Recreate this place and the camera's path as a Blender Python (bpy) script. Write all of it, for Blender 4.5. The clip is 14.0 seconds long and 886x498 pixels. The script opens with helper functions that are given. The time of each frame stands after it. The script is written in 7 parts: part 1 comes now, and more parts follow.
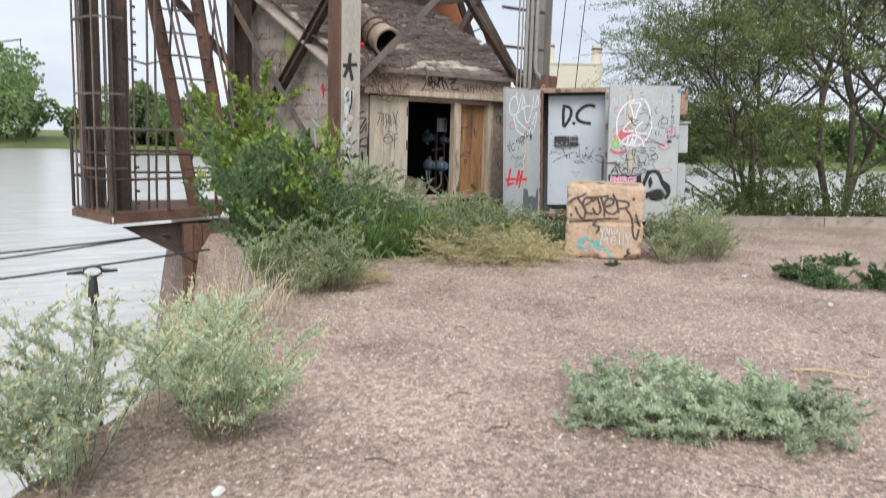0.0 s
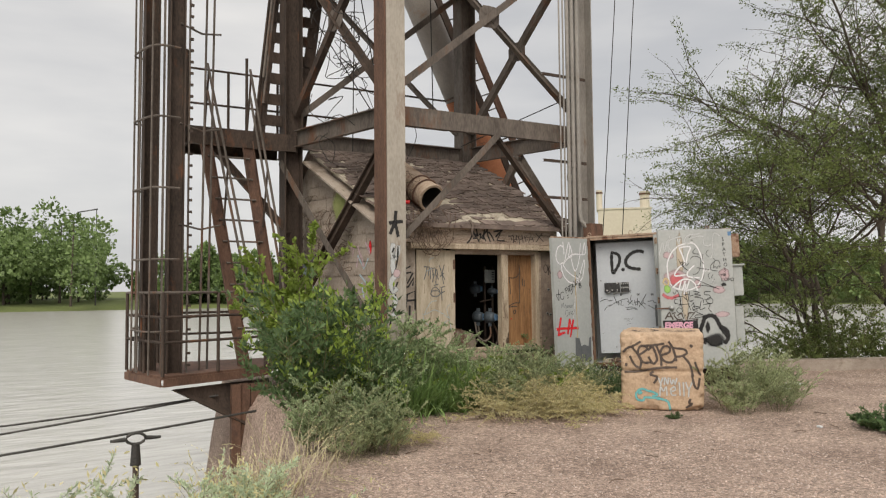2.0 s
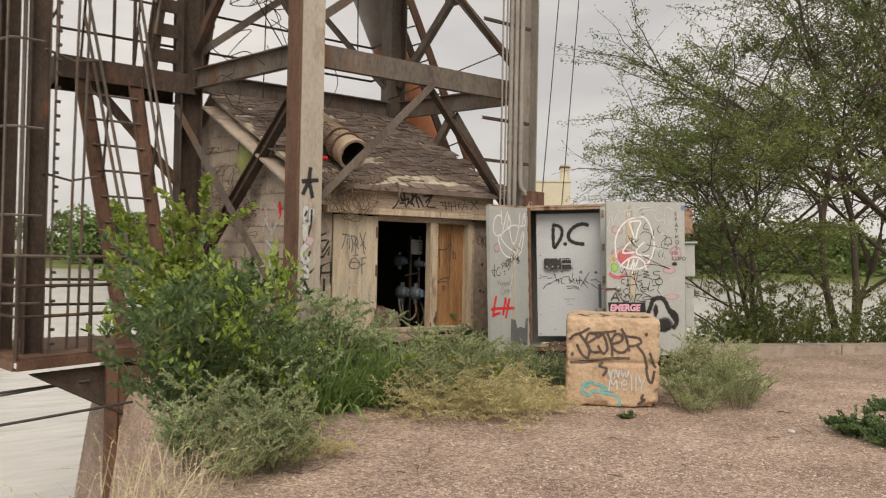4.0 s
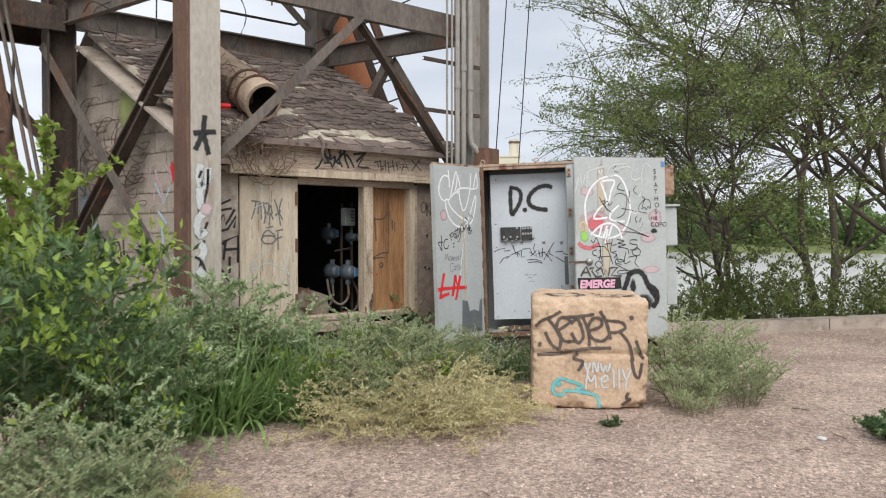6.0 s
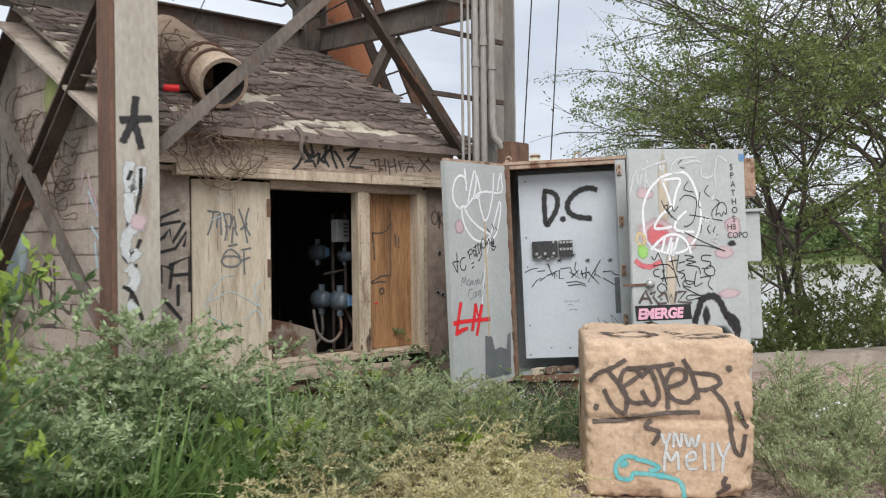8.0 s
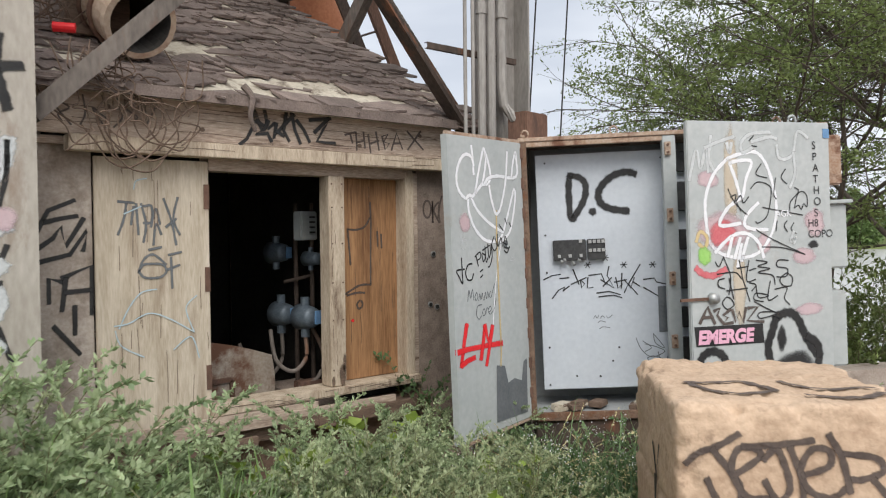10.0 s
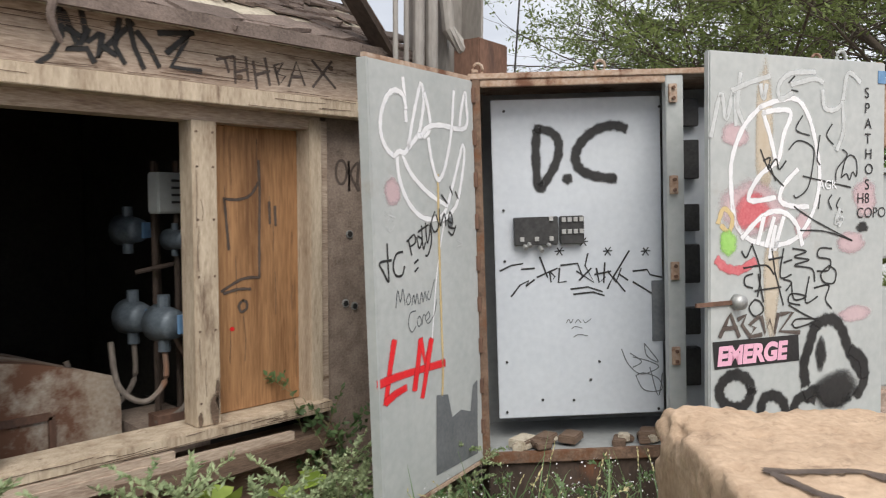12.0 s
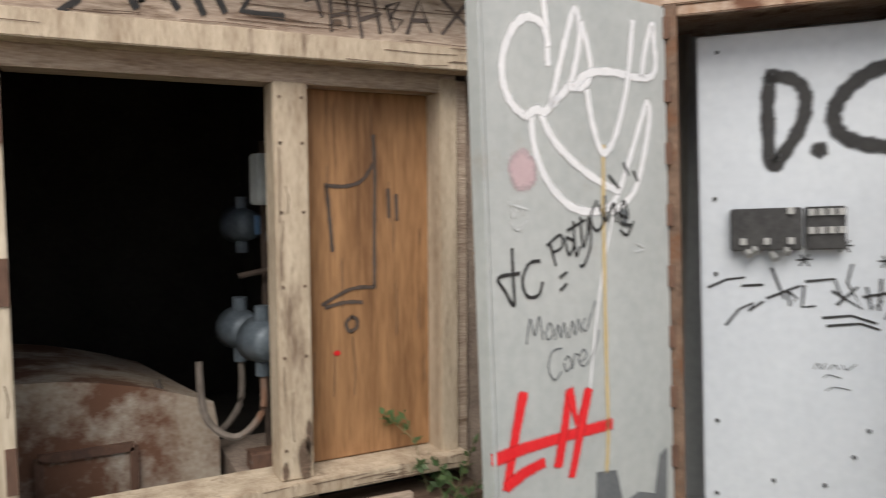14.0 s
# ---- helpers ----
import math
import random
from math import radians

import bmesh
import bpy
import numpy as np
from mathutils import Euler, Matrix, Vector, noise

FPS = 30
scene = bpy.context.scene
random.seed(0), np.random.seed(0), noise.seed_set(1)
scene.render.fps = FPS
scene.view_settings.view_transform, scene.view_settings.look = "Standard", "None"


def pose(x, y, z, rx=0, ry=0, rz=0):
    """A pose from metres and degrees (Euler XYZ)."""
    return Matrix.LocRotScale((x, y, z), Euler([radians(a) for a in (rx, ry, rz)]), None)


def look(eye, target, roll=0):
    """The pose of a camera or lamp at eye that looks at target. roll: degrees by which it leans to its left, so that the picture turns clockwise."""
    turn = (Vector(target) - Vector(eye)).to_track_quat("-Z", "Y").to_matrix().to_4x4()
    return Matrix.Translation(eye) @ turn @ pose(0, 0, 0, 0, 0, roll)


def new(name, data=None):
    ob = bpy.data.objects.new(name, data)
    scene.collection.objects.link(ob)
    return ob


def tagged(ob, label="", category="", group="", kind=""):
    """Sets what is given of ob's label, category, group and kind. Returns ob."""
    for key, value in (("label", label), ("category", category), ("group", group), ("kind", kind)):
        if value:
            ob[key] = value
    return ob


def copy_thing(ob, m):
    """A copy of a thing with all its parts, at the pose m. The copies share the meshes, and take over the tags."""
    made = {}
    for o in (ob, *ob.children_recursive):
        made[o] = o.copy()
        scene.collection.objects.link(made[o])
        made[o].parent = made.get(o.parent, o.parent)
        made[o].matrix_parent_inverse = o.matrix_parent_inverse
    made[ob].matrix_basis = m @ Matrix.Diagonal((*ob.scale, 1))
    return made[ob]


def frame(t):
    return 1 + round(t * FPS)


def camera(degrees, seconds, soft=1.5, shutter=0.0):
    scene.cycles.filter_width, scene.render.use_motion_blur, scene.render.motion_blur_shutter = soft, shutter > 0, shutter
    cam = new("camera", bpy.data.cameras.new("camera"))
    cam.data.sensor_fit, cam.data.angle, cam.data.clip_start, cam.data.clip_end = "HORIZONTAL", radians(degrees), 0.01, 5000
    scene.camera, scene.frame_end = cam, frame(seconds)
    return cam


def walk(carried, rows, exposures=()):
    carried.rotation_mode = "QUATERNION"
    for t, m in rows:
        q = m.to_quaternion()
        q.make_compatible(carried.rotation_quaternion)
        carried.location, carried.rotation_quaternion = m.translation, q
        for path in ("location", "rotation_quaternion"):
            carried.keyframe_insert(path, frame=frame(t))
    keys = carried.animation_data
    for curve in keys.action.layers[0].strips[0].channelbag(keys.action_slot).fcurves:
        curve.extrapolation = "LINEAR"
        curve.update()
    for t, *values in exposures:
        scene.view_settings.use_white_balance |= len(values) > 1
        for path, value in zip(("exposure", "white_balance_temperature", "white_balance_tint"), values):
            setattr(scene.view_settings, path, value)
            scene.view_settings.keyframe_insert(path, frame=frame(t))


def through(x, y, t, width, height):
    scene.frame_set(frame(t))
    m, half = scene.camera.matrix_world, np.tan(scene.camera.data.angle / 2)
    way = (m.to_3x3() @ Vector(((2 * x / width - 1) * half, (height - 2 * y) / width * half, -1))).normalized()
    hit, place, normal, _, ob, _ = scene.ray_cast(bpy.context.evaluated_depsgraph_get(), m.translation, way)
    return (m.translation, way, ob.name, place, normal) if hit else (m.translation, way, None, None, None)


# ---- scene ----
cam = camera(60.9, 14.0, 1.1, 0.4)
PATH = [
    (0, (-5.624, -9.431, 1.358), (-4.522, -7.787, 1.073), 1.58),
    (0.5, (-5.589, -9.434, 1.398), (-4.498, -7.76, 1.315), 1.07),
    (1, (-5.546, -9.403, 1.41), (-4.5, -7.7, 1.485), 0.15),
    (1.5, (-5.523, -9.386, 1.438), (-4.514, -7.665, 1.58), -0.58),
    (2, (-5.47, -9.351, 1.409), (-4.484, -7.614, 1.514), -0.52),
    (2.5, (-5.348, -9.116, 1.407), (-4.339, -7.39, 1.458), 0.23),
    (3, (-5.229, -8.874, 1.466), (-4.153, -7.188, 1.508), 1.24),
    (3.5, (-4.989, -8.511, 1.471), (-3.854, -6.864, 1.507), 1.44),
    (4, (-4.816, -8.165, 1.469), (-3.65, -6.54, 1.489), 1.11),
    (4.2, (-4.766, -8.023, 1.492), (-3.571, -6.42, 1.497), 1.08),
    (6.3, (-3.518, -6.699, 1.391), (-2.249, -5.154, 1.351), 0.03),
    (6.5, (-3.386, -6.543, 1.415), (-2.14, -4.979, 1.386), -0.37),
    (7, (-3.104, -6.23, 1.417), (-1.906, -4.629, 1.398), -2.04),
    (7.5, (-2.85, -5.931, 1.423), (-1.658, -4.324, 1.43), -1.72),
    (8, (-2.57, -5.585, 1.408), (-1.346, -4.003, 1.41), -0.71),
    (8.2, (-2.5, -5.446, 1.368), (-1.255, -3.881, 1.372), -0.37),
    (10.5, (-1.553, -3.963, 1.554), (-0.253, -2.446, 1.484), -0.08),
    (11, (-1.293, -3.666, 1.53), (0.031, -2.171, 1.428), 0.8),
    (11.5, (-1.043, -3.419, 1.52), (0.316, -1.957, 1.396), 0.54),
    (12, (-0.822, -3.21, 1.551), (0.598, -1.808, 1.425), 0.09),
    (12.5, (-0.561, -3.079, 1.517), (0.88, -1.698, 1.388), -0.34),
    (13, (-0.283, -2.949, 1.529), (1.102, -1.511, 1.409), -0.28),
    (13.5, (-0.079, -2.787, 1.519), (1.152, -1.216, 1.382), -0.16),
    (14, (0.086, -2.629, 1.527), (0.999, -0.855, 1.382), -0.36),
]
walk(cam, [(t, look(eye, target, roll)) for t, eye, target, roll in PATH], [(0, 0.35, 6100, 10), (0.5, 0.3, 6200, 10), (1, 0.08, 6600, 10), (2, -0.03, 7000, 10), (3, -0.03, 7450, 11), (4.2, 0.0, 7600, 12), (6.3, 0.33, 6250, 9), (8, 0.32, 6250, 9), (11, 0.33, 6400, 10), (14, 0.46, 6650, 11)])

# ---- world and sun ----
world = bpy.data.worlds.new("overcast_sky")
scene.world = world
world.use_nodes = True
wn, wl = world.node_tree.nodes, world.node_tree.links
wn.clear()
sky = wn.new("ShaderNodeTexSky")
sky.sky_type, sky.sun_disc = "NISHITA", False
sky.sun_elevation, sky.sun_rotation = radians(48), radians(200)
sky_gain = wn.new("ShaderNodeVectorMath")
sky_gain.operation = "SCALE"
sky_gain.inputs["Scale"].default_value = 0.09
wl.new(sky.outputs[0], sky_gain.inputs[0])
wcoord = wn.new("ShaderNodeTexCoord")
wmap = wn.new("ShaderNodeMapping")
wmap.inputs["Scale"].default_value = (1.6, 1.6, 6.0)
wl.new(wcoord.outputs["Generated"], wmap.inputs[0])
cloud = wn.new("ShaderNodeTexNoise")
cloud.inputs["Scale"].default_value, cloud.inputs["Detail"].default_value = 1.3, 5
wl.new(wmap.outputs[0], cloud.inputs["Vector"])
cloud_ramp = wn.new("ShaderNodeValToRGB")
cloud_ramp.color_ramp.elements[0].position, cloud_ramp.color_ramp.elements[0].color = 0.3, (0.60, 0.63, 0.69, 1)
cloud_ramp.color_ramp.elements[1].position, cloud_ramp.color_ramp.elements[1].color = 0.75, (0.99, 1.0, 1.02, 1)
wl.new(cloud.outputs["Fac"], cloud_ramp.inputs[0])
sky_mix = wn.new("ShaderNodeMixRGB")
sky_mix.inputs[0].default_value = 0.9
wl.new(sky_gain.outputs[0], sky_mix.inputs[1])
wl.new(cloud_ramp.outputs[0], sky_mix.inputs[2])
wbg = wn.new("ShaderNodeBackground")
wbg.inputs["Strength"].default_value = 0.95
wl.new(sky_mix.outputs[0], wbg.inputs[0])
wl.new(wbg.outputs[0], wn.new("ShaderNodeOutputWorld").inputs[0])
sun = new("sun", bpy.data.lights.new("sun", "SUN"))
sun.data.energy, sun.data.angle, sun.data.color = 2.3, radians(40), (1.0, 0.95, 0.87)
sun.matrix_world = look((-20, -30, 40), (0, 0, 0))


# ---- materials ----
def mat(name, a, b, rough=0.8, metal=0.0, scale=6.0, fine=60.0, bump=0.3, stretch=(1, 1, 1), stain=None, stain_scale=2.0, stain_cut=0.55, per_piece=0.0, alpha_back=False, spec=0.4):
    m = bpy.data.materials.new(name)
    m.use_nodes = True
    n, l = m.node_tree.nodes, m.node_tree.links
    p = n["Principled BSDF"]
    co = n.new("ShaderNodeTexCoord")
    mp = n.new("ShaderNodeMapping")
    mp.inputs["Scale"].default_value = stretch
    l.new(co.outputs["Object"], mp.inputs[0])
    big = n.new("ShaderNodeTexNoise")
    big.inputs["Scale"].default_value, big.inputs["Detail"].default_value, big.inputs["Roughness"].default_value = scale, 6, 0.65
    l.new(mp.outputs[0], big.inputs["Vector"])
    small = n.new("ShaderNodeTexNoise")
    small.inputs["Scale"].default_value, small.inputs["Detail"].default_value = fine, 4
    l.new(mp.outputs[0], small.inputs["Vector"])
    ramp = n.new("ShaderNodeValToRGB")
    ramp.color_ramp.elements[0].position, ramp.color_ramp.elements[0].color = 0.32, (*a, 1)
    ramp.color_ramp.elements[1].position, ramp.color_ramp.elements[1].color = 0.68, (*b, 1)
    add = n.new("ShaderNodeMath")
    add.operation = "MULTIPLY_ADD"
    add.inputs[1].default_value = 0.45
    l.new(small.outputs["Fac"], add.inputs[0])
    half = n.new("ShaderNodeMath")
    half.operation = "MULTIPLY_ADD"
    half.inputs[1].default_value, half.inputs[2].default_value = 0.7, -0.07
    l.new(big.outputs["Fac"], half.inputs[0])
    l.new(half.outputs[0], add.inputs[2])
    l.new(add.outputs[0], ramp.inputs[0])
    colour = ramp.outputs[0]
    if stain:
        st = n.new("ShaderNodeTexNoise")
        st.inputs["Scale"].default_value, st.inputs["Detail"].default_value, st.inputs["Roughness"].default_value = stain_scale, 8, 0.7
        l.new(mp.outputs[0], st.inputs["Vector"])
        cut = n.new("ShaderNodeValToRGB")
        cut.color_ramp.elements[0].position, cut.color_ramp.elements[1].position = stain_cut, stain_cut + 0.12
        l.new(st.outputs["Fac"], cut.inputs[0])
        mix = n.new("ShaderNodeMixRGB")
        mix.inputs[2].default_value = (*stain, 1)
        l.new(cut.outputs[0], mix.inputs[0])
        l.new(colour, mix.inputs[1])
        colour = mix.outputs[0]
    if per_piece:
        info = n.new("ShaderNodeObjectInfo")
        geo = n.new("ShaderNodeNewGeometry")
        both = n.new("ShaderNodeMath")
        both.operation = "ADD"
        l.new(info.outputs["Random"], both.inputs[0])
        l.new(geo.outputs["Random Per Island"], both.inputs[1])
        val = n.new("ShaderNodeMath")
        val.operation = "MULTIPLY_ADD"
        val.inputs[1].default_value, val.inputs[2].default_value = per_piece, 1 - per_piece
        l.new(both.outputs[0], val.inputs[0])
        hsv = n.new("ShaderNodeHueSaturation")
        l.new(val.outputs[0], hsv.inputs["Value"])
        l.new(colour, hsv.inputs["Color"])
        colour = hsv.outputs[0]
    l.new(colour, p.inputs["Base Color"])
    p.inputs["Roughness"].default_value, p.inputs["Metallic"].default_value = rough, metal
    p.inputs["Specular IOR Level"].default_value = spec
    if bump:
        bp = n.new("ShaderNodeBump")
        bp.inputs["Strength"].default_value, bp.inputs["Distance"].default_value = bump, 0.01
        l.new(add.outputs[0], bp.inputs["Height"])
        l.new(bp.outputs[0], p.inputs["Normal"])
    return m


def leaf_mat(name, a, b, through=0.38):
    m = mat(name, a, b, 0.5, 0, 3.0, 20.0, 0, per_piece=0.42)
    n, l = m.node_tree.nodes, m.node_tree.links
    p, out = n["Principled BSDF"], n["Material Output"]
    tr = n.new("ShaderNodeBsdfTranslucent")
    l.new(p.inputs["Base Color"].links[0].from_socket, tr.inputs[0])
    mx = n.new("ShaderNodeMixShader")
    mx.inputs[0].default_value = through
    l.new(p.outputs[0], mx.inputs[1])
    l.new(tr.outputs[0], mx.inputs[2])
    l.new(mx.outputs[0], out.inputs[0])
    return m


M_GRAVEL = mat("gravel_ground", (0.26, 0.185, 0.15), (0.58, 0.445, 0.37), 0.95, 0, 0.9, 55, 0.5, stain=(0.33, 0.25, 0.20), stain_scale=0.5, stain_cut=0.56)
M_STONE = mat("gravel_stone", (0.36, 0.27, 0.23), (0.72, 0.62, 0.56), 0.9, 0, 30, 120, 0.3, per_piece=0.5)
M_STEEL = mat("weathered_grey_steel", (0.075, 0.062, 0.054), (0.205, 0.175, 0.152), 0.75, 0.15, 3, 40, 0.25, (1, 1, 0.35), (0.17, 0.085, 0.05), 2.2, 0.54)
M_LEGPAINT = mat("pale_beige_leg_paint", (0.33, 0.295, 0.25), (0.50, 0.46, 0.405), 0.7, 0.0, 3, 40, 0.2, (1, 1, 0.35), (0.25, 0.18, 0.135), 2.0, 0.54)
M_CONDUIT = mat("grey_conduit_paint", (0.22, 0.205, 0.19), (0.38, 0.36, 0.335), 0.6, 0.2, 4, 50, 0.15, (1, 1, 0.3), (0.20, 0.13, 0.09), 3, 0.6)
M_HINGE = mat("dark_rusted_hinge_edge", (0.085, 0.055, 0.04), (0.26, 0.17, 0.12), 0.85, 0.1, 12, 70, 0.4, stain=(0.16, 0.075, 0.04), stain_scale=9, stain_cut=0.5)
M_RUST = mat("dark_rusty_steel", (0.032, 0.025, 0.021), (0.105, 0.075, 0.06), 0.85, 0.1, 4, 50, 0.35, (1, 1, 0.4), (0.22, 0.095, 0.05), 3, 0.58)
M_RUSTRED = mat("red_rusty_steel", (0.09, 0.052, 0.038), (0.21, 0.12, 0.085), 0.85, 0.1, 5, 60, 0.35, (1, 1, 0.4), (0.07, 0.045, 0.04), 3, 0.55)
M_ORANGE = mat("orange_rusted_duct", (0.30, 0.10, 0.045), (0.48, 0.20, 0.10), 0.85, 0.0, 2, 40, 0.3, stain=(0.14, 0.07, 0.045), stain_scale=3, stain_cut=0.56)
M_DUCT = mat("grey_duct_paint", (0.24, 0.22, 0.21), (0.36, 0.33, 0.30), 0.75, 0.0, 2, 40, 0.2, stain=(0.30, 0.15, 0.09), stain_scale=1.2, stain_cut=0.6)
M_STUCCO = mat("stained_block_wall", (0.30, 0.245, 0.205), (0.50, 0.435, 0.375), 0.92, 0, 3, 60, 0.6, stain=(0.21, 0.165, 0.13), stain_scale=2.5, stain_cut=0.52, per_piece=0.1)
M_ROUGHCON = mat("rough_brown_concrete", (0.16, 0.12, 0.10), (0.36, 0.29, 0.24), 0.95, 0, 9, 90, 0.9, stain=(0.10, 0.08, 0.07), stain_scale=6, stain_cut=0.6)
M_PLY = mat("weathered_plywood", (0.38, 0.31, 0.225), (0.64, 0.56, 0.45), 0.85, 0, 3.5, 35, 0.4, (3.0, 3.0, 0.4), (0.29, 0.22, 0.155), 2.2, 0.52)
M_WOOD = mat("weathered_grey_wood", (0.24, 0.17, 0.13), (0.61, 0.505, 0.41), 0.85, 0, 4, 50, 0.6, (0.5, 3, 3), (0.17, 0.115, 0.08), 4, 0.55)
M_WOODV = mat("pale_weathered_stud", (0.29, 0.215, 0.15), (0.63, 0.535, 0.415), 0.85, 0, 4, 50, 0.5, (3, 3, 0.5), (0.20, 0.14, 0.10), 5, 0.57)
M_BROWNPLY = mat("orange_brown_plywood", (0.17, 0.08, 0.035), (0.47, 0.26, 0.125), 0.7, 0, 1.7, 22, 0.35, (5.0, 5.0, 0.4), (0.16, 0.08, 0.038), 3, 0.54)
M_DARKWOOD = mat("rotten_dark_wood", (0.08, 0.055, 0.04), (0.22, 0.15, 0.11), 0.9, 0, 5, 60, 0.5, (0.5, 3, 3))
M_SHINGLE = mat("brown_asphalt_shingle", (0.09, 0.07, 0.061), (0.255, 0.20, 0.175), 0.95, 0, 4, 90, 0.7, per_piece=0.5)
M_BARE = mat("bare_roof_underlay", (0.36, 0.31, 0.24), (0.62, 0.57, 0.47), 0.9, 0, 5, 60, 0.5, stain=(0.14, 0.105, 0.08), stain_scale=7, stain_cut=0.53)
M_CAB = mat("light_grey_cabinet_paint", (0.375, 0.40, 0.40), (0.49, 0.51, 0.505), 0.45, 0.0, 2, 25, 0.04, stain=(0.36, 0.34, 0.31), stain_scale=1.6, stain_cut=0.6)
M_CABIN = mat("white_cabinet_panel", (0.48, 0.515, 0.565), (0.57, 0.605, 0.65), 0.4, 0.0, 1.5, 30, 0.03)
# cabinet grey darkened so that the colour carries the shade of an interior
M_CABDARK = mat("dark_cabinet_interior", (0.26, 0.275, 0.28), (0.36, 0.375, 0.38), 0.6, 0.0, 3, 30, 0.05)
M_CABRUST = mat("rusted_cabinet_edge", (0.30, 0.17, 0.10), (0.52, 0.42, 0.34), 0.8, 0.1, 9, 60, 0.4, stain=(0.16, 0.075, 0.045), stain_scale=6, stain_cut=0.52)
M_BLOCK = mat("tan_concrete_block", (0.40, 0.275, 0.185), (0.64, 0.48, 0.345), 0.92, 0, 4, 45, 0.9, stain=(0.31, 0.215, 0.15), stain_scale=7, stain_cut=0.58)
M_BLACK = mat("black_spray_paint", (0.012, 0.012, 0.013), (0.035, 0.034, 0.034), 0.55, 0, 6, 60, 0)
M_BROWNPAINT = mat("faded_brown_black_paint", (0.06, 0.045, 0.04), (0.14, 0.11, 0.095), 0.7, 0, 6, 60, 0)
M_WHITEP = mat("white_spray_paint", (0.74, 0.75, 0.78), (0.88, 0.88, 0.90), 0.5, 0, 6, 60, 0)
M_REDP = mat("red_spray_paint", (0.74, 0.012, 0.02), (0.84, 0.03, 0.035), 0.5, 0, 6, 60, 0)
M_REDFADE = mat("thin_red_spray_haze", (0.56, 0.09, 0.11), (0.68, 0.22, 0.24), 0.55, 0, 14, 80, 0)
M_HOTPINK = mat("bright_pink_paint", (0.72, 0.36, 0.50), (0.82, 0.48, 0.60), 0.6, 0, 6, 60, 0)
M_WHITEFADE = mat("thin_faded_white_paint", (0.46, 0.48, 0.48), (0.66, 0.68, 0.69), 0.55, 0, 9, 60, 0)
M_PINKP = mat("faded_pink_paint", (0.52, 0.37, 0.40), (0.62, 0.48, 0.50), 0.6, 0, 6, 60, 0)
M_GREENP = mat("lime_green_paint", (0.25, 0.55, 0.10), (0.40, 0.66, 0.2), 0.6, 0, 6, 60, 0)
M_CYANP = mat("cyan_spray_paint", (0.10, 0.44, 0.48), (0.22, 0.55, 0.56), 0.6, 0, 6, 60, 0)
M_BLUEP = mat("pale_blue_paint", (0.38, 0.50, 0.56), (0.52, 0.62, 0.66), 0.7, 0, 6, 60, 0)
M_GREYP = mat("dark_grey_painted_patch", (0.10, 0.11, 0.12), (0.17, 0.18, 0.19), 0.6, 0, 6, 60, 0)
M_DEVICE = mat("black_breaker_plastic", (0.02, 0.02, 0.022), (0.06, 0.06, 0.06), 0.45, 0, 8, 60, 0.05)
M_METAL = mat("dull_zinc_metal", (0.32, 0.33, 0.33), (0.50, 0.50, 0.49), 0.5, 0.6, 8, 60, 0.1)
# near-black colour holds the dimness inside the shed and the pipe mouth
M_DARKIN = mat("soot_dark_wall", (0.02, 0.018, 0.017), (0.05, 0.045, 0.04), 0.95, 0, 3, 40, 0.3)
M_BARK = mat("grey_brown_bark", (0.05, 0.042, 0.034), (0.14, 0.115, 0.09), 0.95, 0, 8, 50, 0.7, (3, 3, 0.5))
M_STEM = mat("plant_stem", (0.12, 0.12, 0.06), (0.24, 0.21, 0.11), 0.8, 0, 8, 50, 0.2)
M_DRY = mat("dry_grass_stem", (0.36, 0.31, 0.19), (0.56, 0.49, 0.33), 0.85, 0, 8, 50, 0.1, per_piece=0.25)
M_CABLE = mat("dark_steel_cable", (0.03, 0.03, 0.03), (0.08, 0.075, 0.07), 0.6, 0.4, 30, 90, 0.2)
M_LEAF = leaf_mat("green_leaf", (0.06, 0.12, 0.045), (0.215, 0.315, 0.14))
M_LEAFY = leaf_mat("bright_yellow_green_leaf", (0.20, 0.30, 0.05), (0.42, 0.53, 0.12))
M_SAGE = leaf_mat("grey_green_weed_leaf", (0.25, 0.305, 0.155), (0.56, 0.61, 0.37))
M_SAGEBLUE = leaf_mat("blue_grey_sage_leaf", (0.425, 0.512, 0.338), (0.675, 0.750, 0.550))
M_WEED = leaf_mat("dull_green_weed_leaf", (0.19, 0.265, 0.13), (0.52, 0.60, 0.36))
M_STRAW = leaf_mat("pale_straw_seed_head", (0.48, 0.44, 0.21), (0.70, 0.63, 0.39))
M_DEEP = leaf_mat("deep_green_grass_blade", (0.10, 0.175, 0.055), (0.30, 0.43, 0.16))
M_TREELEAF = leaf_mat("tree_leaf", (0.085, 0.12, 0.035), (0.23, 0.285, 0.095))
M_FARLEAF = leaf_mat("far_tree_leaf", (0.12, 0.19, 0.065), (0.25, 0.34, 0.13), 0.2)
M_BANK = mat("grassy_far_bank", (0.10, 0.13, 0.04), (0.17, 0.20, 0.07), 0.95, 0, 0.2, 2, 0)
M_FARWALL = mat("pale_far_building_wall", (0.60, 0.54, 0.44), (0.70, 0.64, 0.54), 0.9, 0, 0.1, 1, 0)
M_FARWHITE = mat("white_far_building_wall", (0.66, 0.67, 0.68), (0.76, 0.77, 0.78), 0.9, 0, 0.1, 1, 0)
gn, gl = M_GRAVEL.node_tree.nodes, M_GRAVEL.node_tree.links
gp = gn["Principled BSDF"]
base_link = gp.inputs["Base Color"].links[0].from_socket
gco = gn.new("ShaderNodeTexCoord")
mixed = base_link
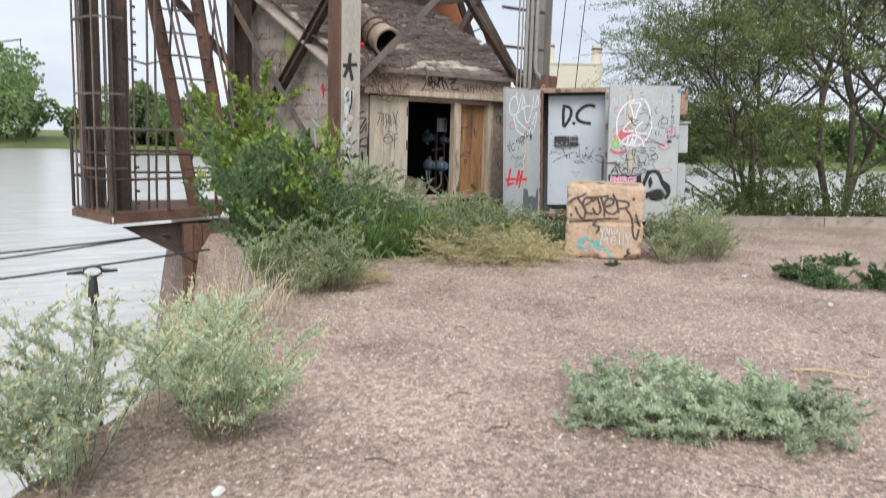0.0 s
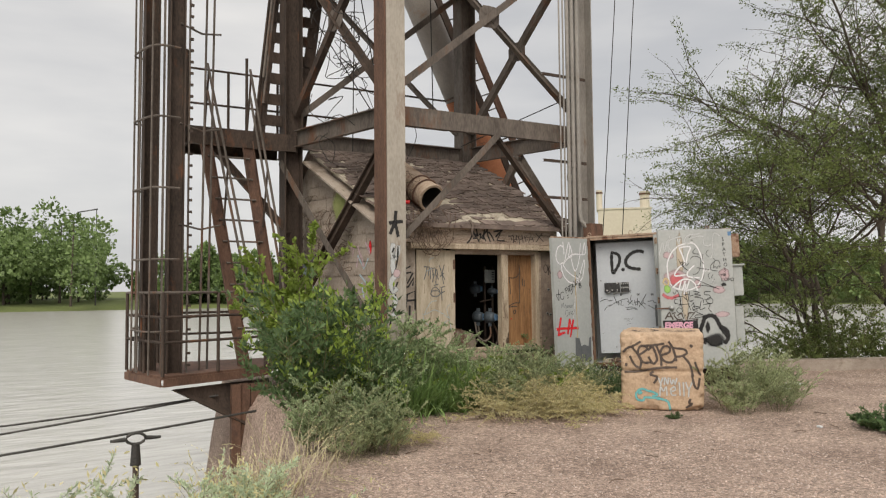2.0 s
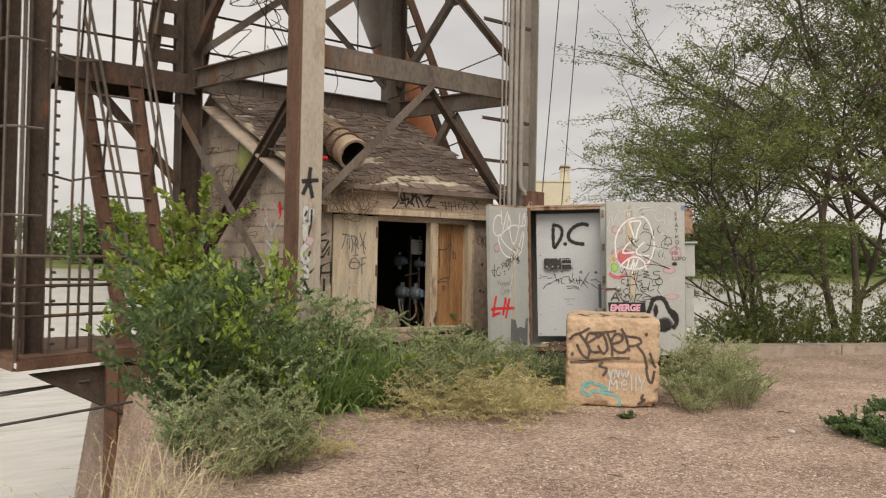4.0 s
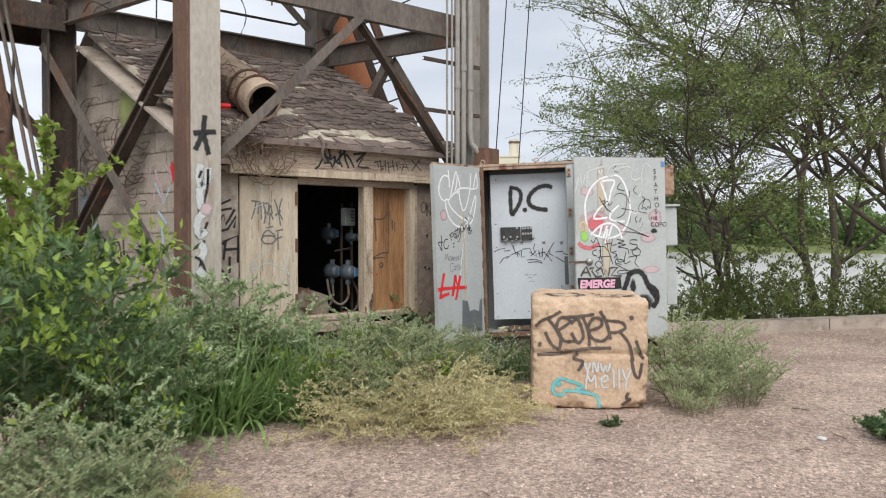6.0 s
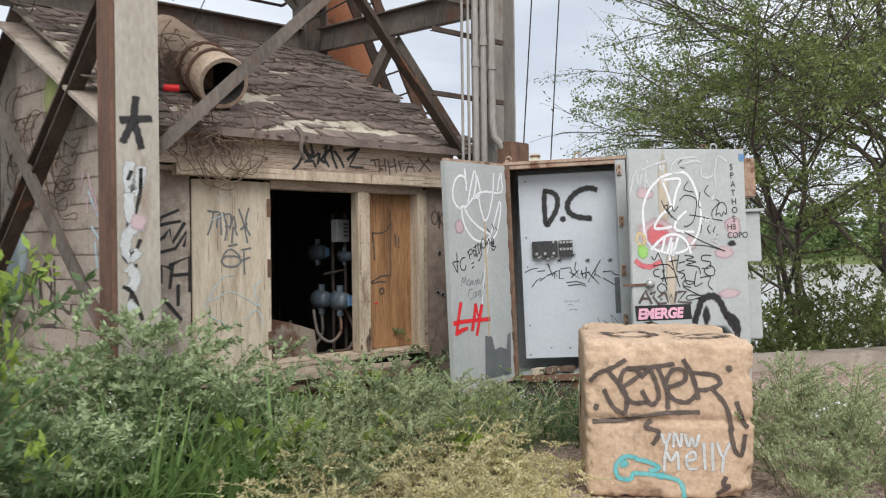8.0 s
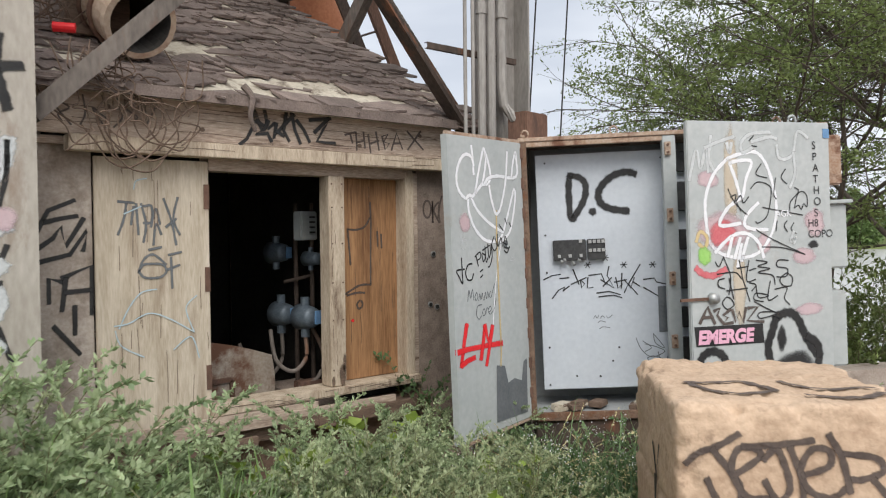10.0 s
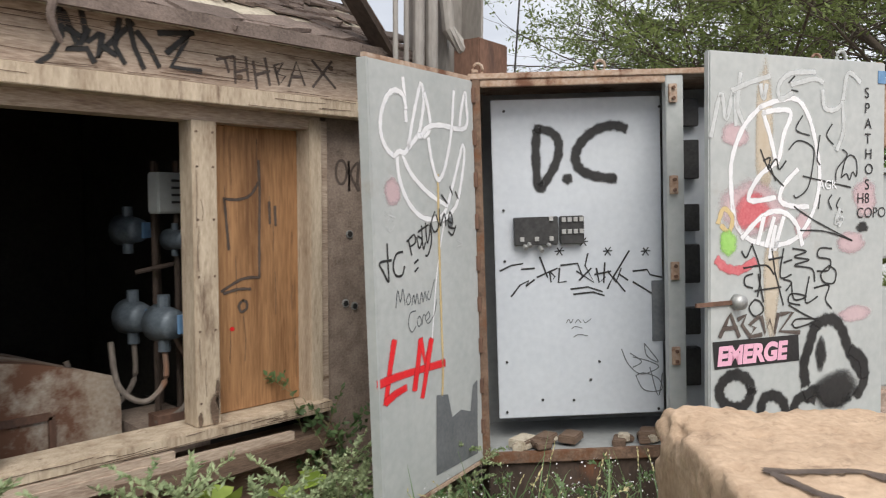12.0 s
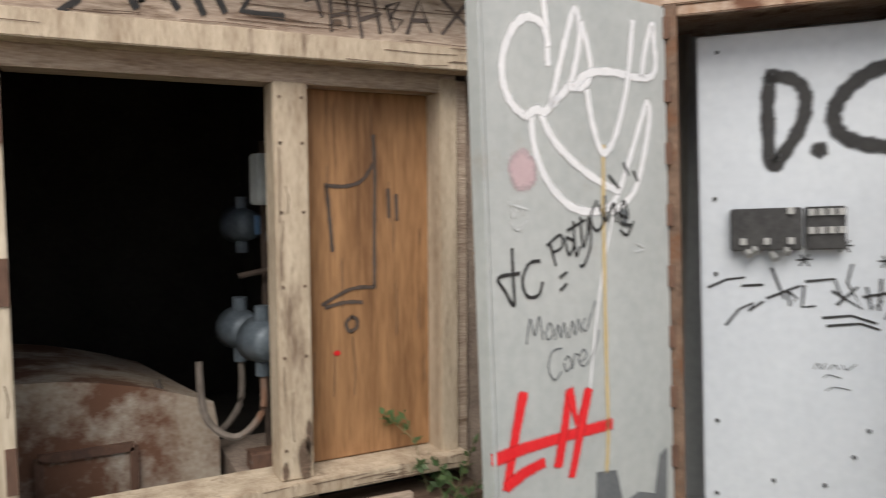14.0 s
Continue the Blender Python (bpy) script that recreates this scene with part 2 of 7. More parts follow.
for g_scale, g_low, g_high in ((38.0, 0.62, 1.25), (110.0, 0.6, 1.35)):
    vor = gn.new("ShaderNodeTexVoronoi")
    vor.inputs["Scale"].default_value = g_scale
    gl.new(gco.outputs["Object"], vor.inputs["Vector"])
    sep = gn.new("ShaderNodeSeparateColor")
    gl.new(vor.outputs["Color"], sep.inputs[0])
    rng_node = gn.new("ShaderNodeMapRange")
    rng_node.inputs["To Min"].default_value, rng_node.inputs["To Max"].default_value = g_low, g_high
    gl.new(sep.outputs[0], rng_node.inputs["Value"])
    hs = gn.new("ShaderNodeHueSaturation")
    gl.new(rng_node.outputs[0], hs.inputs["Value"])
    gl.new(mixed, hs.inputs["Color"])
    mixed = hs.outputs[0]
    gb = gn.new("ShaderNodeBump")
    gb.inputs["Strength"].default_value, gb.inputs["Distance"].default_value = 0.8, 0.008
    gl.new(vor.outputs["Distance"], gb.inputs["Height"])
    gl.new(gp.inputs["Normal"].links[0].from_socket, gb.inputs["Normal"])
    gl.new(gb.outputs[0], gp.inputs["Normal"])
gl.new(mixed, gp.inputs["Base Color"])
M_WATER = mat("river_water", (0.45, 0.44, 0.41), (0.61, 0.60, 0.56), 0.2, 0, 0.6, 2.2, 0.0, (0.5, 2.0, 1), spec=0.85)
wnode = M_WATER.node_tree.nodes
ripple = wnode.new("ShaderNodeTexNoise")
ripple.inputs["Scale"].default_value, ripple.inputs["Detail"].default_value = 1.1, 7
rmap = wnode.new("ShaderNodeMapping")
rmap.inputs["Scale"].default_value, rmap.inputs["Rotation"].default_value = (0.5, 1.6, 1), (0, 0, radians(-35))
rco = wnode.new("ShaderNodeTexCoord")
rb = wnode.new("ShaderNodeBump")
rb.inputs["Strength"].default_value, rb.inputs["Distance"].default_value = 0.42, 0.12
M_WATER.node_tree.links.new(rco.outputs["Object"], rmap.inputs[0])
M_WATER.node_tree.links.new(rmap.outputs[0], ripple.inputs["Vector"])
M_WATER.node_tree.links.new(ripple.outputs["Fac"], rb.inputs["Height"])
M_WATER.node_tree.links.new(rb.outputs[0], wnode["Principled BSDF"].inputs["Normal"])


# ---- mesh helpers ----
def mesh_of(name, bm, material, smooth=False):
    me = bpy.data.meshes.new(name)
    bm.normal_update()
    bm.to_mesh(me)
    bm.free()
    me.materials.append(material)
    if smooth:
        for f in me.polygons:
            f.use_smooth = True
    return me


def part(name, bm, material, parent=None, label="", smooth=False):
    ob = new(name, mesh_of(name, bm, material, smooth))
    if parent:
        ob.parent = parent
    if label:
        ob["label"] = label
    return ob


def thing(name, label, category, group="", at=(0, 0, 0)):
    ob = new(name)
    ob.location = at
    ob.empty_display_size = 0.1
    return tagged(ob, label, category, group)


def add_box(bm, size, m=None, bevel=0.0):
    verts = bmesh.ops.create_cube(bm, size=1.0)["verts"]
    bmesh.ops.scale(bm, vec=size, verts=verts)
    if bevel:
        edges = list({e for v in verts for e in v.link_edges})
        verts = list({v for f in bmesh.ops.bevel(bm, geom=edges, offset=bevel, segments=2, affect="EDGES")["faces"] for v in f.verts} | {v for v in verts if v.is_valid})
        verts = [v for v in verts if v.is_valid]
    if m is not None:
        bmesh.ops.transform(bm, matrix=m, verts=verts)
    return verts


def box(size, centre=(0, 0, 0), rz=0, bevel=0.0):
    bm = bmesh.new()
    add_box(bm, size, pose(*centre, 0, 0, rz), bevel)
    return bm


def frame_to(a, b, up=(0, 0, 1)):
    """A pose at a whose z axis runs to b."""
    a, b = Vector(a), Vector(b)
    z = (b - a).normalized()
    u = Vector(up)
    if abs(z.dot(u)) > 0.97:
        u = Vector((0, 1, 0))
    x = u.cross(z).normalized()
    y = z.cross(x)
    return Matrix.Translation(a) @ Matrix((x, y, z)).transposed().to_4x4(), (b - a).length


def add_profile(bm, outline, a, b, up=(0, 0, 1)):
    m, length = frame_to(a, b, up)
    low = [bm.verts.new(m @ Vector((x, y, 0))) for x, y in outline]
    high = [bm.verts.new(m @ Vector((x, y, length))) for x, y in outline]
    k = len(outline)
    for i in range(k):
        bm.faces.new((low[i], low[(i + 1) % k], high[(i + 1) % k], high[i]))
    bm.faces.new(low[::-1])
    bm.faces.new(high)


def h_outline(w, d, tf=0.016, tw=0.012):
    a, b, c = w / 2, d / 2, tw / 2
    return [(-a, -b), (a, -b), (a, -b + tf), (c, -b + tf), (c, b - tf), (a, b - tf), (a, b), (-a, b), (-a, b - tf), (-c, b - tf), (-c, -b + tf), (-a, -b + tf)]


def c_outline(w, d, t=0.014):
    a, b = w / 2, d / 2
    return [(-a, -b), (a, -b), (a, -b + t), (-a + t, -b + t), (-a + t, b - t), (a, b - t), (a, b), (-a, b)]


def l_outline(w, d, t=0.012):
    a, b = w / 2, d / 2
    return [(-a, -b), (a, -b), (a, -b + t), (-a + t, -b + t), (-a + t, b), (-a, b)]


def r_outline(w, d):
    return [(-w / 2, -d / 2), (w / 2, -d / 2), (w / 2, d / 2), (-w / 2, d / 2)]


def o_outline(r, k=10):
    return [(r * math.cos(6.28319 * i / k), r * math.sin(6.28319 * i / k)) for i in range(k)]


def bar(outline, a, b, up=(0, 0, 1)):
    bm = bmesh.new()
    add_profile(bm, outline, a, b, up)
    return bm


def add_tube(bm, points, r, k=8, taper=1.0):
    pts = [Vector(p) for p in points]
    rings, n = [], len(pts)
    for i, p in enumerate(pts):
        d = (pts[min(i + 1, n - 1)] - pts[max(i - 1, 0)]).normalized()
        u = Vector((0, 0, 1)) if abs(d.z) < 0.9 else Vector((1, 0, 0))
        x = u.cross(d).normalized()
        y = d.cross(x)
        rr = r * (1 + (taper - 1) * i / max(n - 1, 1))
        rings.append([bm.verts.new(p + rr * (math.cos(6.28319 * j / k) * x + math.sin(6.28319 * j / k) * y)) for j in range(k)])
    for a, b in zip(rings, rings[1:]):
        for j in range(k):
            bm.faces.new((a[j], a[(j + 1) % k], b[(j + 1) % k], b[j]))
    bm.faces.new(rings[0][::-1])
    bm.faces.new(rings[-1])


def tube(points, r, k=8, taper=1.0):
    bm = bmesh.new()
    add_tube(bm, points, r, k, taper)
    return bm


def curve_points(points, steps=6):
    """A smooth line through the points."""
    pts = [Vector((*p, 0)) if len(p) == 2 else Vector(p) for p in points]
    if len(pts) < 3:
        return pts
    out = []
    for i in range(len(pts) - 1):
        p0, p1, p2, p3 = pts[max(i - 1, 0)], pts[i], pts[i + 1], pts[min(i + 2, len(pts) - 1)]
        for s in range(steps):
            t = s / steps
            out.append(0.5 * ((2 * p1) + (p2 - p0) * t + (2 * p0 - 5 * p1 + 4 * p2 - p3) * t * t + (3 * p1 - p0 - 3 * p2 + p3) * t ** 3))
    return out + [pts[-1]]


SPRAYS = {}


def spray(material, strength=0.92):
    """The same paint as a sprayed coat that thins out towards the stroke's edge."""
    if material.name in SPRAYS:
        return SPRAYS[material.name]
    m = material.copy()
    m.name = "sprayed_" + material.name
    n, l = m.node_tree.nodes, m.node_tree.links
    at = n.new("ShaderNodeAttribute")
    at.attribute_name = "fade"
    co = n.new("ShaderNodeTexCoord")
    dust = n.new("ShaderNodeTexNoise")
    dust.inputs["Scale"].default_value, dust.inputs["Detail"].default_value = 160, 3
    l.new(co.outputs["Object"], dust.inputs["Vector"])
    add = n.new("ShaderNodeMath")
    add.operation = "MULTIPLY_ADD"
    add.inputs[1].default_value, add.inputs[2].default_value = 0.7, -0.35
    l.new(dust.outputs["Fac"], add.inputs[0])
    tot = n.new("ShaderNodeMath")
    tot.operation = "ADD"
    l.new(add.outputs[0], tot.inputs[0])
    l.new(at.outputs["Fac"], tot.inputs[1])
    rng_ = n.new("ShaderNodeMapRange")
    rng_.interpolation_type = "SMOOTHSTEP"
    rng_.inputs["From Min"].default_value, rng_.inputs["From Max"].default_value = 0.12, 0.85
    rng_.inputs["To Max"].default_value = strength
    l.new(tot.outputs[0], rng_.inputs["Value"])
    clear = n.new("ShaderNodeBsdfTransparent")
    mx = n.new("ShaderNodeMixShader")
    l.new(rng_.outputs[0], mx.inputs[0])
    l.new(clear.outputs[0], mx.inputs[1])
    l.new(n["Principled BSDF"].outputs[0], mx.inputs[2])
    l.new(mx.outputs[0], n["Material Output"].inputs[0])
    SPRAYS[material.name] = m
    return m


def add_ribbon(bm, points, width, smooth=True, lift=0.0):
    """A painted stroke in the local xz plane, facing -y, fading out at its sides and ends."""
    fade = bm.verts.layers.float.get("fade") or bm.verts.layers.float.new("fade")
    pts = curve_points(points) if smooth else [Vector((*p, 0)) for p in points]
    pts = [pts[0] + (pts[0] - pts[1]).normalized() * width * 0.45] + pts + [pts[-1] + (pts[-1] - pts[-2]).normalized() * width * 0.45]
    n = len(pts)
    rows = []
    for i, p in enumerate(pts):
        d = pts[min(i + 1, n - 1)] - pts[max(i - 1, 0)]
        d = d.normalized() if d.length > 1e-6 else Vector((1, 0, 0))
        s = Vector((-d.y, d.x, 0)) * width * (1 + 0.12 * math.sin(i * 1.7))
        row = []
        for k, f in ((0.8, 0.0), (0.32, 1.0), (-0.32, 1.0), (-0.8, 0.0)):
            q = p + s * k
            v = bm.verts.new((q.x, -lift, q.y))
            v[fade] = f if 0 < i < n - 1 else 0.0
            row.append(v)
        rows.append(row)
    for a, b in zip(rows, rows[1:]):
        for k in range(3):
            bm.faces.new((a[k], a[k + 1], b[k + 1], b[k]))


def paint(parent, material, m, strokes, width, label, smooth=True, lift=0.0025):
    """Painted strokes lying on a wall whose local x runs along it, z up, and -y out of it."""
    if width >= 0.015:
        for i, s in enumerate(strokes):
            bm = bmesh.new()
            add_ribbon(bm, s, width, smooth, lift + 0.0002 * i)
            ob = part("graffiti_stroke", bm, spray(material), parent, label)
            ob.matrix_basis = m
        return ob
    bm = bmesh.new()
    for i, s in enumerate(strokes):
        add_ribbon(bm, s, width, smooth, lift + 0.00015 * i)
    ob = part("graffiti", bm, spray(material), parent, label)
    ob["kind"] = "stuff"
    ob.matrix_basis = m
    return ob


def lettering(parent, material, m, words, size, label, shear=0.0, lift=0.004, bold=0.0):
    cu = bpy.data.curves.new("lettering", "FONT")
    cu.body, cu.size, cu.shear, cu.offset = words, size, shear, bold
    tmp = bpy.data.objects.new("lettering", cu)
    scene.collection.objects.link(tmp)
    me = bpy.data.meshes.new_from_object(tmp.evaluated_get(bpy.context.evaluated_depsgraph_get()))
    bpy.data.objects.remove(tmp)
    me.materials.clear()
    me.materials.append(material)
    ob = new("lettering", me)
    ob.parent = parent
    ob["label"] = label
    ob.matrix_basis = m @ pose(0, -lift, 0, 90, 0, 0)
    return ob


def skew(u, v, z=0.0):
    """The shed and tower lean in plan: u along the front, v towards the river."""
    return Vector((u - 0.235 * (v + 0.1), v, z))


# ---- ground, water and distance ----
WATER_Z = -2.0
EDGE = [(-9.5, -40.0), (-6.6, -11.0), (-5.75, -6.7), (-4.75, -5.3), (-3.85, -4.1), (-3.25, -2.7), (-2.75, -0.9), (-2.6, 3.0), (4.2, 3.0), (4.9, -0.75), (9.0, -2.55), (40.0, -16.0), (60.0, -40.0)]


def shore(x, y):
    """Distance outside the quay's edge; below zero on land. Also which stretch is nearest."""
    best, which = 1e9, 0
    inside = False
    k = len(EDGE)
    for i in range(k):
        (ax, ay), (bx, by) = EDGE[i], EDGE[(i + 1) % k]
        dx, dy = bx - ax, by - ay
        t = max(0.0, min(1.0, ((x - ax) * dx + (y - ay) * dy) / (dx * dx + dy * dy)))
        d = math.hypot(x - ax - t * dx, y - ay - t * dy)
        if d < best and i < k - 1:
            best, which = d, i
        if (ay > y) != (by > y) and x < ax + (y - ay) / (by - ay) * dx:
            inside = not inside
    if y < -40 + 0.01:
        inside, best = True, 5.0
    return (-best if inside else best), which


def ground_z(x, y):
    d, which = shore(x, y)
    r = math.hypot(x, y)
    if d <= 0:
        z = 0.02 * noise.noise((x * 0.7, y * 0.7, 0)) + 0.008 * noise.noise((x * 4, y * 4, 3))
    else:
        z = -d * (0.45 if which >= 9 else 7.0)
        z = max(z, -4.0)
    if r > 136 and y > -30 - 0.2 * abs(x):
        z = -4 + 2.6 * min(1.0, (r - 136) / 8) + min(2.0, max(0.0, (r - 144) * 0.03))
    return z


def axis_steps():
    s = [i * 0.16 for i in range(-75, 82)]
    for far in (15, 18, 22, 28, 36, 48, 64, 85, 110, 128, 134, 138, 142, 146, 152, 165, 190, 240, 340, 600, 1200, 2500):
        s = [-far] + s + [far]
    return s


def build_ground():
    xs = axis_steps()
    bm = bmesh.new()
    ys = [v - 2.0 if abs(v) < 14 else v for v in xs]
    grid = [[bm.verts.new((x, y, ground_z(x, y))) for x in xs] for y in ys]
    for a, b in zip(grid, grid[1:]):
        for i in range(len(xs) - 1):
            bm.faces.new((a[i], a[i + 1], b[i + 1], b[i]))
    ob = part("ground", bm, M_GRAVEL, None, "", True)
    ob.data.materials.append(M_BANK)
    for f in ob.data.polygons:
        if math.hypot(f.center.x, f.center.y) > 100:
            f.material_index = 1
    tagged(ob, "reddish-brown gravel quay ground with a bank down to the river", "ground", kind="structure")
    bm = bmesh.new()
    bmesh.ops.create_grid(bm, x_segments=1, y_segments=1, size=1500)
    water = part("water", bm, M_WATER)
    water.location = (0, 0, WATER_Z)
    tagged(water, "wide grey-brown rippled river under overcast sky", "river", kind="structure")


build_ground()


# ---- the shed ----
shed = thing("shed", "old graffiti-covered block shed with plywood front and battered shingle roof", "shed")


def rect_wall(name, u0, u1, z0, z1, y0, y1, material, parent, label="", bevel=0.004):
    return part(name, box((u1 - u0, y1 - y0, z1 - z0), ((u0 + u1) / 2, (y0 + y1) / 2, (z0 + z1) / 2), 0, bevel), material, parent, label)


rect_wall("front_sheet", -0.655, -0.04, 0.42, 1.95, -0.125, -0.1, M_PLY, shed, "pale weathered plywood sheet")
rect_wall("corner_pier", -0.95, -0.66, 0.0, 2.0, -0.1, 0.1, M_STUCCO, shed, "block corner pier with black tags")
rect_wall("stud", 0.735, 0.85, 0.555, 1.9, -0.16, -0.04, M_WOODV, shed, "pale weathered wooden stud")
rect_wall("infill_panel", 0.85, 1.36, 0.555, 1.9, -0.03, -0.01, M_BROWNPLY, shed, "orange-brown plywood infill panel")
rect_wall("jamb", 1.36, 1.43, 0.5, 1.95, -0.14, 0.02, M_WOODV, shed)
rect_wall("jamb", 1.435, 1.48, 0.5, 1.95, -0.12, 0.02, M_WOOD, shed)
rect_wall("side_pier", 1.485, 1.95, 0.0, 2.0, -0.1, 0.1, M_ROUGHCON, shed, "rough brown concrete pier with holes")
rect_wall("head_board", -0.04, 1.43, 1.9, 1.985, -0.13, 0.0, M_WOOD, shed)
rect_wall("fascia", -0.97, 1.74, 2.05, 2.29, -0.19, -0.15, M_WOOD, shed, "wide weathered fascia board with black tags")
rect_wall("ledge", -0.80, 1.70, 1.965, 2.045, -0.24, -0.14, M_WOODV, shed, "pale projecting ledge board")
rect_wall("sill", -0.06, 1.45, 0.50, 0.552, -0.19, 0.02, M_WOODV, shed, "split weathered sill board")
rect_wall("sill_beam", -0.66, 1.50, 0.30, 0.415, -0.16, 0.0, M_DARKWOOD, shed, "rotten dark sill beam")
rect_wall("lower_wall", -0.66, 1.48, -0.05, 0.295, -0.08, 0.02, M_DARKWOOD, shed)
rect_wall("soffit", -0.95, 1.9, 2.0, 2.04, -0.14, 0.1, M_WOOD, shed)


def quad_prism(points, thick):
    """A slab from a plan outline turned upright: points in world metres, thickened along its normal."""
    bm = bmesh.new()
    vs = [bm.verts.new(p) for p in points]
    f = bm.faces.new(vs)
    f.normal_update()
    n = f.normal * thick
    back = [bm.verts.new(v.co - n) for v in vs]
    k = len(vs)
    for i in range(k):
        bm.faces.new((vs[i], back[i], back[(i + 1) % k], vs[(i + 1) % k]))
    bm.faces.new(back[::-1])
    return bm


RIDGE_V, RIDGE_Z, EAVE_Z, BACK_V, BACK_Z = 1.85, 3.6, 2.3, 2.4, 3.0
gable = part("wall", quad_prism([skew(-0.95, 0.1, -0.1), skew(-0.95, 0.1, 2.28), skew(-0.95, RIDGE_V, RIDGE_Z - 0.06), skew(-0.95, BACK_V, BACK_Z - 0.06), skew(-0.95, BACK_V, -0.1)], 0.16), M_STUCCO, shed, "stained block gable wall with graffiti and dead vines")
part("wall", quad_prism([skew(1.95, 0.1, -0.1), skew(1.95, 0.1, 2.28), skew(1.95, RIDGE_V, RIDGE_Z - 0.06), skew(1.95, BACK_V, BACK_Z - 0.06), skew(1.95, BACK_V, -0.1)], -0.16), M_STUCCO, shed)
# back wall, floor and added linings: the room's shade is in their near-black colour
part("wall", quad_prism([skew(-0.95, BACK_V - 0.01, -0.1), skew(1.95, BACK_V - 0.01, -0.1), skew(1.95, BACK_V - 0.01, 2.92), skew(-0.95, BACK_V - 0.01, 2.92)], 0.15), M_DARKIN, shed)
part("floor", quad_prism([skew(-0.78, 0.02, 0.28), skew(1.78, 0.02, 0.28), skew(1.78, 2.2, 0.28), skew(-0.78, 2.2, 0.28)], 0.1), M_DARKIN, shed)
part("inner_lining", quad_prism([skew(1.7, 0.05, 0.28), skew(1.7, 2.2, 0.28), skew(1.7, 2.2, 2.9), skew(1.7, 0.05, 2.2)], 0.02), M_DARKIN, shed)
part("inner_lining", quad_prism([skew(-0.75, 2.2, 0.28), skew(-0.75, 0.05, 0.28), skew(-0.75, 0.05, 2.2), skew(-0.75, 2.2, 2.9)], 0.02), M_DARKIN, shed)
roof = part("roof", quad_prism([skew(-1.05, -0.28, EAVE_Z), skew(1.98, -0.28, EAVE_Z), skew(1.98, RIDGE_V, RIDGE_Z), skew(-1.05, RIDGE_V, RIDGE_Z)], 0.05), M_BARE, shed, "sagging roof with torn brown shingles")
part("roof", quad_prism([skew(-1.05, RIDGE_V + 0.01, RIDGE_Z), skew(1.98, RIDGE_V + 0.01, RIDGE_Z), skew(1.98, BACK_V + 0.12, BACK_Z - 0.1), skew(-1.05, BACK_V + 0.12, BACK_Z - 0.1)], 0.05), M_SHINGLE, shed)
part("rake_board", bar(r_outline(0.03, 0.34), skew(-1.03, -0.2, EAVE_Z - 0.12), skew(-1.03, RIDGE_V - 0.05, RIDGE_Z - 0.2), (1, 0, 0)), M_STUCCO, shed, "pale mossy rake board")


# ---- the steel tower ----
tower = thing("steel_tower", "weathered grey and rusty steel tower over the shed", "tower")
LEG = {"c": Vector((-1.15, -0.3, 0)), "r": Vector((2.14, -0.3, 0)), "l": Vector((-1.75, 2.0, 0)), "q": Vector((1.45, 2.0, 0))}
TOP_Z, BEAM_Z = 9.5, 3.75


def up(p, z):
    return Vector((p.x, p.y, z))


leg_c = part("leg", bar(c_outline(0.26, 0.30, 0.018), up(LEG["c"], -0.1), up(LEG["c"], TOP_Z), (0, 1, 0)), M_LEGPAINT, tower, "tall pale grey steel leg with graffiti")
leg_c.location = (0.02, 0, 0)
part("leg_plate", box((0.27, 0.02, TOP_Z + 0.1), (-1.125, -0.46, TOP_Z / 2 - 0.05)), M_LEGPAINT, tower)
part("leg_flange", box((0.03, 0.32, TOP_Z + 0.1), (-1.278, -0.30, TOP_Z / 2 - 0.05)), M_RUSTRED, tower, "rusty edge flange")
part("leg", bar(h_outline(0.30, 0.28), up(LEG["r"], -0.1), up(LEG["r"], TOP_Z), (1, 0, 0)), M_CONDUIT, tower, "grey painted steel leg")
part("leg", bar(h_outline(0.30, 0.28), up(LEG["l"], -2.5), up(LEG["l"], TOP_Z), (1, 0, 0)), M_RUST, tower)
part("leg", bar(h_outline(0.30, 0.28), up(LEG["q"], -2.5), up(LEG["q"], TOP_Z), (1, 0, 0)), M_STEEL, tower)
FACES = (("c", "r"), ("c", "l"), ("r", "q"), ("l", "q"))
for a, b in FACES:
    d = (LEG[b] - LEG[a]).normalized() * 0.14
    for z in (BEAM_Z, 6.75):
        part("beam", bar(c_outline(0.08, 0.26) if a != "l" else h_outline(0.2, 0.24), up(LEG[a] + d, z), up(LEG[b] - d, z)), M_STEEL, tower)
    lo, hi, mid = 4.15, 6.6, (LEG[a] + LEG[b]) / 2
    part("brace", bar(l_outline(0.10, 0.10), up(LEG[a] + d, lo), up(LEG[b] - d, hi)), M_STEEL if a != "c" or b == "r" else M_RUST, tower)
    part("brace", bar(l_outline(0.10, 0.10), up(LEG[b] - d, lo) + Vector((0.03, 0.07, 0)), up(LEG[a] + d, hi) + Vector((0.03, 0.07, 0))), M_STEEL if a != "c" or b == "r" else M_RUST, tower)
    bm = bmesh.new()
    across = (LEG[b] - LEG[a]).normalized()
    ring = [bm.verts.new(up(mid, 5.375) + Vector((0, 0.035, 0)) + across * x + Vector((0, 0, z))) for x, z in ((-0.17, -0.07), (-0.1, -0.16), (0.1, -0.16), (0.17, -0.07), (0.17, 0.07), (0.1, 0.16), (-0.1, 0.16), (-0.17, 0.07))]
    f = bm.faces.new(ring)
    out = bmesh.ops.extrude_face_region(bm, geom=[f])["geom"]
    bmesh.ops.translate(bm, vec=across.cross(Vector((0, 0, 1))) * 0.015, verts=[v for v in out if isinstance(v, bmesh.types.BMVert)])
    part("gusset", bm, M_STEEL, tower)
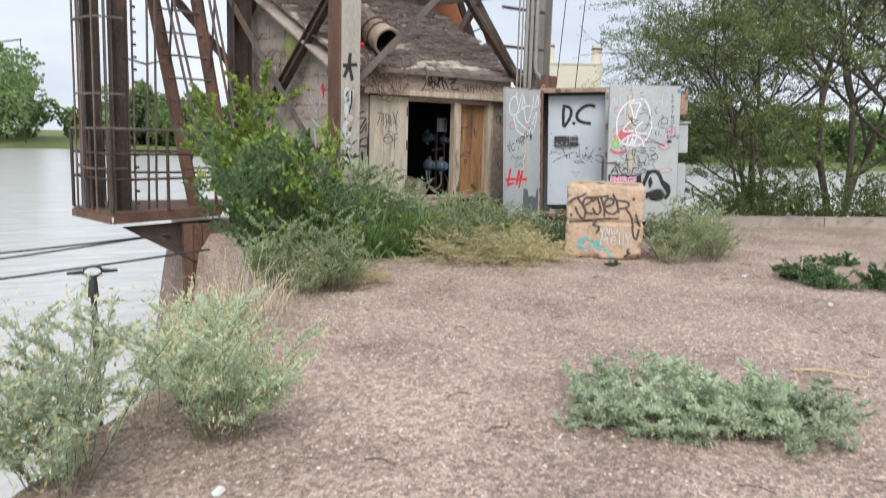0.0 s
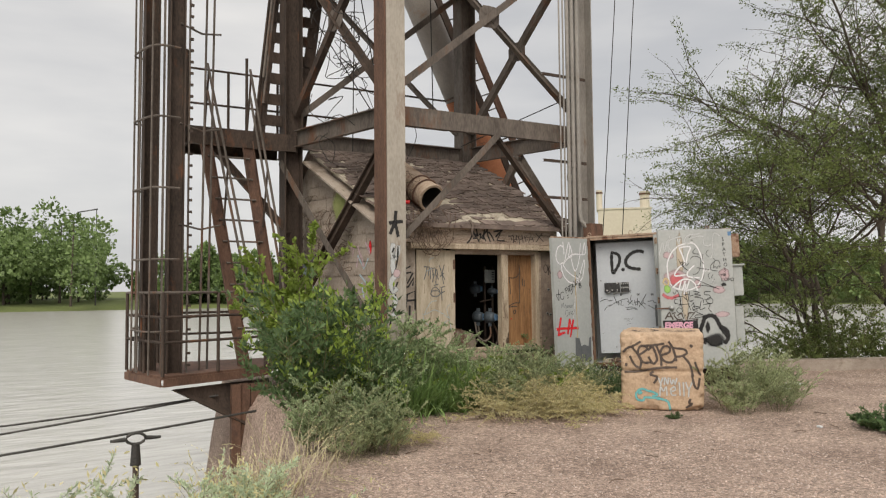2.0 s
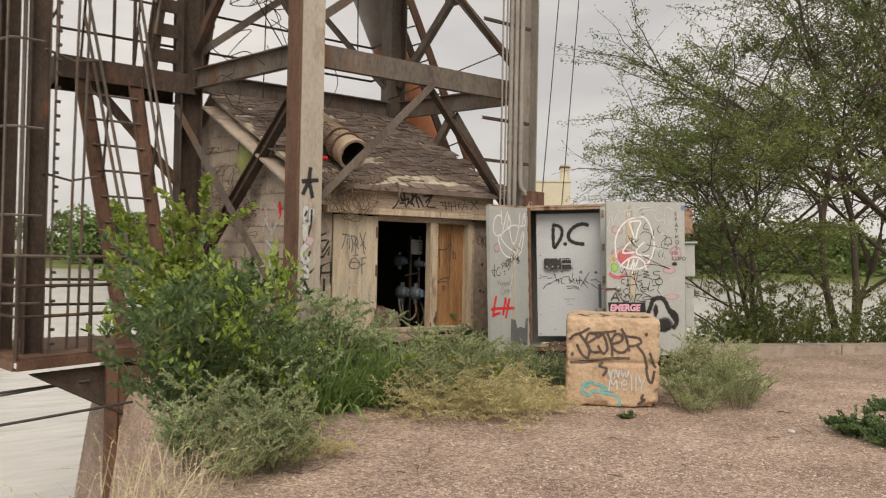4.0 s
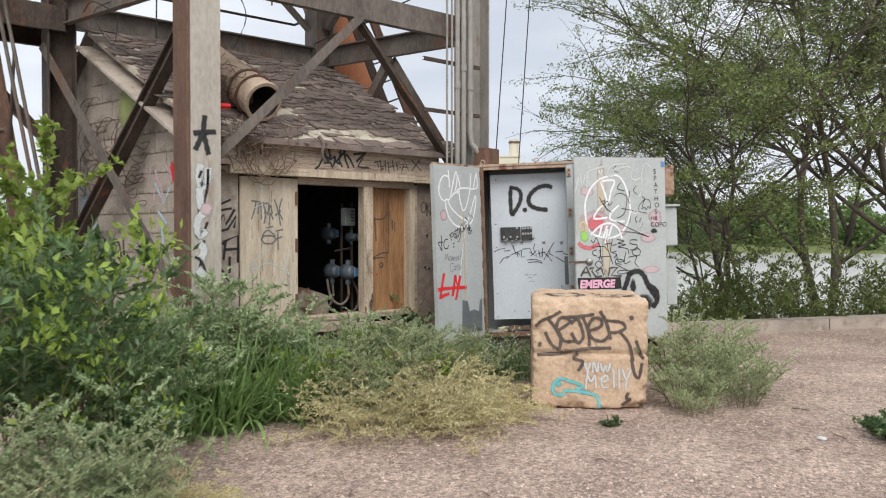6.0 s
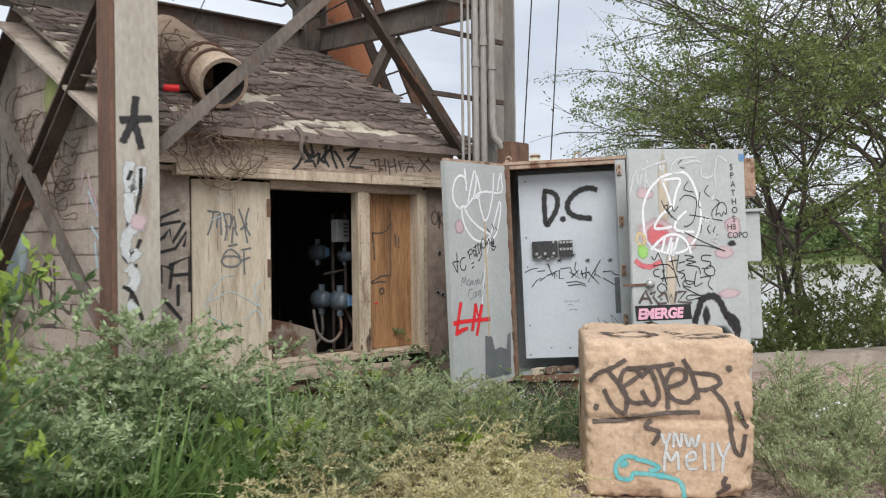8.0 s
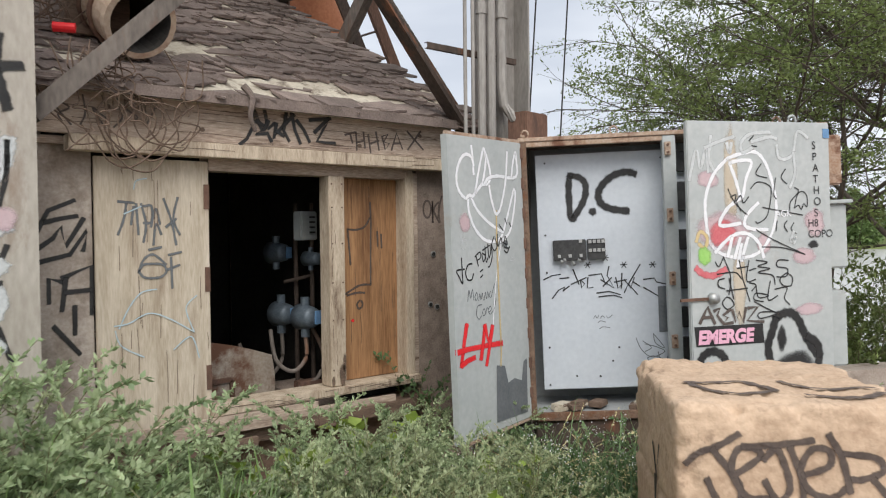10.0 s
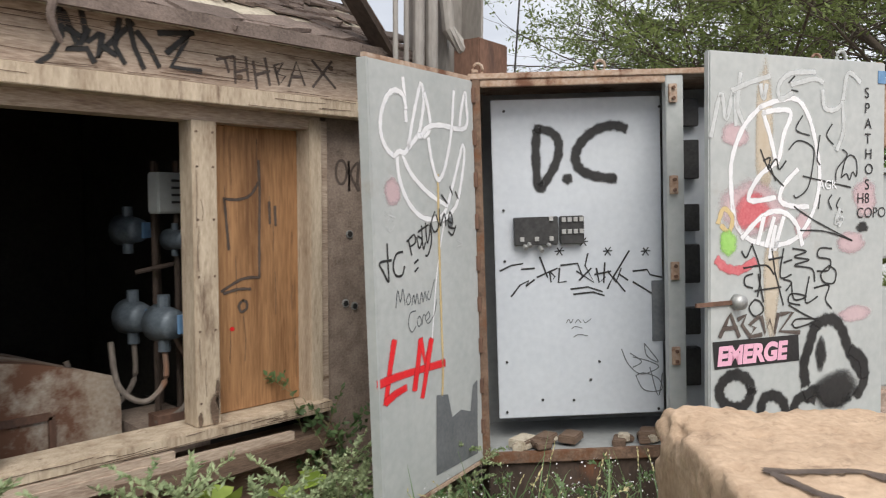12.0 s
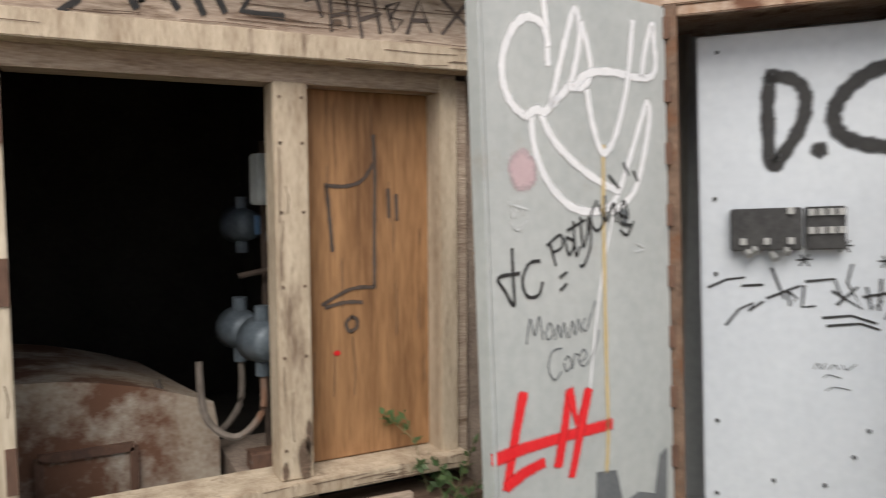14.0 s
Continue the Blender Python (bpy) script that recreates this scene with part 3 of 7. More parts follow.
# lower front bracing to the middle of the beam
part("brace", bar(l_outline(0.09, 0.09), (-0.99, -0.36, 2.10), (0.55, -0.36, 3.62)), M_STEEL, tower, "pale angle brace")
part("brace", bar(l_outline(0.11, 0.11), (2.05, -0.30, 1.98), (0.60, -0.30, 3.62)), M_RUST, tower)
# lower side bracing
part("brace", bar(h_outline(0.12, 0.12), skew(-1.10, -0.12, 3.45), skew(-1.28, 2.0, 0.95)), M_RUST, tower)
part("brace", bar(l_outline(0.10, 0.10), skew(-1.28, 2.02, 3.4) + Vector((-0.1, 0, 0)), skew(-1.18, -0.12, 0.75)), M_STEEL, tower, "light brace pipe")
part("brace", bar(l_outline(0.10, 0.10), LEG["r"] + Vector((0, 0.1, 1.95)), (LEG["r"] + LEG["q"]) / 2 + Vector((0, 0, 3.6))), M_STEEL, tower)
part("brace", bar(l_outline(0.10, 0.10), LEG["q"] + Vector((0, -0.1, 1.95)), (LEG["r"] + LEG["q"]) / 2 + Vector((0, 0, 3.6))), M_STEEL, tower)
deck = [LEG["c"] + Vector((0.2, 0.2, 6.95)), LEG["r"] + Vector((-0.2, 0.2, 6.95)), LEG["q"] + Vector((0, 0, 6.95)), LEG["l"] + Vector((0, 0, 6.95))]
part("deck", quad_prism(deck, 0.08), M_RUST, tower, "dark steel deck plate")
for i in range(5):
    p = LEG["c"].lerp(LEG["r"], (i + 0.5) / 5)
    part("joist", bar(c_outline(0.06, 0.16), up(p + Vector((0, 0.15, 0)), 6.8), up(p + Vector((-0.6, 2.25, 0)), 6.8)), M_RUST, tower)

# conduits beside the leg
conduits = thing("conduit_bundle", "bundle of vertical grey steel conduits on perforated brackets", "conduit")
for i, (x, r) in enumerate(((1.60, 0.013), (1.67, 0.013), (1.75, 0.030), (1.84, 0.032), (1.94, 0.036))):
    end = [(x, -0.5, 9.2), (x, -0.5, 2.45), (x, -0.5, 1.7)]
    if i == 4:
        end = [(x, -0.5, 9.2), (x, -0.5, 2.55), (x + 0.02, -0.5, 2.42), (x + 0.08, -0.54, 2.33), (x + 0.16, -0.6, 2.29)]
    part("conduit", tube(end, r, 10), M_CONDUIT, conduits)
    if r > 0.02:
        part("coupling", tube([(x, -0.5, 3.02 + 0.2 * (i % 2)), (x, -0.5, 3.10 + 0.2 * (i % 2))], r * 1.25, 10), M_CONDUIT, conduits)
for z in (2.75, 3.3, 4.6, 5.9):
    part("bracket", bar(c_outline(0.03, 0.04, 0.004), (1.30, -0.455, z), (2.12, -0.455, z)), M_RUST, conduits, "perforated steel strut")

# inclined duct and its ladder behind the shed
duct = thing("inclined_duct", "large inclined duct, grey above and rusty orange below", "duct")
DA, DB = Vector((0.55, 2.7, 7.4)), Vector((3.3, 2.7, 1.9))
part("upper_tube", tube([DA + (DB - DA) * k for k in (-0.25, 0.0, 0.35, 0.44)], 0.27, 18), M_DUCT, duct, "grey painted tube", True)
part("lower_tube", tube([DA + (DB - DA) * k for k in (0.44, 0.8, 1.3)], 0.275, 18), M_ORANGE, duct, "orange rusted tube", True)
ladder2 = thing("inclined_ladder", "rusty inclined ladder running along the duct", "ladder")
off = Vector((0.40, 0.02, 0.14))
for s in (0, 0.34):
    o = off + Vector((s, 0.0, s * 0.42))
    part("rail", bar(c_outline(0.05, 0.13), DA + o - (DB - DA) * 0.2, DB + o + (DB - DA) * 0.55), M_RUSTRED if s else M_RUST, ladder2)
for i in range(26):
    p = DA + (DB - DA) * (i / 20 - 0.1) + off
    part("rung", bar(o_outline(0.014, 6), p, p + Vector((0.34, 0, 0.143))), M_RUST, ladder2)


# ---- the electrical cabinet ----
CAB_H, CAB_E = Vector((1.90, -0.76, 0)), Vector((3.34, -2.12, 0))
CAB_W = (CAB_E - CAB_H).length
CAB_ANG = math.degrees(math.atan2(CAB_E.y - CAB_H.y, CAB_E.x - CAB_H.x))
CAB_Z0, CAB_Z1, CAB_D = 0.27, 2.13, 0.55
cabinet = thing("electrical_cabinet", "large grey steel two-bay electrical cabinet with open doors and graffiti", "cabinet")
# the whole cabinet has sunk on one side
cabinet.matrix_basis = pose(CAB_H.x, CAB_H.y, 0, 0, 0, CAB_ANG) @ pose(0, 0, 1.2, 0, -2.0) @ pose(0, 0, -1.2)


def cab(name, x0, x1, y0, y1, z0, z1, material, label="", bevel=0.004, parent=None):
    return part(name, box((x1 - x0, y1 - y0, z1 - z0), ((x0 + x1) / 2, (y0 + y1) / 2, (z0 + z1) / 2), 0, bevel), material, parent or cabinet, label)


POST = 0.935
# inner back, left side and bottom: the bay's shade is in their darker grey
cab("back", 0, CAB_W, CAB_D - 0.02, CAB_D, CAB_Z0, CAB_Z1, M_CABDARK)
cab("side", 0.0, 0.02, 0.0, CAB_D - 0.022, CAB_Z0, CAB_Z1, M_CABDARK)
cab("side", CAB_W - 0.02, CAB_W, 0.0, CAB_D - 0.022, CAB_Z0, CAB_Z1, M_CAB)
cab("top", -0.02, CAB_W + 0.02, -0.02, CAB_D, CAB_Z1 + 0.001, CAB_Z1 + 0.03, M_CABRUST, "rusted top sheet")
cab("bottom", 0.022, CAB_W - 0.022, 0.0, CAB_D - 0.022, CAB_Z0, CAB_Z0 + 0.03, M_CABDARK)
cab("lip", -0.004, 0.035, -0.03, 0.0, CAB_Z0, CAB_Z1, M_HINGE, "rusted hinge edge")
cab("lip", 0.036, POST - 0.001, -0.012, 0.02, CAB_Z1 - 0.035, CAB_Z1, M_CABRUST)
cab("lip", 0.036, CAB_W - 0.03, -0.012, 0.02, CAB_Z0 - 0.02, CAB_Z0 + 0.035, M_HINGE)
cab("post", POST, POST + 0.085, -0.012, 0.05, CAB_Z0 + 0.041, CAB_Z1, M_CAB, "grey centre post with latch brackets")
cab("inner_panel", 0.104, POST + 0.03, 0.17, 0.185, CAB_Z0 + 0.155, CAB_Z1 - 0.075, M_CABIN, "white inner panel with black lettering")
cab("inner_panel", POST + 0.14, CAB_W - 0.05, 0.26, 0.275, CAB_Z0 + 0.11, CAB_Z1 - 0.13, M_CABIN)
cab("stand", 0.03, CAB_W - 0.03, 0.02, CAB_D - 0.05, -0.12, CAB_Z0 - 0.021, M_RUST, "dark base plinth")
# left door, swung open
LD_W = 0.808
left_door = cab("door", 0, LD_W, -0.035, 0.0, CAB_Z0 + 0.02, CAB_Z1 - 0.005, M_CAB, "open grey door with white and red graffiti", 0.006)
d0 = math.degrees(math.atan2(-0.94 - CAB_H.y, 1.06 - CAB_H.x)) - CAB_ANG
left_door.matrix_basis = pose(0, -0.03, 0, 0, 0, d0)
# right door, ajar, hinged at the far end
RD_W = 1.085
right_door = cab("door", -RD_W, 0, -0.035, 0.0, CAB_Z0 - 0.06, CAB_Z1 + 0.02, M_CAB, "grey door ajar, thick with graffiti", 0.006)
d1 = math.degrees(math.atan2(CAB_E.y - -1.69, CAB_E.x - 2.296)) - CAB_ANG
right_door.matrix_basis = pose(CAB_W, -0.02, CAB_Z1, 0, 0, d1) @ pose(0, 0, 0, 0, 0.7) @ pose(0, 0, -CAB_Z1)


# ---- the concrete block ----
def concrete_block():
    bm = bmesh.new()
    bmesh.ops.create_cube(bm, size=1.0)
    bmesh.ops.subdivide_edges(bm, edges=bm.edges[:], cuts=46, use_grid_fill=True)
    half, soft = Vector((0.46, 0.5, 0.445)), 0.035
    for v in bm.verts:
        p = Vector((v.co.x * 2 * half.x, v.co.y * 2 * half.y, v.co.z * 2 * half.z))
        q = Vector([max(-h + soft, min(h - soft, c)) for c, h in zip(p, half)])
        d = p - q
        v.co = q + (d.normalized() * soft if d.length > 1e-6 else d)
    for v in bm.verts:
        p = v.co.copy()
        near = sorted((0.46 - abs(p.x), 0.5 - abs(p.y), 0.445 - abs(p.z)))[1]
        chip = max(0.0, 1 - near / (0.11 if p.z > 0 else 0.07)) * max(0.0, noise.noise(p * 5 + Vector((3, 1, 7))) + 0.5 * noise.noise(p * 17) + 0.12) * 0.085
        v.co -= p.normalized() * chip
        v.co += p.normalized() * ((0.016 if p.y > -0.45 else 0.008) * noise.noise(p * 3.5) + 0.004 * noise.noise(p * 12) + (0.003 if p.z < 0.3 and abs(p.z) > 0.05 else 0.012) * noise.noise(p * 38) - (0.012 * max(0.0, noise.noise(p * 26 + Vector((9, 2, 4))) - 0.28) / 0.3))
        if abs(p.z - 0.0) < 0.02:
            deep = 0.972 + 0.02 * noise.noise(p * 7)
            v.co.x *= deep
            v.co.y *= deep
    ob = part("concrete_block", bm, M_BLOCK, None, "", True)
    ob.matrix_basis = pose(1.352, -2.672, 0.44, 0, 0, -45.9)
    return tagged(ob, "chipped tan concrete block with black, white and cyan graffiti", "concrete block")


block = concrete_block()


# ---- platform, ladder, landing and stair beside the tower ----
platform = thing("steel_platform", "rusty steel platform overhanging the river with pipe railings", "platform")
PZ = 0.34
corner = [Vector((-3.85, 0.62, PZ)), Vector((-2.35, 1.22, PZ)), Vector((-1.85, 2.5, PZ)), Vector((-3.6, 2.6, PZ)), Vector((-4.12, 1.85, PZ))]
part("floor_plate", quad_prism(corner, 0.03), M_RUSTRED, platform)
for i in (0, 1, 3, 4):
    a, b = corner[i], corner[(i + 1) % 5]
    part("edge_beam", bar(c_outline(0.06, 0.10), a - Vector((0, 0, 0.08)), b - Vector((0, 0, 0.08))), M_RUSTRED, platform)
part("bracket", quad_prism([Vector((-3.7, 0.75, PZ - 0.18)), Vector((-2.7, 0.9, PZ - 0.75)), Vector((-2.3, 1.2, PZ - 0.75)), Vector((-2.3, 1.3, PZ - 0.18))], 0.04), M_RUST, platform, "dark triangular support bracket")
for i in range(4):
    x = -2.86 + i * 0.13
    part("pile_column", bar(c_outline(0.12, 0.14 if i % 2 else 0.10, 0.02), (x, 0.95 + 0.05 * (i % 2), -3.5), (x, 0.95 + 0.05 * (i % 2), PZ - 0.2)), M_RUSTRED, platform, "rusted sheet pile" if i == 0 else "")
posts = [corner[4], corner[4].lerp(corner[0], 0.5), corner[0], corner[0].lerp(corner[1], 0.5), corner[0].lerp(corner[1], 0.98)]
for p in posts:
    part("post", tube([p, p + Vector((0, 0, 1.05))], 0.022, 8), M_RUST, platform)
for z in (0.42, 0.74, 1.05):
    for a, b in ((4, 0), (0, 1)):
        part("rail", tube([corner[a] + Vector((0, 0, z)), corner[b] + Vector((0, 0, z))], 0.018, 8), M_STEEL if z > 1 else M_RUST, platform)
    part("rail", tube([corner[3] + Vector((0, 0, z)), corner[4] + Vector((0, 0, z))], 0.018, 8), M_RUST, platform)
    part("rail", tube([corner[2] + Vector((0, 0, z)), corner[3] + Vector((0, 0, z))], 0.018, 8), M_RUST, platform)
for p in (corner[2], corner[3]):
    part("post", tube([p, p + Vector((0, 0, 1.05))], 0.022, 8), M_RUST, platform)

mast = thing("guide_mast", "pair of tall dark steel guide columns with a cage of bars", "mast")
for x, y in ((-3.90, 1.55), (-3.66, 1.02)):
    part("column", bar(h_outline(0.22, 0.20), (x, y, PZ), (x + 0.03, y, 9.4), (1, 0, 0)), M_RUST, mast, "brown steel column")
    for s in (-0.16, 0.16):
        part("rack", bar(r_outline(0.022, 0.03), (x + s, y - 0.05, PZ), (x + s + 0.03, y - 0.05, 9.4)), M_STEEL, mast)
for i in range(58):
    z = PZ + 0.1 + i * 0.155
    part("tooth", box((0.045, 0.04, 0.03), (-3.48 + 0.0033 * z, 0.95, z)), M_RUST, mast)
for x, y in ((-4.10, 1.6), (-4.07, 1.28), (-3.98, 0.9)):
    part("cage_bar", tube([(x, y, PZ), (x + 0.03, y, 9.4)], 0.014, 6), M_STEEL, mast)
for i in range(10):
    z = PZ + 0.55 + i * 0.93
    part("cage_hoop", tube(curve_points([(-3.80, 1.72, z + 0.04), (-4.08, 1.62, z + 0.02), (-4.06, 1.2, z), (-3.92, 0.86, z), (-3.62, 0.86, z)], 4), 0.015, 6), M_STEEL, mast)
for x, y in ((-3.30, 1.15), (-3.17, 1.28)):
    part("cage_bar", tube([(x, y, PZ), (x + 0.13, y, 9.4)], 0.016, 6), M_STEEL, mast)
for i in range(5):
    z = PZ + 1.9 + i * 1.35
    part("cage_hoop", tube([(-3.6, 1.0, z + 0.05), (-3.29, 1.15, z), (-3.0, 1.3, z + 0.08)], 0.014, 6), M_STEEL, mast)


def stair(name, label, lo_l, lo_r, hi_l, hi_r, steps, tread, material, rails):
    st = thing(name, label, "stair")
    for a, b in ((lo_l, hi_l), (lo_r, hi_r)):
        part("stringer", bar(c_outline(0.05, 0.17), a, b, (1, 0, 0)), material, st)
    for i in range(steps):
        k = (i + 0.7) / steps
        p, q = lo_l.lerp(hi_l, k), lo_r.lerp(hi_r, k)
        part("tread", bar(r_outline(0.03 if tread < 0.1 else 0.035, tread), p, q, (0, 0, 1)) if tread > 0.05 else bar(o_outline(0.016, 6), p, q), M_STEEL if tread < 0.05 else material, st)
    for a, b in rails:
        for lift in (0.45, 0.85):
            o = Vector((0.02, -0.16, lift))
            part("handrail", tube([a + o, b + o], 0.019, 8), M_STEEL, st)
        for k in (0.05, 0.5, 0.97):
            p = a.lerp(b, k)
            part("baluster", tube([p, p + Vector((0.02, -0.16, 0.85))], 0.016, 6), M_RUST, st)
    return st


LL, LR = Vector((-2.62, 1.42, PZ)), Vector((-2.05, 1.55, PZ))
stair("ship_ladder", "steep rusty steel ship ladder with pipe handrails", LL, LR, Vector((-3.12, 1.85, 3.78)), Vector((-2.50, 1.85, 3.78)), 11, 0.04, M_RUSTRED,
      ((LL + Vector((0, 0, 0.5)), Vector((-3.12, 1.85, 3.85))), (LR + Vector((0, 0, 0.5)), Vector((-2.50, 1.85, 3.85)))))
UL, UR = Vector((-2.26, 2.0, 3.80)), Vector((-1.62, 2.0, 3.80))
stair("tower_stair", "dark steel stair with channel treads rising inside the tower", UL, UR, Vector((-1.72, 2.5, 7.6)), Vector((-0.95, 2.5, 7.6)), 11, 0.17, M_RUST,
      ((UL, Vector((-1.72, 2.5, 7.6))),))
landing = thing("stair_landing", "dark steel channel-framed stair landing with pipe rails", "landing")
LC = [Vector((-3.36, 1.82, 3.80)), Vector((-1.72, 1.86, 3.80)), Vector((-1.75, 2.7, 3.80)), Vector((-3.36, 2.7, 3.80))]
part("plate", quad_prism(LC, 0.02), M_RUST, landing)
for i in range(4):
    part("edge_beam", bar(c_outline(0.06, 0.26), LC[i] - Vector((0, 0, 0.13)), LC[(i + 1) % 4] - Vector((0, 0, 0.13))), M_RUST, landing)
for p in (LC[0], LC[0].lerp(LC[1], 0.53), LC[3], LC[3].lerp(LC[2], 0.5), LC[2]):
    part("post", tube([p, p + Vector((0, 0, 1.1))], 0.022, 8), M_RUST, landing)
for z in (0.55, 1.1):
    for a, b in ((LC[3], LC[0]), (LC[3], LC[2] + Vector((3.2, 0, 0))), (LC[2] + Vector((3.2, 0, 0)), Vector((1.45, 2.0, 3.8)))):
        part("rail", tube([a + Vector((0, 0, z)), b + Vector((0, 0, z))], 0.018, 8), M_RUST, landing)
part("knee_brace", bar(l_outline(0.1, 0.1), (-2.95, 2.0, 3.55), (-1.8, 2.0, 2.3)), M_RUST, landing)

# wires in and around the tower
wires = thing("hanging_wires", "thin dark loose wires looping about the tower", "wire")
rng = random.Random(4)
for i in range(16):
    x, z = rng.uniform(-1.7, -1.0), rng.uniform(3.9, 6.4)
    y = rng.uniform(0.0, 1.6)
    pts = [(x, y, z)]
    for k in range(7):
        x, y, z = x + rng.uniform(-0.28, 0.32), y + rng.uniform(-0.2, 0.2), z + rng.uniform(-0.35, 0.25)
        pts.append((x, y, z))
    part("wire", tube(curve_points(pts, 5), 0.006, 4), M_CABLE, wires)
for a, b in (((-0.9, 1.9, 7.0), (-1.6, 1.9, 4.2)), ((-0.7, 1.9, 7.0), (-0.75, 1.9, 3.6)), ((0.2, 1.0, 6.9), (0.25, 1.0, 4.0)), ((-1.2, 1.0, 6.9), (-0.2, 1.9, 4.2)), ((-1.6, 1.9, 6.0), (-0.1, 1.9, 3.9)), ((1.3, 1.9, 3.9), (1.95, -0.3, 4.35))):
    part("wire", tube([a, b], 0.009, 5), M_CABLE, wires)
guys = thing("guy_wires", "two thin steel guy wires hanging beside the tower", "wire")
for a, b in (((4.26, 0.6, 12.0), (3.26, 0.6, 1.2)), ((4.69, 0.6, 12.0), (3.71, 0.6, 1.2))):
    part("wire", tube([a, b], 0.008, 5), M_CABLE, guys)

# mooring cables over the water and the shackle on its post
cables = thing("mooring_cables", "dark steel mooring cables sagging over the water", "cable")
for a, b, sag in (((-14.0, 3.5, -0.55), (-3.1, 0.9, 0.02), 0.18), ((-14.0, 3.2, -1.1), (-3.3, 0.9, 0.0), 0.12), ((-14.0, -0.6, -0.62), (-2.9, -0.2, -0.05), 0.10)):
    a, b = Vector(a), Vector(b)
    part("cable", tube([a.lerp(b, i / 14) - Vector((0, 0, sag * 4 * (i / 14) * (1 - i / 14))) for i in range(15)], 0.014, 6), M_CABLE, cables)
hook = thing("mooring_post", "dark weathered post with shackle holding the cable", "post", at=(-4.47, -1.78, 0))
part("shaft", tube([(0, 0, -1.9), (0.01, 0, -1.0), (0.0, 0, -0.12)], 0.034, 10, 0.8), M_RUST, hook)
part("head", tube([(0, 0, -0.2), (0, 0, 0.0)], 0.05, 10, 0.7), M_CABLE, hook)
ring = [(0.085 * math.cos(i * 0.5236), 0, 0.045 + 0.05 * math.sin(i * 0.5236)) for i in range(13)]
part("shackle", tube(ring, 0.014, 6), M_CABLE, hook, "dark iron shackle ring")
for s in (-1, 1):
    part("clamp", tube([(s * 0.09, 0, 0.045), (s * 0.16, 0, 0.04), (s * 0.22, 0, 0.04)], 0.022, 8, 0.6), M_CABLE, hook)

# timber edging of the quay under the trees
curb = thing("quay_curb", "low weathered concrete curb along the quay edge", "curb")
cp = [Vector((4.6 + i * 3.0, -0.62 - i * 1.30, 0)) for i in range(8)]
for a, b in zip(cp, cp[1:]):
    part("curb_length", bar(r_outline(0.28, 0.22), a + Vector((0, 0, 0.06)), b + Vector((-0.02, 0.008, 0.06))), M_STUCCO, curb)
# foundation timber and rubble by the leg
tim = part("timber_beam", bar(r_outline(0.2, 0.18), (-2.6, -1.05, 0.12), (-1.1, -0.62, 0.12)), M_RUSTRED, None)
tagged(tim, "rusty red base beam lying by the tower leg", "beam")
part("flange", bar(r_outline(0.03, 0.3), (-2.6, -1.05, 0.235), (-1.1, -0.62, 0.235), (0, 0, 1)), M_RUSTRED, tim)


# ---- plants ----
def leaves_mesh(name, material, centres, along, length, width, rs, fold=0.25):
    """Many small folded leaves as one mesh: centre, direction and size of each."""
    c, d = np.asarray(centres, float), np.asarray(along, float)
    n = len(c)
    d /= np.linalg.norm(d, axis=1, keepdims=True) + 1e-9
    s = np.cross(d, rs.normal(size=(n, 3)) * 0.55 + np.array((0, 0, 0.8)))
    s /= np.linalg.norm(s, axis=1, keepdims=True) + 1e-9
    up_ = np.cross(s, d)
    le = (np.asarray(length) * rs.uniform(0.6, 1.25, n))[:, None]
    wi = (np.asarray(width) * rs.uniform(0.7, 1.2, n))[:, None]
    base, tip = c, c + d * le + up_ * le * 0.12
    mid = c + d * le * 0.45
    a, b = mid + s * wi * 0.5 + up_ * wi * fold, mid - s * wi * 0.5 + up_ * wi * fold
    verts = np.stack([base, a, tip, b], 1).reshape(-1, 3)
    me = bpy.data.meshes.new(name)
    me.vertices.add(4 * n)
    me.vertices.foreach_set("co", verts.ravel())
    me.loops.add(4 * n)
    me.loops.foreach_set("vertex_index", np.arange(4 * n))
    me.polygons.add(n)
    me.polygons.foreach_set("loop_start", np.arange(n) * 4)
    me.update(calc_edges=True)
    me.materials.append(material)
    return me


def leaf_part(name, parent, material, centres, along, length, width, rs, label=""):
    ob = new(name, leaves_mesh(name, material, centres, along, length, width, rs))
    ob.parent = parent
    ob["kind"] = "stuff"
    if label:
        ob["label"] = label
    return ob


def arc(base, aim, length, droop, rs, n=7, wander=0.06):
    p, d = np.array(base, float), np.array(aim, float)
    d /= np.linalg.norm(d)
    pts = [p.copy()]
    for _ in range(n):
        d = d + rs.normal(0, wander, 3) - np.array((0, 0, droop / n))
        d /= np.linalg.norm(d)
        p = p + d * length / n
        pts.append(p.copy())
    return pts


def on_stem(pts, rs, count, start=0.15):
    ks = rs.uniform(start, 1, count) * (len(pts) - 1)
    i = np.minimum(ks.astype(int), len(pts) - 2)
    P = np.array(pts)
    f = (ks - i)[:, None]
    return P[i] * (1 - f) + P[i + 1] * f, P[i + 1] - P[i]


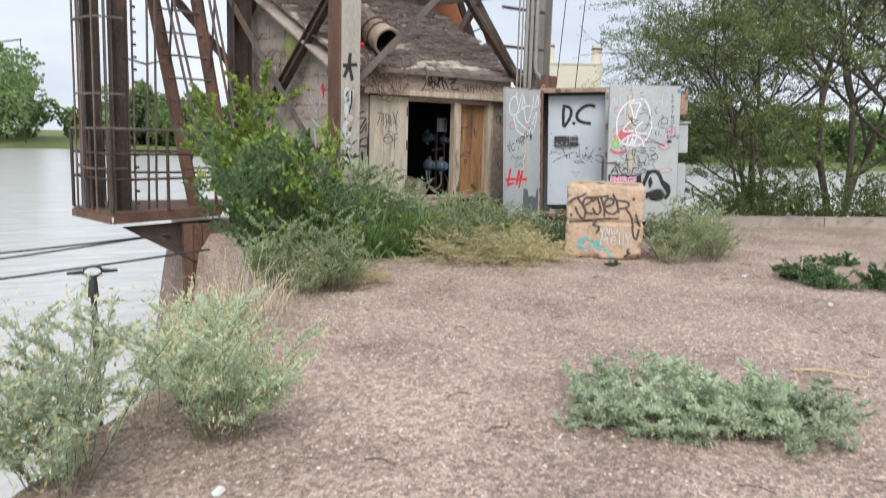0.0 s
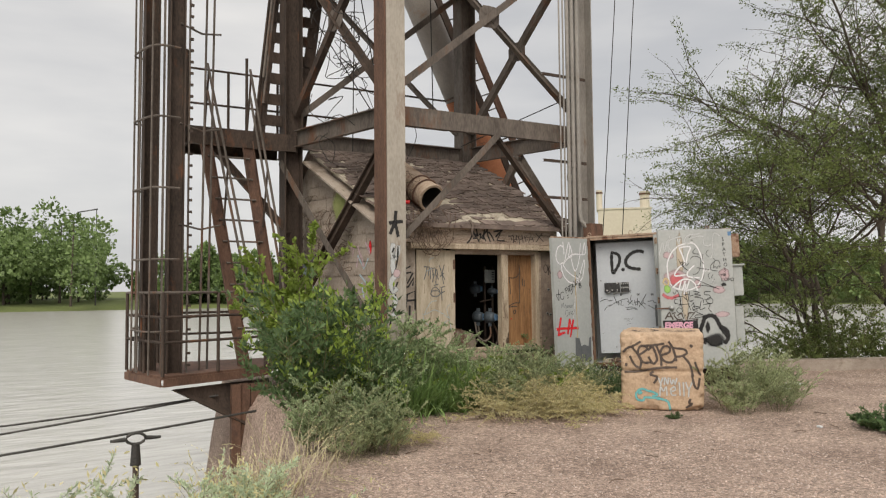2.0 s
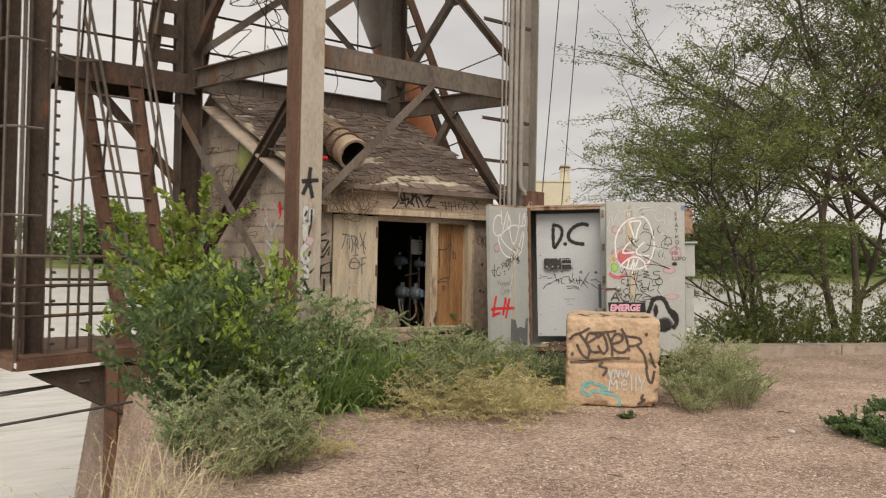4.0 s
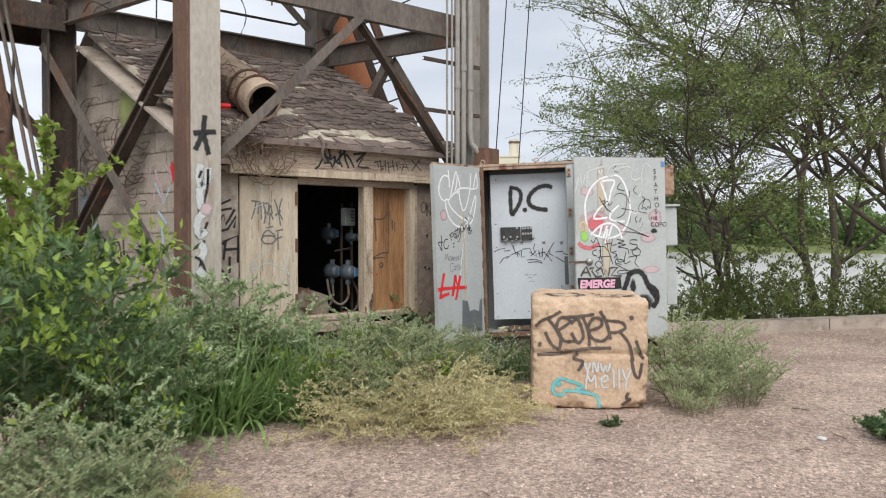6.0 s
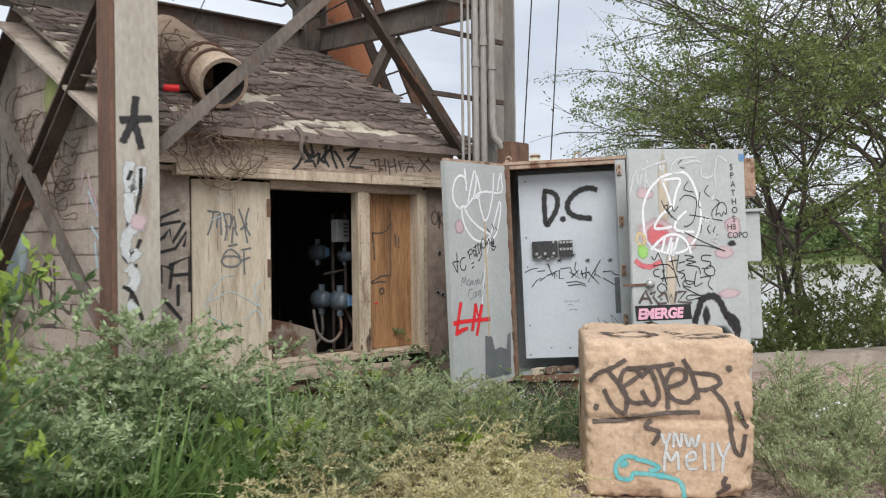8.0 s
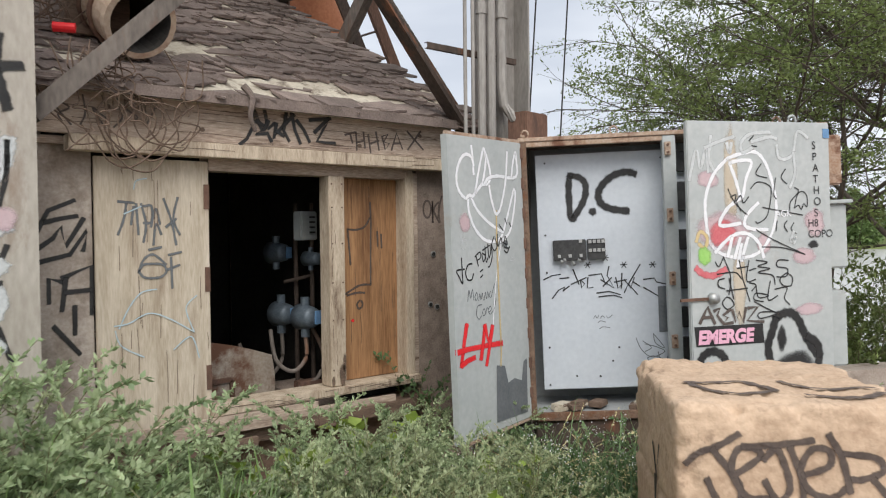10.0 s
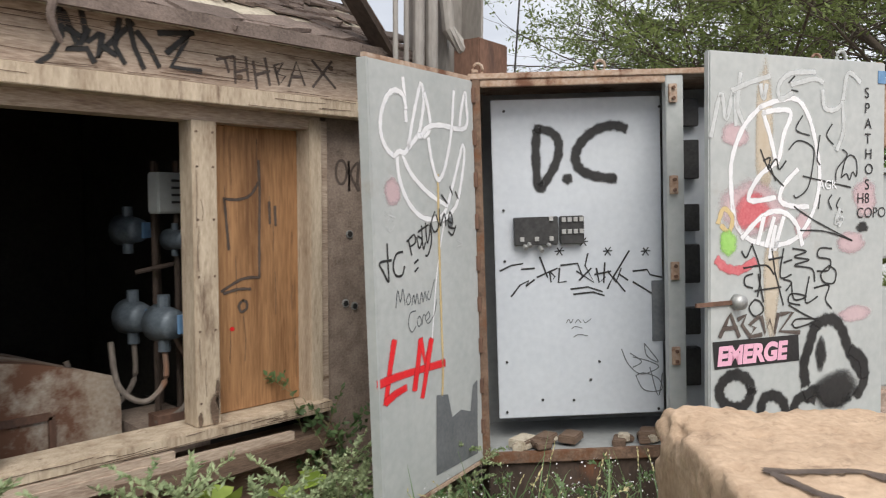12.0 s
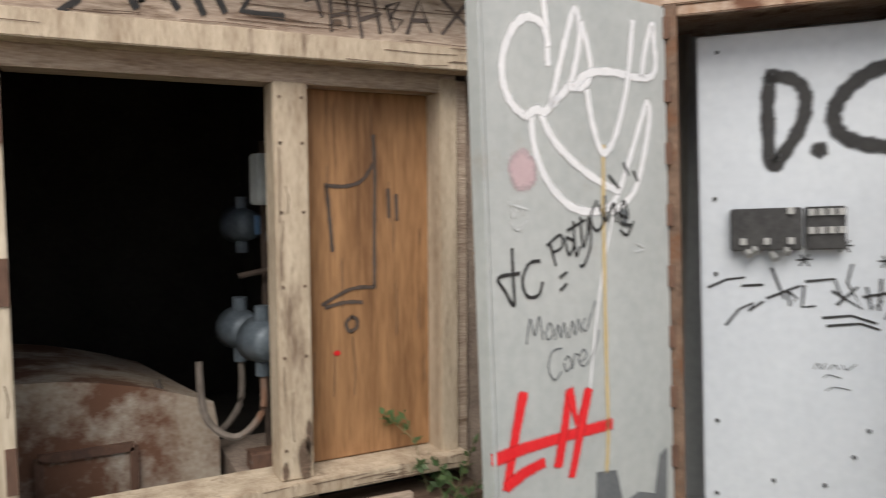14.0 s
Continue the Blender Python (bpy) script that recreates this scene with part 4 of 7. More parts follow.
def plant(name, label, category, seed, stems, height, spread, droop, per_stem, leaf, stem_r, leaf_material, stem_material=None, twigs=5, tip_material=None, tip_leaf=None, group="", leaf_start=0.2, tip_share=0.75, tips=7):
    rs = np.random.RandomState(seed)
    ob = thing(name, label, category, group)
    bm = bmesh.new()
    C, D, TC, TD = [], [], [], []
    for i in range(stems):
        a, r = rs.uniform(0, 6.283), spread * 0.3 * math.sqrt(rs.uniform())
        lean = rs.uniform(0.1, 1.0) * spread / height
        pts = arc((r * math.cos(a), r * math.sin(a), -0.03), (lean * math.cos(a), lean * math.sin(a), 1), height * rs.uniform(0.55, 1.05), droop, rs)
        add_tube(bm, pts, stem_r, 4, 0.35)
        lines = [pts]
        for k in range(twigs):
            j = rs.randint(2, len(pts) - 1)
            b = rs.uniform(0, 6.283)
            tw = arc(pts[j], (math.cos(b), math.sin(b), 0.9), height * rs.uniform(0.14, 0.34), droop * 0.8, rs, 4)
            add_tube(bm, tw, stem_r * 0.5, 3, 0.4)
            lines.append(tw)
        for ln in lines:
            n = per_stem if ln is pts else int(per_stem * 0.6)
            c, d = on_stem(ln, rs, n, leaf_start)
            C.append(c)
            D.append(d * 2 / (np.linalg.norm(d, axis=1, keepdims=True) + 1e-9) * 0.35 + rs.normal(0, 0.6, c.shape) + np.array((0, 0, 0.15)))
            if tip_material and rs.uniform() < tip_share:
                e = np.repeat(ln[-1][None], tips, 0) + rs.normal(0, 0.012 * math.sqrt(tips), (tips, 3))
                TC.append(e)
                TD.append(rs.normal(0, 0.7, (tips, 3)) + np.array((0, 0, 0.6)))
    part("stem", bm, stem_material or M_STEM, ob)["kind"] = "stuff"
    leaf_part("foliage", ob, leaf_material, np.concatenate(C), np.concatenate(D), leaf[0], leaf[1], rs)
    if tip_material:
        t = tip_leaf or leaf
        leaf_part("new_growth", ob, tip_material, np.concatenate(TC), np.concatenate(TD), t[0], t[1], rs)
    return ob


def grass(name, label, seed, blades, height, spread, material, width=0.012, seeds=None):
    rs = np.random.RandomState(seed)
    ob = thing(name, label, "grass")
    verts, faces = [], []
    heads_c, heads_d = [], []
    for i in range(blades):
        a, r = rs.uniform(0, 6.283), spread * math.sqrt(rs.uniform())
        b = a + rs.normal(0, 0.8)
        h = height * rs.uniform(0.4, 1.1)
        lean = rs.uniform(0.15, 1.0)
        pts = arc((r * math.cos(a), r * math.sin(a), -0.02), (lean * math.cos(b), lean * math.sin(b), 1), h, rs.uniform(0.5, 2.0), rs, 6, 0.03)
        s = np.array((-math.sin(b), math.cos(b), 0)) * width * rs.uniform(0.6, 1.2)
        k0 = len(verts)
        for j, p in enumerate(pts):
            w = 1 - (j / (len(pts) - 1)) ** 2
            verts += [tuple(p + s * (w * 0.5 + 0.02)), tuple(p - s * (w * 0.5 + 0.02))]
        for j in range(len(pts) - 1):
            q = k0 + 2 * j
            faces.append((q, q + 1, q + 3, q + 2))
        if seeds and rs.uniform() < 0.35:
            c, d = on_stem(pts, rs, 14, 0.75)
            heads_c.append(c)
            heads_d.append(d + rs.normal(0, 0.02, d.shape))
    me = bpy.data.meshes.new("blades")
    me.from_pydata(verts, [], faces)
    me.materials.append(material)
    bl = new("foliage", me)
    bl.parent = ob
    bl["kind"] = "stuff"
    if seeds and heads_c:
        leaf_part("seed_head_cluster", ob, seeds, np.concatenate(heads_c), np.concatenate(heads_d), 0.02, 0.008, rs)
    return ob


def place(proto, spots, seed):
    """Copies of a plant at (x, y, size) spots; the first spot takes the plant itself."""
    rs = random.Random(seed)
    for i, (x, y, s) in enumerate(spots):
        m = pose(x, y, ground_z(x, y), 0, 0, rs.uniform(0, 360)) @ Matrix.Diagonal((s * rs.uniform(0.9, 1.1), s * rs.uniform(0.9, 1.1), s, 1))
        if i:
            copy_thing(proto, m)
        else:
            first = m
    proto.matrix_basis = first


# the tall bush beside the platform
bush_a = plant("green_bush", "tall leafy green bush with bright yellow-green shoots at the quay edge", "bush", 1, 12, 1.9, 0.55, 0.4, 46, (0.095, 0.036), 0.009, M_LEAF, twigs=8, tip_material=M_LEAFY, tip_leaf=(0.09, 0.04), group="bushes by the platform", leaf_start=0.3, tip_share=0.17, tips=30)
place(bush_a, [(-3.05, -2.45, 0.80), (-2.62, -1.85, 0.88), (-2.5, -2.75, 0.62)], 1)
vine = plant("climbing_vine", "narrow column of bright green vine leaves climbing the ladder foot", "vine", 2, 9, 2.1, 0.14, 0.1, 90, (0.07, 0.05), 0.008, M_LEAFY, twigs=10)
place(vine, [(-2.62, -0.9, 1.0)], 2)
bush_b = plant("leafy_weed", "bushy grey-green small-leaved weed by the shed", "weed", 3, 12, 1.0, 0.6, 0.5, 74, (0.036, 0.017), 0.004, M_WEED, twigs=13, group="weeds round the shed", leaf_start=0.25)
place(bush_b, [(-2.85, -3.35, 0.62), (-2.45, -2.75, 0.8), (-3.15, -3.05, 0.7), (-1.85, -1.45, 0.95), (-1.3, -1.1, 1.12), (-1.05, -0.95, 1.15), (-0.55, -0.95, 0.9), (0.1, -1.05, 0.78), (0.5, -1.0, 0.72), (1.0, -0.72, 0.62), (1.75, -0.62, 0.5), (-1.6, -0.85, 1.25), (-0.2, -1.45, 0.72), (1.35, -1.25, 0.4), (0.62, -1.5, 0.6)], 3)
sage_a = plant("grey_green_weed", "feathery grey-green weed growing on the gravel", "weed", 4, 19, 0.75, 0.7, 0.45, 100, (0.026, 0.010), 0.004, M_SAGE, twigs=8, group="feathery weeds", leaf_start=0.25)
place(sage_a, [(-0.7, -2.15, 0.7), (-2.75, -3.45, 0.7), (-2.95, -3.2, 0.85), (-3.1, -3.55, 0.6), (-0.75, -1.9, 0.8), (-0.2, -1.75, 0.95), (0.15, -1.65, 1.0), (1.75, -3.45, 0.85), (2.15, -3.2, 1.0), (2.5, -3.5, 0.8), (1.5, -3.7, 0.5), (2.9, -2.9, 0.85), (0.55, -1.4, 0.8), (3.4, -2.45, 0.7), (-1.25, -0.75, 1.25), (0.75, -1.75, 0.75), (2.0, -3.75, 0.6)], 4)
sage_b = plant("tall_sage_weed", "tall wispy blue-grey weed with pale plumes at the bank", "weed", 5, 26, 0.72, 0.4, 0.3, 110, (0.026, 0.008), 0.003, M_SAGEBLUE, twigs=8, tip_material=M_STRAW, tip_leaf=(0.03, 0.01), group="weeds along the bank")
place(sage_b, [(-5.28, -6.3, 1.05), (-5.42, -5.95, 0.95), (-4.62, -6.15, 0.95), (-4.6, -5.75, 0.85), (-4.1, -4.65, 0.5), (-5.75, -6.6, 0.9)], 5)
mound = plant("sage_mound", "low spreading blue-grey sage mound on bare gravel", "sage", 6, 46, 0.36, 0.62, 0.7, 120, (0.026, 0.009), 0.003, M_SAGEBLUE, twigs=9, group="sage mounds")
place(mound, [(-2.75, -6.98, 1.0), (-2.45, -7.2, 1.05), (-2.2, -7.45, 0.85)], 6)
clump = plant("green_clump", "small dark green weed clump on the gravel", "weed", 7, 26, 0.3, 0.36, 0.6, 50, (0.032, 0.014), 0.003, M_LEAF, twigs=5, group="weed clumps on the gravel")
place(clump, [(1.95, -4.95, 1.0), (1.75, -5.35, 1.0), (2.2, -5.75, 1.1), (2.6, -6.1, 0.9), (0.72, -3.45, 0.3), (3.4, -4.6, 0.7), (-0.9, -8.3, 0.5)], 7)
straw = plant("straw_weed", "dried pale straw-coloured tangled weed", "weed", 8, 34, 0.66, 0.75, 1.3, 52, (0.024, 0.011), 0.003, M_STRAW, M_DRY, twigs=8, group="dry weeds")
place(straw, [(-0.85, -2.5, 0.9), (-0.5, -2.6, 0.95), (-0.1, -2.4, 1.0), (0.25, -2.15, 0.85), (-2.35, -3.2, 0.5), (0.5, -2.4, 0.7), (-0.3, -2.95, 0.75), (0.15, -2.75, 0.7)], 8)
blades = grass("green_grass", "lush deep green grass tuft by the shed", 9, 120, 0.85, 0.30, M_DEEP, 0.030)
place(blades, [(-1.5, -1.7, 0.95), (-1.2, -1.65, 1.0), (-1.75, -1.75, 0.8), (-0.8, -1.65, 0.9), (-0.35, -1.4, 0.8), (0.2, -1.25, 0.7), (-1.3, -1.35, 1.0), (-1.0, -1.75, 0.8), (0.45, -1.9, 0.5), (-1.55, -1.4, 0.85), (-0.6, -1.5, 0.85)], 9)
tuft = grass("seeding_grass", "arching green grass with seed heads before the cabinet", 10, 150, 0.55, 0.24, M_LEAF, 0.011, M_STRAW)
place(tuft, [(1.25, -1.3, 1.0), (1.55, -1.5, 1.05), (1.85, -1.6, 0.95), (2.1, -1.75, 0.9), (1.05, -1.6, 0.8), (1.7, -1.15, 0.9), (0.85, -1.25, 0.8), (2.35, -1.95, 0.8), (0.75, -1.85, 0.65), (1.5, -1.9, 0.75), (0.3, -1.7, 0.8), (-0.1, -1.1, 0.8)], 10)
broad = plant("broadleaf_vine", "broad yellow-green vine leaves among the weeds", "vine", 11, 8, 0.6, 0.5, 0.6, 6, (0.12, 0.11), 0.004, M_LEAFY, twigs=3)
place(broad, [(0.0, -1.1, 1.0), (-0.6, -1.75, 0.9), (0.35, -2.05, 0.7), (-1.0, -1.2, 1.0), (0.55, -0.85, 0.9), (0.95, -1.45, 0.6), (-0.1, -1.65, 0.8)], 11)
flowers = plant("white_flowering_weed", "green weed with small white flower heads", "weed", 12, 12, 0.55, 0.5, 0.5, 36, (0.035, 0.016), 0.004, M_LEAF, twigs=5, tip_material=M_WHITEP, tip_leaf=(0.012, 0.012))
place(flowers, [(1.55, -1.3, 0.75), (2.0, -1.5, 0.7), (-1.75, -1.25, 1.15), (0.95, -1.0, 0.7), (1.25, -1.55, 0.65), (-1.95, -1.0, 1.0)], 12)

sprig = plant("sill_sprig", "small leafy sprig growing up beside the sill", "weed", 14, 4, 0.62, 0.16, 0.3, 30, (0.035, 0.018), 0.003, M_LEAF, twigs=4)
place(sprig, [(1.42, -0.24, 1.2)], 14)

# dry stalks
stalks = grass("dry_grass_tuft", "pale dry grass stalks at the bank edge", 13, 45, 0.8, 0.25, M_DRY, 0.006, M_STRAW)
place(stalks, [(-4.3, -4.95, 0.9), (-4.95, -5.75, 0.7), (-3.85, -4.15, 1.0), (-4.05, -4.5, 1.0), (-3.6, -3.9, 0.9), (-5.3, -6.2, 0.7), (-3.35, -3.6, 0.8), (-4.2, -4.75, 0.9)], 13)


def tree(name, label, seed, base, height, lean, spread, twig_leaves=26, levels=4):
    rs = np.random.RandomState(seed)
    ob = thing(name, label, "tree", "river bank trees", base)
    bm = bmesh.new()
    C, D = [], []

    def grow(p, d, length, r, depth, full=1.0):
        pts = arc(p, d, length, -0.12 if depth < 2 else 0.14, rs, 6, 0.09)
        add_tube(bm, pts, r, 8 if depth < 2 else 5 if depth < 3 else 3, 0.6 if depth < levels else 0.3)
        if depth >= levels:
            for q in pts[1:]:
                n = int(twig_leaves * full * rs.uniform(0.3, 1.0))
                C.append(q + rs.normal(0, 0.05, (n, 3)))
                D.append(rs.normal(0, 0.6, (n, 3)) + np.array((0, 0, -0.3)) + (pts[-1] - pts[0]))
            return
        kids = (3, 4, 5, 5)[depth] if depth else 4
        for k in range(kids):
            if depth == levels - 1:
                full = 1.0 if rs.uniform() < 0.54 else 0.12
            j = len(pts) - 1 if k == 0 else rs.randint(3 if depth < 2 else 2, len(pts))
            along = pts[j] - pts[j - 1]
            along /= np.linalg.norm(along)
            a = rs.uniform(0, 6.283)
            side = np.array((math.cos(a), math.sin(a), rs.uniform(-0.2, 0.35)))
            grow(pts[j], along * (0.9 if k == 0 else 0.6) + side * spread * (0.45 if k == 0 else 0.95), length * rs.uniform(0.55, 0.82), r * (0.62 if k == 0 else 0.5), depth + 1, full)

    for i, (a, l) in enumerate(lean):
        grow((0.1 * i, 0.08 * i, -0.6), (l * math.cos(a), l * math.sin(a), 1), height * 0.40 * rs.uniform(0.9, 1.1), 0.064 * height / 8, 0)
    part("trunk", bm, M_BARK, ob, "", True)
    C, D = np.concatenate(C), np.concatenate(D)
    leaf_part("crown", ob, M_TREELEAF, C, D, 0.067, 0.028, rs)
    return ob


tree("willow_tree", "many-stemmed green tree leaning over the quay edge", 21, (8.25, -0.3, -0.3), 7.4, ((2.6, 0.46), (2.0, 0.2), (0.9, 0.3)), 0.8, 15)
tree("willow_tree", "dark green tree with forked trunk at the quay edge", 22, (10.1, -0.9, -0.3), 10.4, ((2.2, 0.2), (0.3, 0.35), (4.5, 0.2)), 0.78, 18)
tree("willow_tree", "dark green tree with forked trunk at the quay edge", 23, (11.6, -1.6, -0.3), 10.8, ((0.5, 0.4), (3.6, 0.2), (5.6, 0.3)), 0.78, 18)
tree("willow_tree", "slender green tree on the lower bank", 24, (10.7, 1.6, -1.2), 6.6, ((2.6, 0.2), (1.0, 0.3)), 0.8, 13)
under = plant("bank_undergrowth", "loose leafy undergrowth below the trees", "shrub", 25, 17, 1.9, 1.3, 0.5, 44, (0.07, 0.03), 0.008, M_TREELEAF, twigs=8, group="undergrowth on the bank")
place(under, [(7.2, -0.7, 0.7), (8.0, -0.5, 0.9), (9.3, -1.0, 0.8), (10.6, -1.7, 0.9), (6.2, -0.3, 0.6), (11.8, -2.2, 1.0), (13.0, -2.6, 1.0), (9.0, 0.8, 1.1), (5.4, 0.0, 0.6), (7.0, -1.0, 0.95), (8.6, -1.6, 0.9), (9.9, -2.2, 0.9)], 25)

# ---- gravel stones and twigs ----
def pebbles(seed=31, count=34000):
    rs = np.random.RandomState(seed)
    unit = np.array(((1, 0, 0), (-1, 0, 0), (0, 1, 0), (0, -1, 0), (0, 0, 1), (0, 0, -1)), float)
    tri = np.array(((0, 2, 4), (2, 1, 4), (1, 3, 4), (3, 0, 4), (2, 0, 5), (1, 2, 5), (3, 1, 5), (0, 3, 5)))
    V, F = [], []
    while len(V) < count:
        x, y = rs.uniform(-5.6, 7.0), rs.uniform(-10.0, -2.2)
        if rs.uniform() < 0.35:
            x, y = rs.uniform(-5.0, 0.5), rs.uniform(-9.0, -4.0)
        if shore(x, y)[0] > -0.1:
            continue
        s = 0.003 + 0.010 * rs.uniform() ** 4
        v = unit * s * rs.uniform(0.6, 1.3, (6, 1)) * np.array((1, 1, 0.6))
        a = rs.uniform(0, 6.28)
        v[:, :2] = v[:, :2] @ np.array(((math.cos(a), -math.sin(a)), (math.sin(a), math.cos(a))))
        F.append(tri + 6 * len(V))
        V.append(v + (x, y, ground_z(x, y) + s * 0.2))
    me = bpy.data.meshes.new("gravel_stones")
    me.from_pydata(np.concatenate(V).tolist(), [], np.concatenate(F).tolist())
    me.materials.append(M_STONE)
    ob = new("gravel_stones", me)
    tagged(ob, "scattered small pinkish gravel stones", "gravel", kind="stuff")


pebbles()


# ---- far bank ----
def far_woods():
    rs = np.random.RandomState(41)
    bm = bmesh.new()
    C, D, S = [], [], []
    for i in range(230):
        az = rs.uniform(-0.75, 1.6)
        r = rs.uniform(146, 185)
        h = rs.uniform(8, 12)
        if -0.35 < az < 0.05:
            h = rs.uniform(13, 22)
        x, y = r * math.sin(az), r * math.cos(az)
        w = h * rs.uniform(0.28, 0.42)
        add_tube(bm, [(x, y, -2.5), (x + rs.normal(0, 0.4), y, h * 0.7)], 0.25, 4, 0.4)
        lobes = rs.normal(0, 1, (7, 3)) * np.array((w * 0.55, w * 0.55, h * 0.2)) + np.array((x, y, h * 0.44 - 1))
        for lb in lobes:
            n = 240
            dirs = rs.normal(0, 1, (n, 3))
            dirs /= np.linalg.norm(dirs, axis=1, keepdims=True)
            C.append(lb + dirs * w * 0.5 * rs.uniform(0.6, 1.1, (n, 1)) * np.array((1, 1, 1.15)))
            D.append(dirs + rs.normal(0, 0.6, (n, 3)))
    part_ob = part("far_trunks", bm, M_BARK)
    tagged(part_ob, "trunks of the woods across the river", "trees", kind="stuff")
    me = leaves_mesh("far_woods", M_FARLEAF, np.concatenate(C), np.concatenate(D), 0.85, 0.7, rs)
    tagged(new("far_woods", me), "dense green woods along the far river bank", "trees", kind="stuff")


far_woods()


def far_building(name, label, x, y, w, d, h, rz, material, stacks=()):
    b = thing(name, label, "building", at=(x, y, 0))
    b.matrix_basis = pose(x, y, -2.0, 0, 0, rz)
    part("wall", box((w, d, h), (0, 0, h / 2)), material, b)
    part("roof", box((w + 0.6, d + 0.6, 0.6), (0, 0, h + 0.3)), material, b)
    for i in range(int(w / 5)):
        part("window", box((1.6, 0.2, 1.8), (-w / 2 + 3 + i * 5, -d / 2 - 0.06, h * 0.6)), M_CABDARK, b)
    for sx, sh, sr in stacks:
        part("chimney", tube([(sx, 0, h), (sx, 0, sh - 1.5), (sx, 0, sh - 1.4), (sx, 0, sh)], sr, 14), material, b)
        part("chimney_band", tube([(sx, 0, sh - 1.4), (sx, 0, sh - 0.7)], sr * 1.15, 14), M_RUSTRED, b)
    return b


far_building("power_plant", "pale tan far power plant with chimneys", 204, 214, 20, 14, 33.5, -42, M_FARWALL, ((8, 41, 1.9), (-9.5, 42, 1.2)))
far_building("white_warehouse", "long white far warehouse behind trees", 42, 196, 26, 10, 7, -10, M_FARWHITE)
pylon = thing("power_pylon", "slim far steel power pole with a cross arm", "pylon", at=(8, 150, 0))
part("mast", tube([(0, 0, -2), (0, 0, 17.5)], 0.15, 6, 0.6), M_CABLE, pylon)
part("arm", tube([(-3.4, 0, 16.6), (0.2, 0, 17.4)], 0.12, 5), M_CABLE, pylon)


# ---- graffiti ----
def blob(parent, material, m, x, z, rx, rz, label, seed=0, lift=0.003):
    """An uneven sprayed patch, thinner towards its rim."""
    bm = bmesh.new()
    fade = bm.verts.layers.float.new("fade")
    loops = []
    for size, f in ((0.55, 0.9), (0.95, 0.55), (1.3, 0.0)):
        vs = []
        for i in range(26):
            a = i / 26 * 6.28319
            k = size * (1 + 0.25 * noise.noise((math.cos(a) * 1.7 + seed, math.sin(a) * 1.7, seed * 0.7)))
            v = bm.verts.new((x + rx * k * math.cos(a), -lift, z + rz * k * math.sin(a)))
            v[fade] = f
            vs.append(v)
        loops.append(vs)
    bm.faces.new(loops[0])
    for p, q in zip(loops, loops[1:]):
        for i in range(26):
            bm.faces.new((p[i], p[(i + 1) % 26], q[(i + 1) % 26], q[i]))
    ob = part("graffiti", bm, spray(material), parent, label)
    ob.matrix_basis = m
    return ob


def patch(parent, material, m, outline, label, lift=0.003):
    """A flat coat of paint with a hard edge."""
    bm = bmesh.new()
    bm.faces.new([bm.verts.new((x, -lift, z)) for x, z in outline])
    ob = part("painted_patch", bm, material, parent, label)
    ob.matrix_basis = m
    return ob


def scribble(seed, x0, z0, w, h, n):
    """Strokes of an unreadable tag that fills a box: looping letters in a row."""
    rs = random.Random(seed)
    out = []
    for i in range(n):
        cx, cw = x0 + w * (i + 0.5) / n, w / n * 0.62
        k = rs.randint(3, 5)
        pts = []
        for j in range(k):
            pts.append((cx + rs.uniform(-cw, cw), z0 + h * (j / (k - 1) if rs.random() < 0.5 else 1 - j / (k - 1)) + rs.uniform(-0.12, 0.12) * h))
        out.append(pts)
    return out


def ellipse(x, z, rx, rz, a0=0.0, a1=360.0, n=14):
    return [(x + rx * math.cos(radians(a0 + (a1 - a0) * i / n)), z + rz * math.sin(radians(a0 + (a1 - a0) * i / n))) for i in range(n + 1)]


by_name = {}
for o in shed.children:
    by_name.setdefault(o.name.split(".")[0], []).append(o)
SH = lambda y: pose(0, y, 0)
fascia, sheet, pier = by_name["fascia"][0], by_name["front_sheet"][0], by_name["corner_pier"][0]
paint(fascia, M_BLACK, SH(-0.19), [[(0.204, 2.269), (0.209, 2.166), (0.167, 2.088), (0.123, 2.052)], [(0.216, 2.256), (0.26, 2.153)], [(0.281, 2.275), (0.299, 2.175)], [(0.225, 2.197), (0.306, 2.16), (0.346, 2.195)], [(0.306, 2.206), (0.273, 2.142), (0.221, 2.119), (0.299, 2.13), (0.325, 2.083)], [(0.359, 2.196), (0.338, 2.1), (0.372, 2.151), (0.409, 2.189)], [(0.355, 2.15), (0.408, 2.121)], [(0.424, 2.264), (0.405, 2.155), (0.442, 2.093)], [(0.406, 2.185), (0.478, 2.257)], [(0.458, 2.268), (0.481, 2.162), (0.518, 2.084)], [(0.492, 2.225), (0.544, 2.167), (0.582, 2.098)], [(0.615, 2.158), (0.726, 2.262), (0.7, 2.22), (0.633, 2.106), (0.766, 2.101)], [(0.58, 2.234), (0.734, 2.256)]], 0.02, "angular dark tag on the fascia", False)
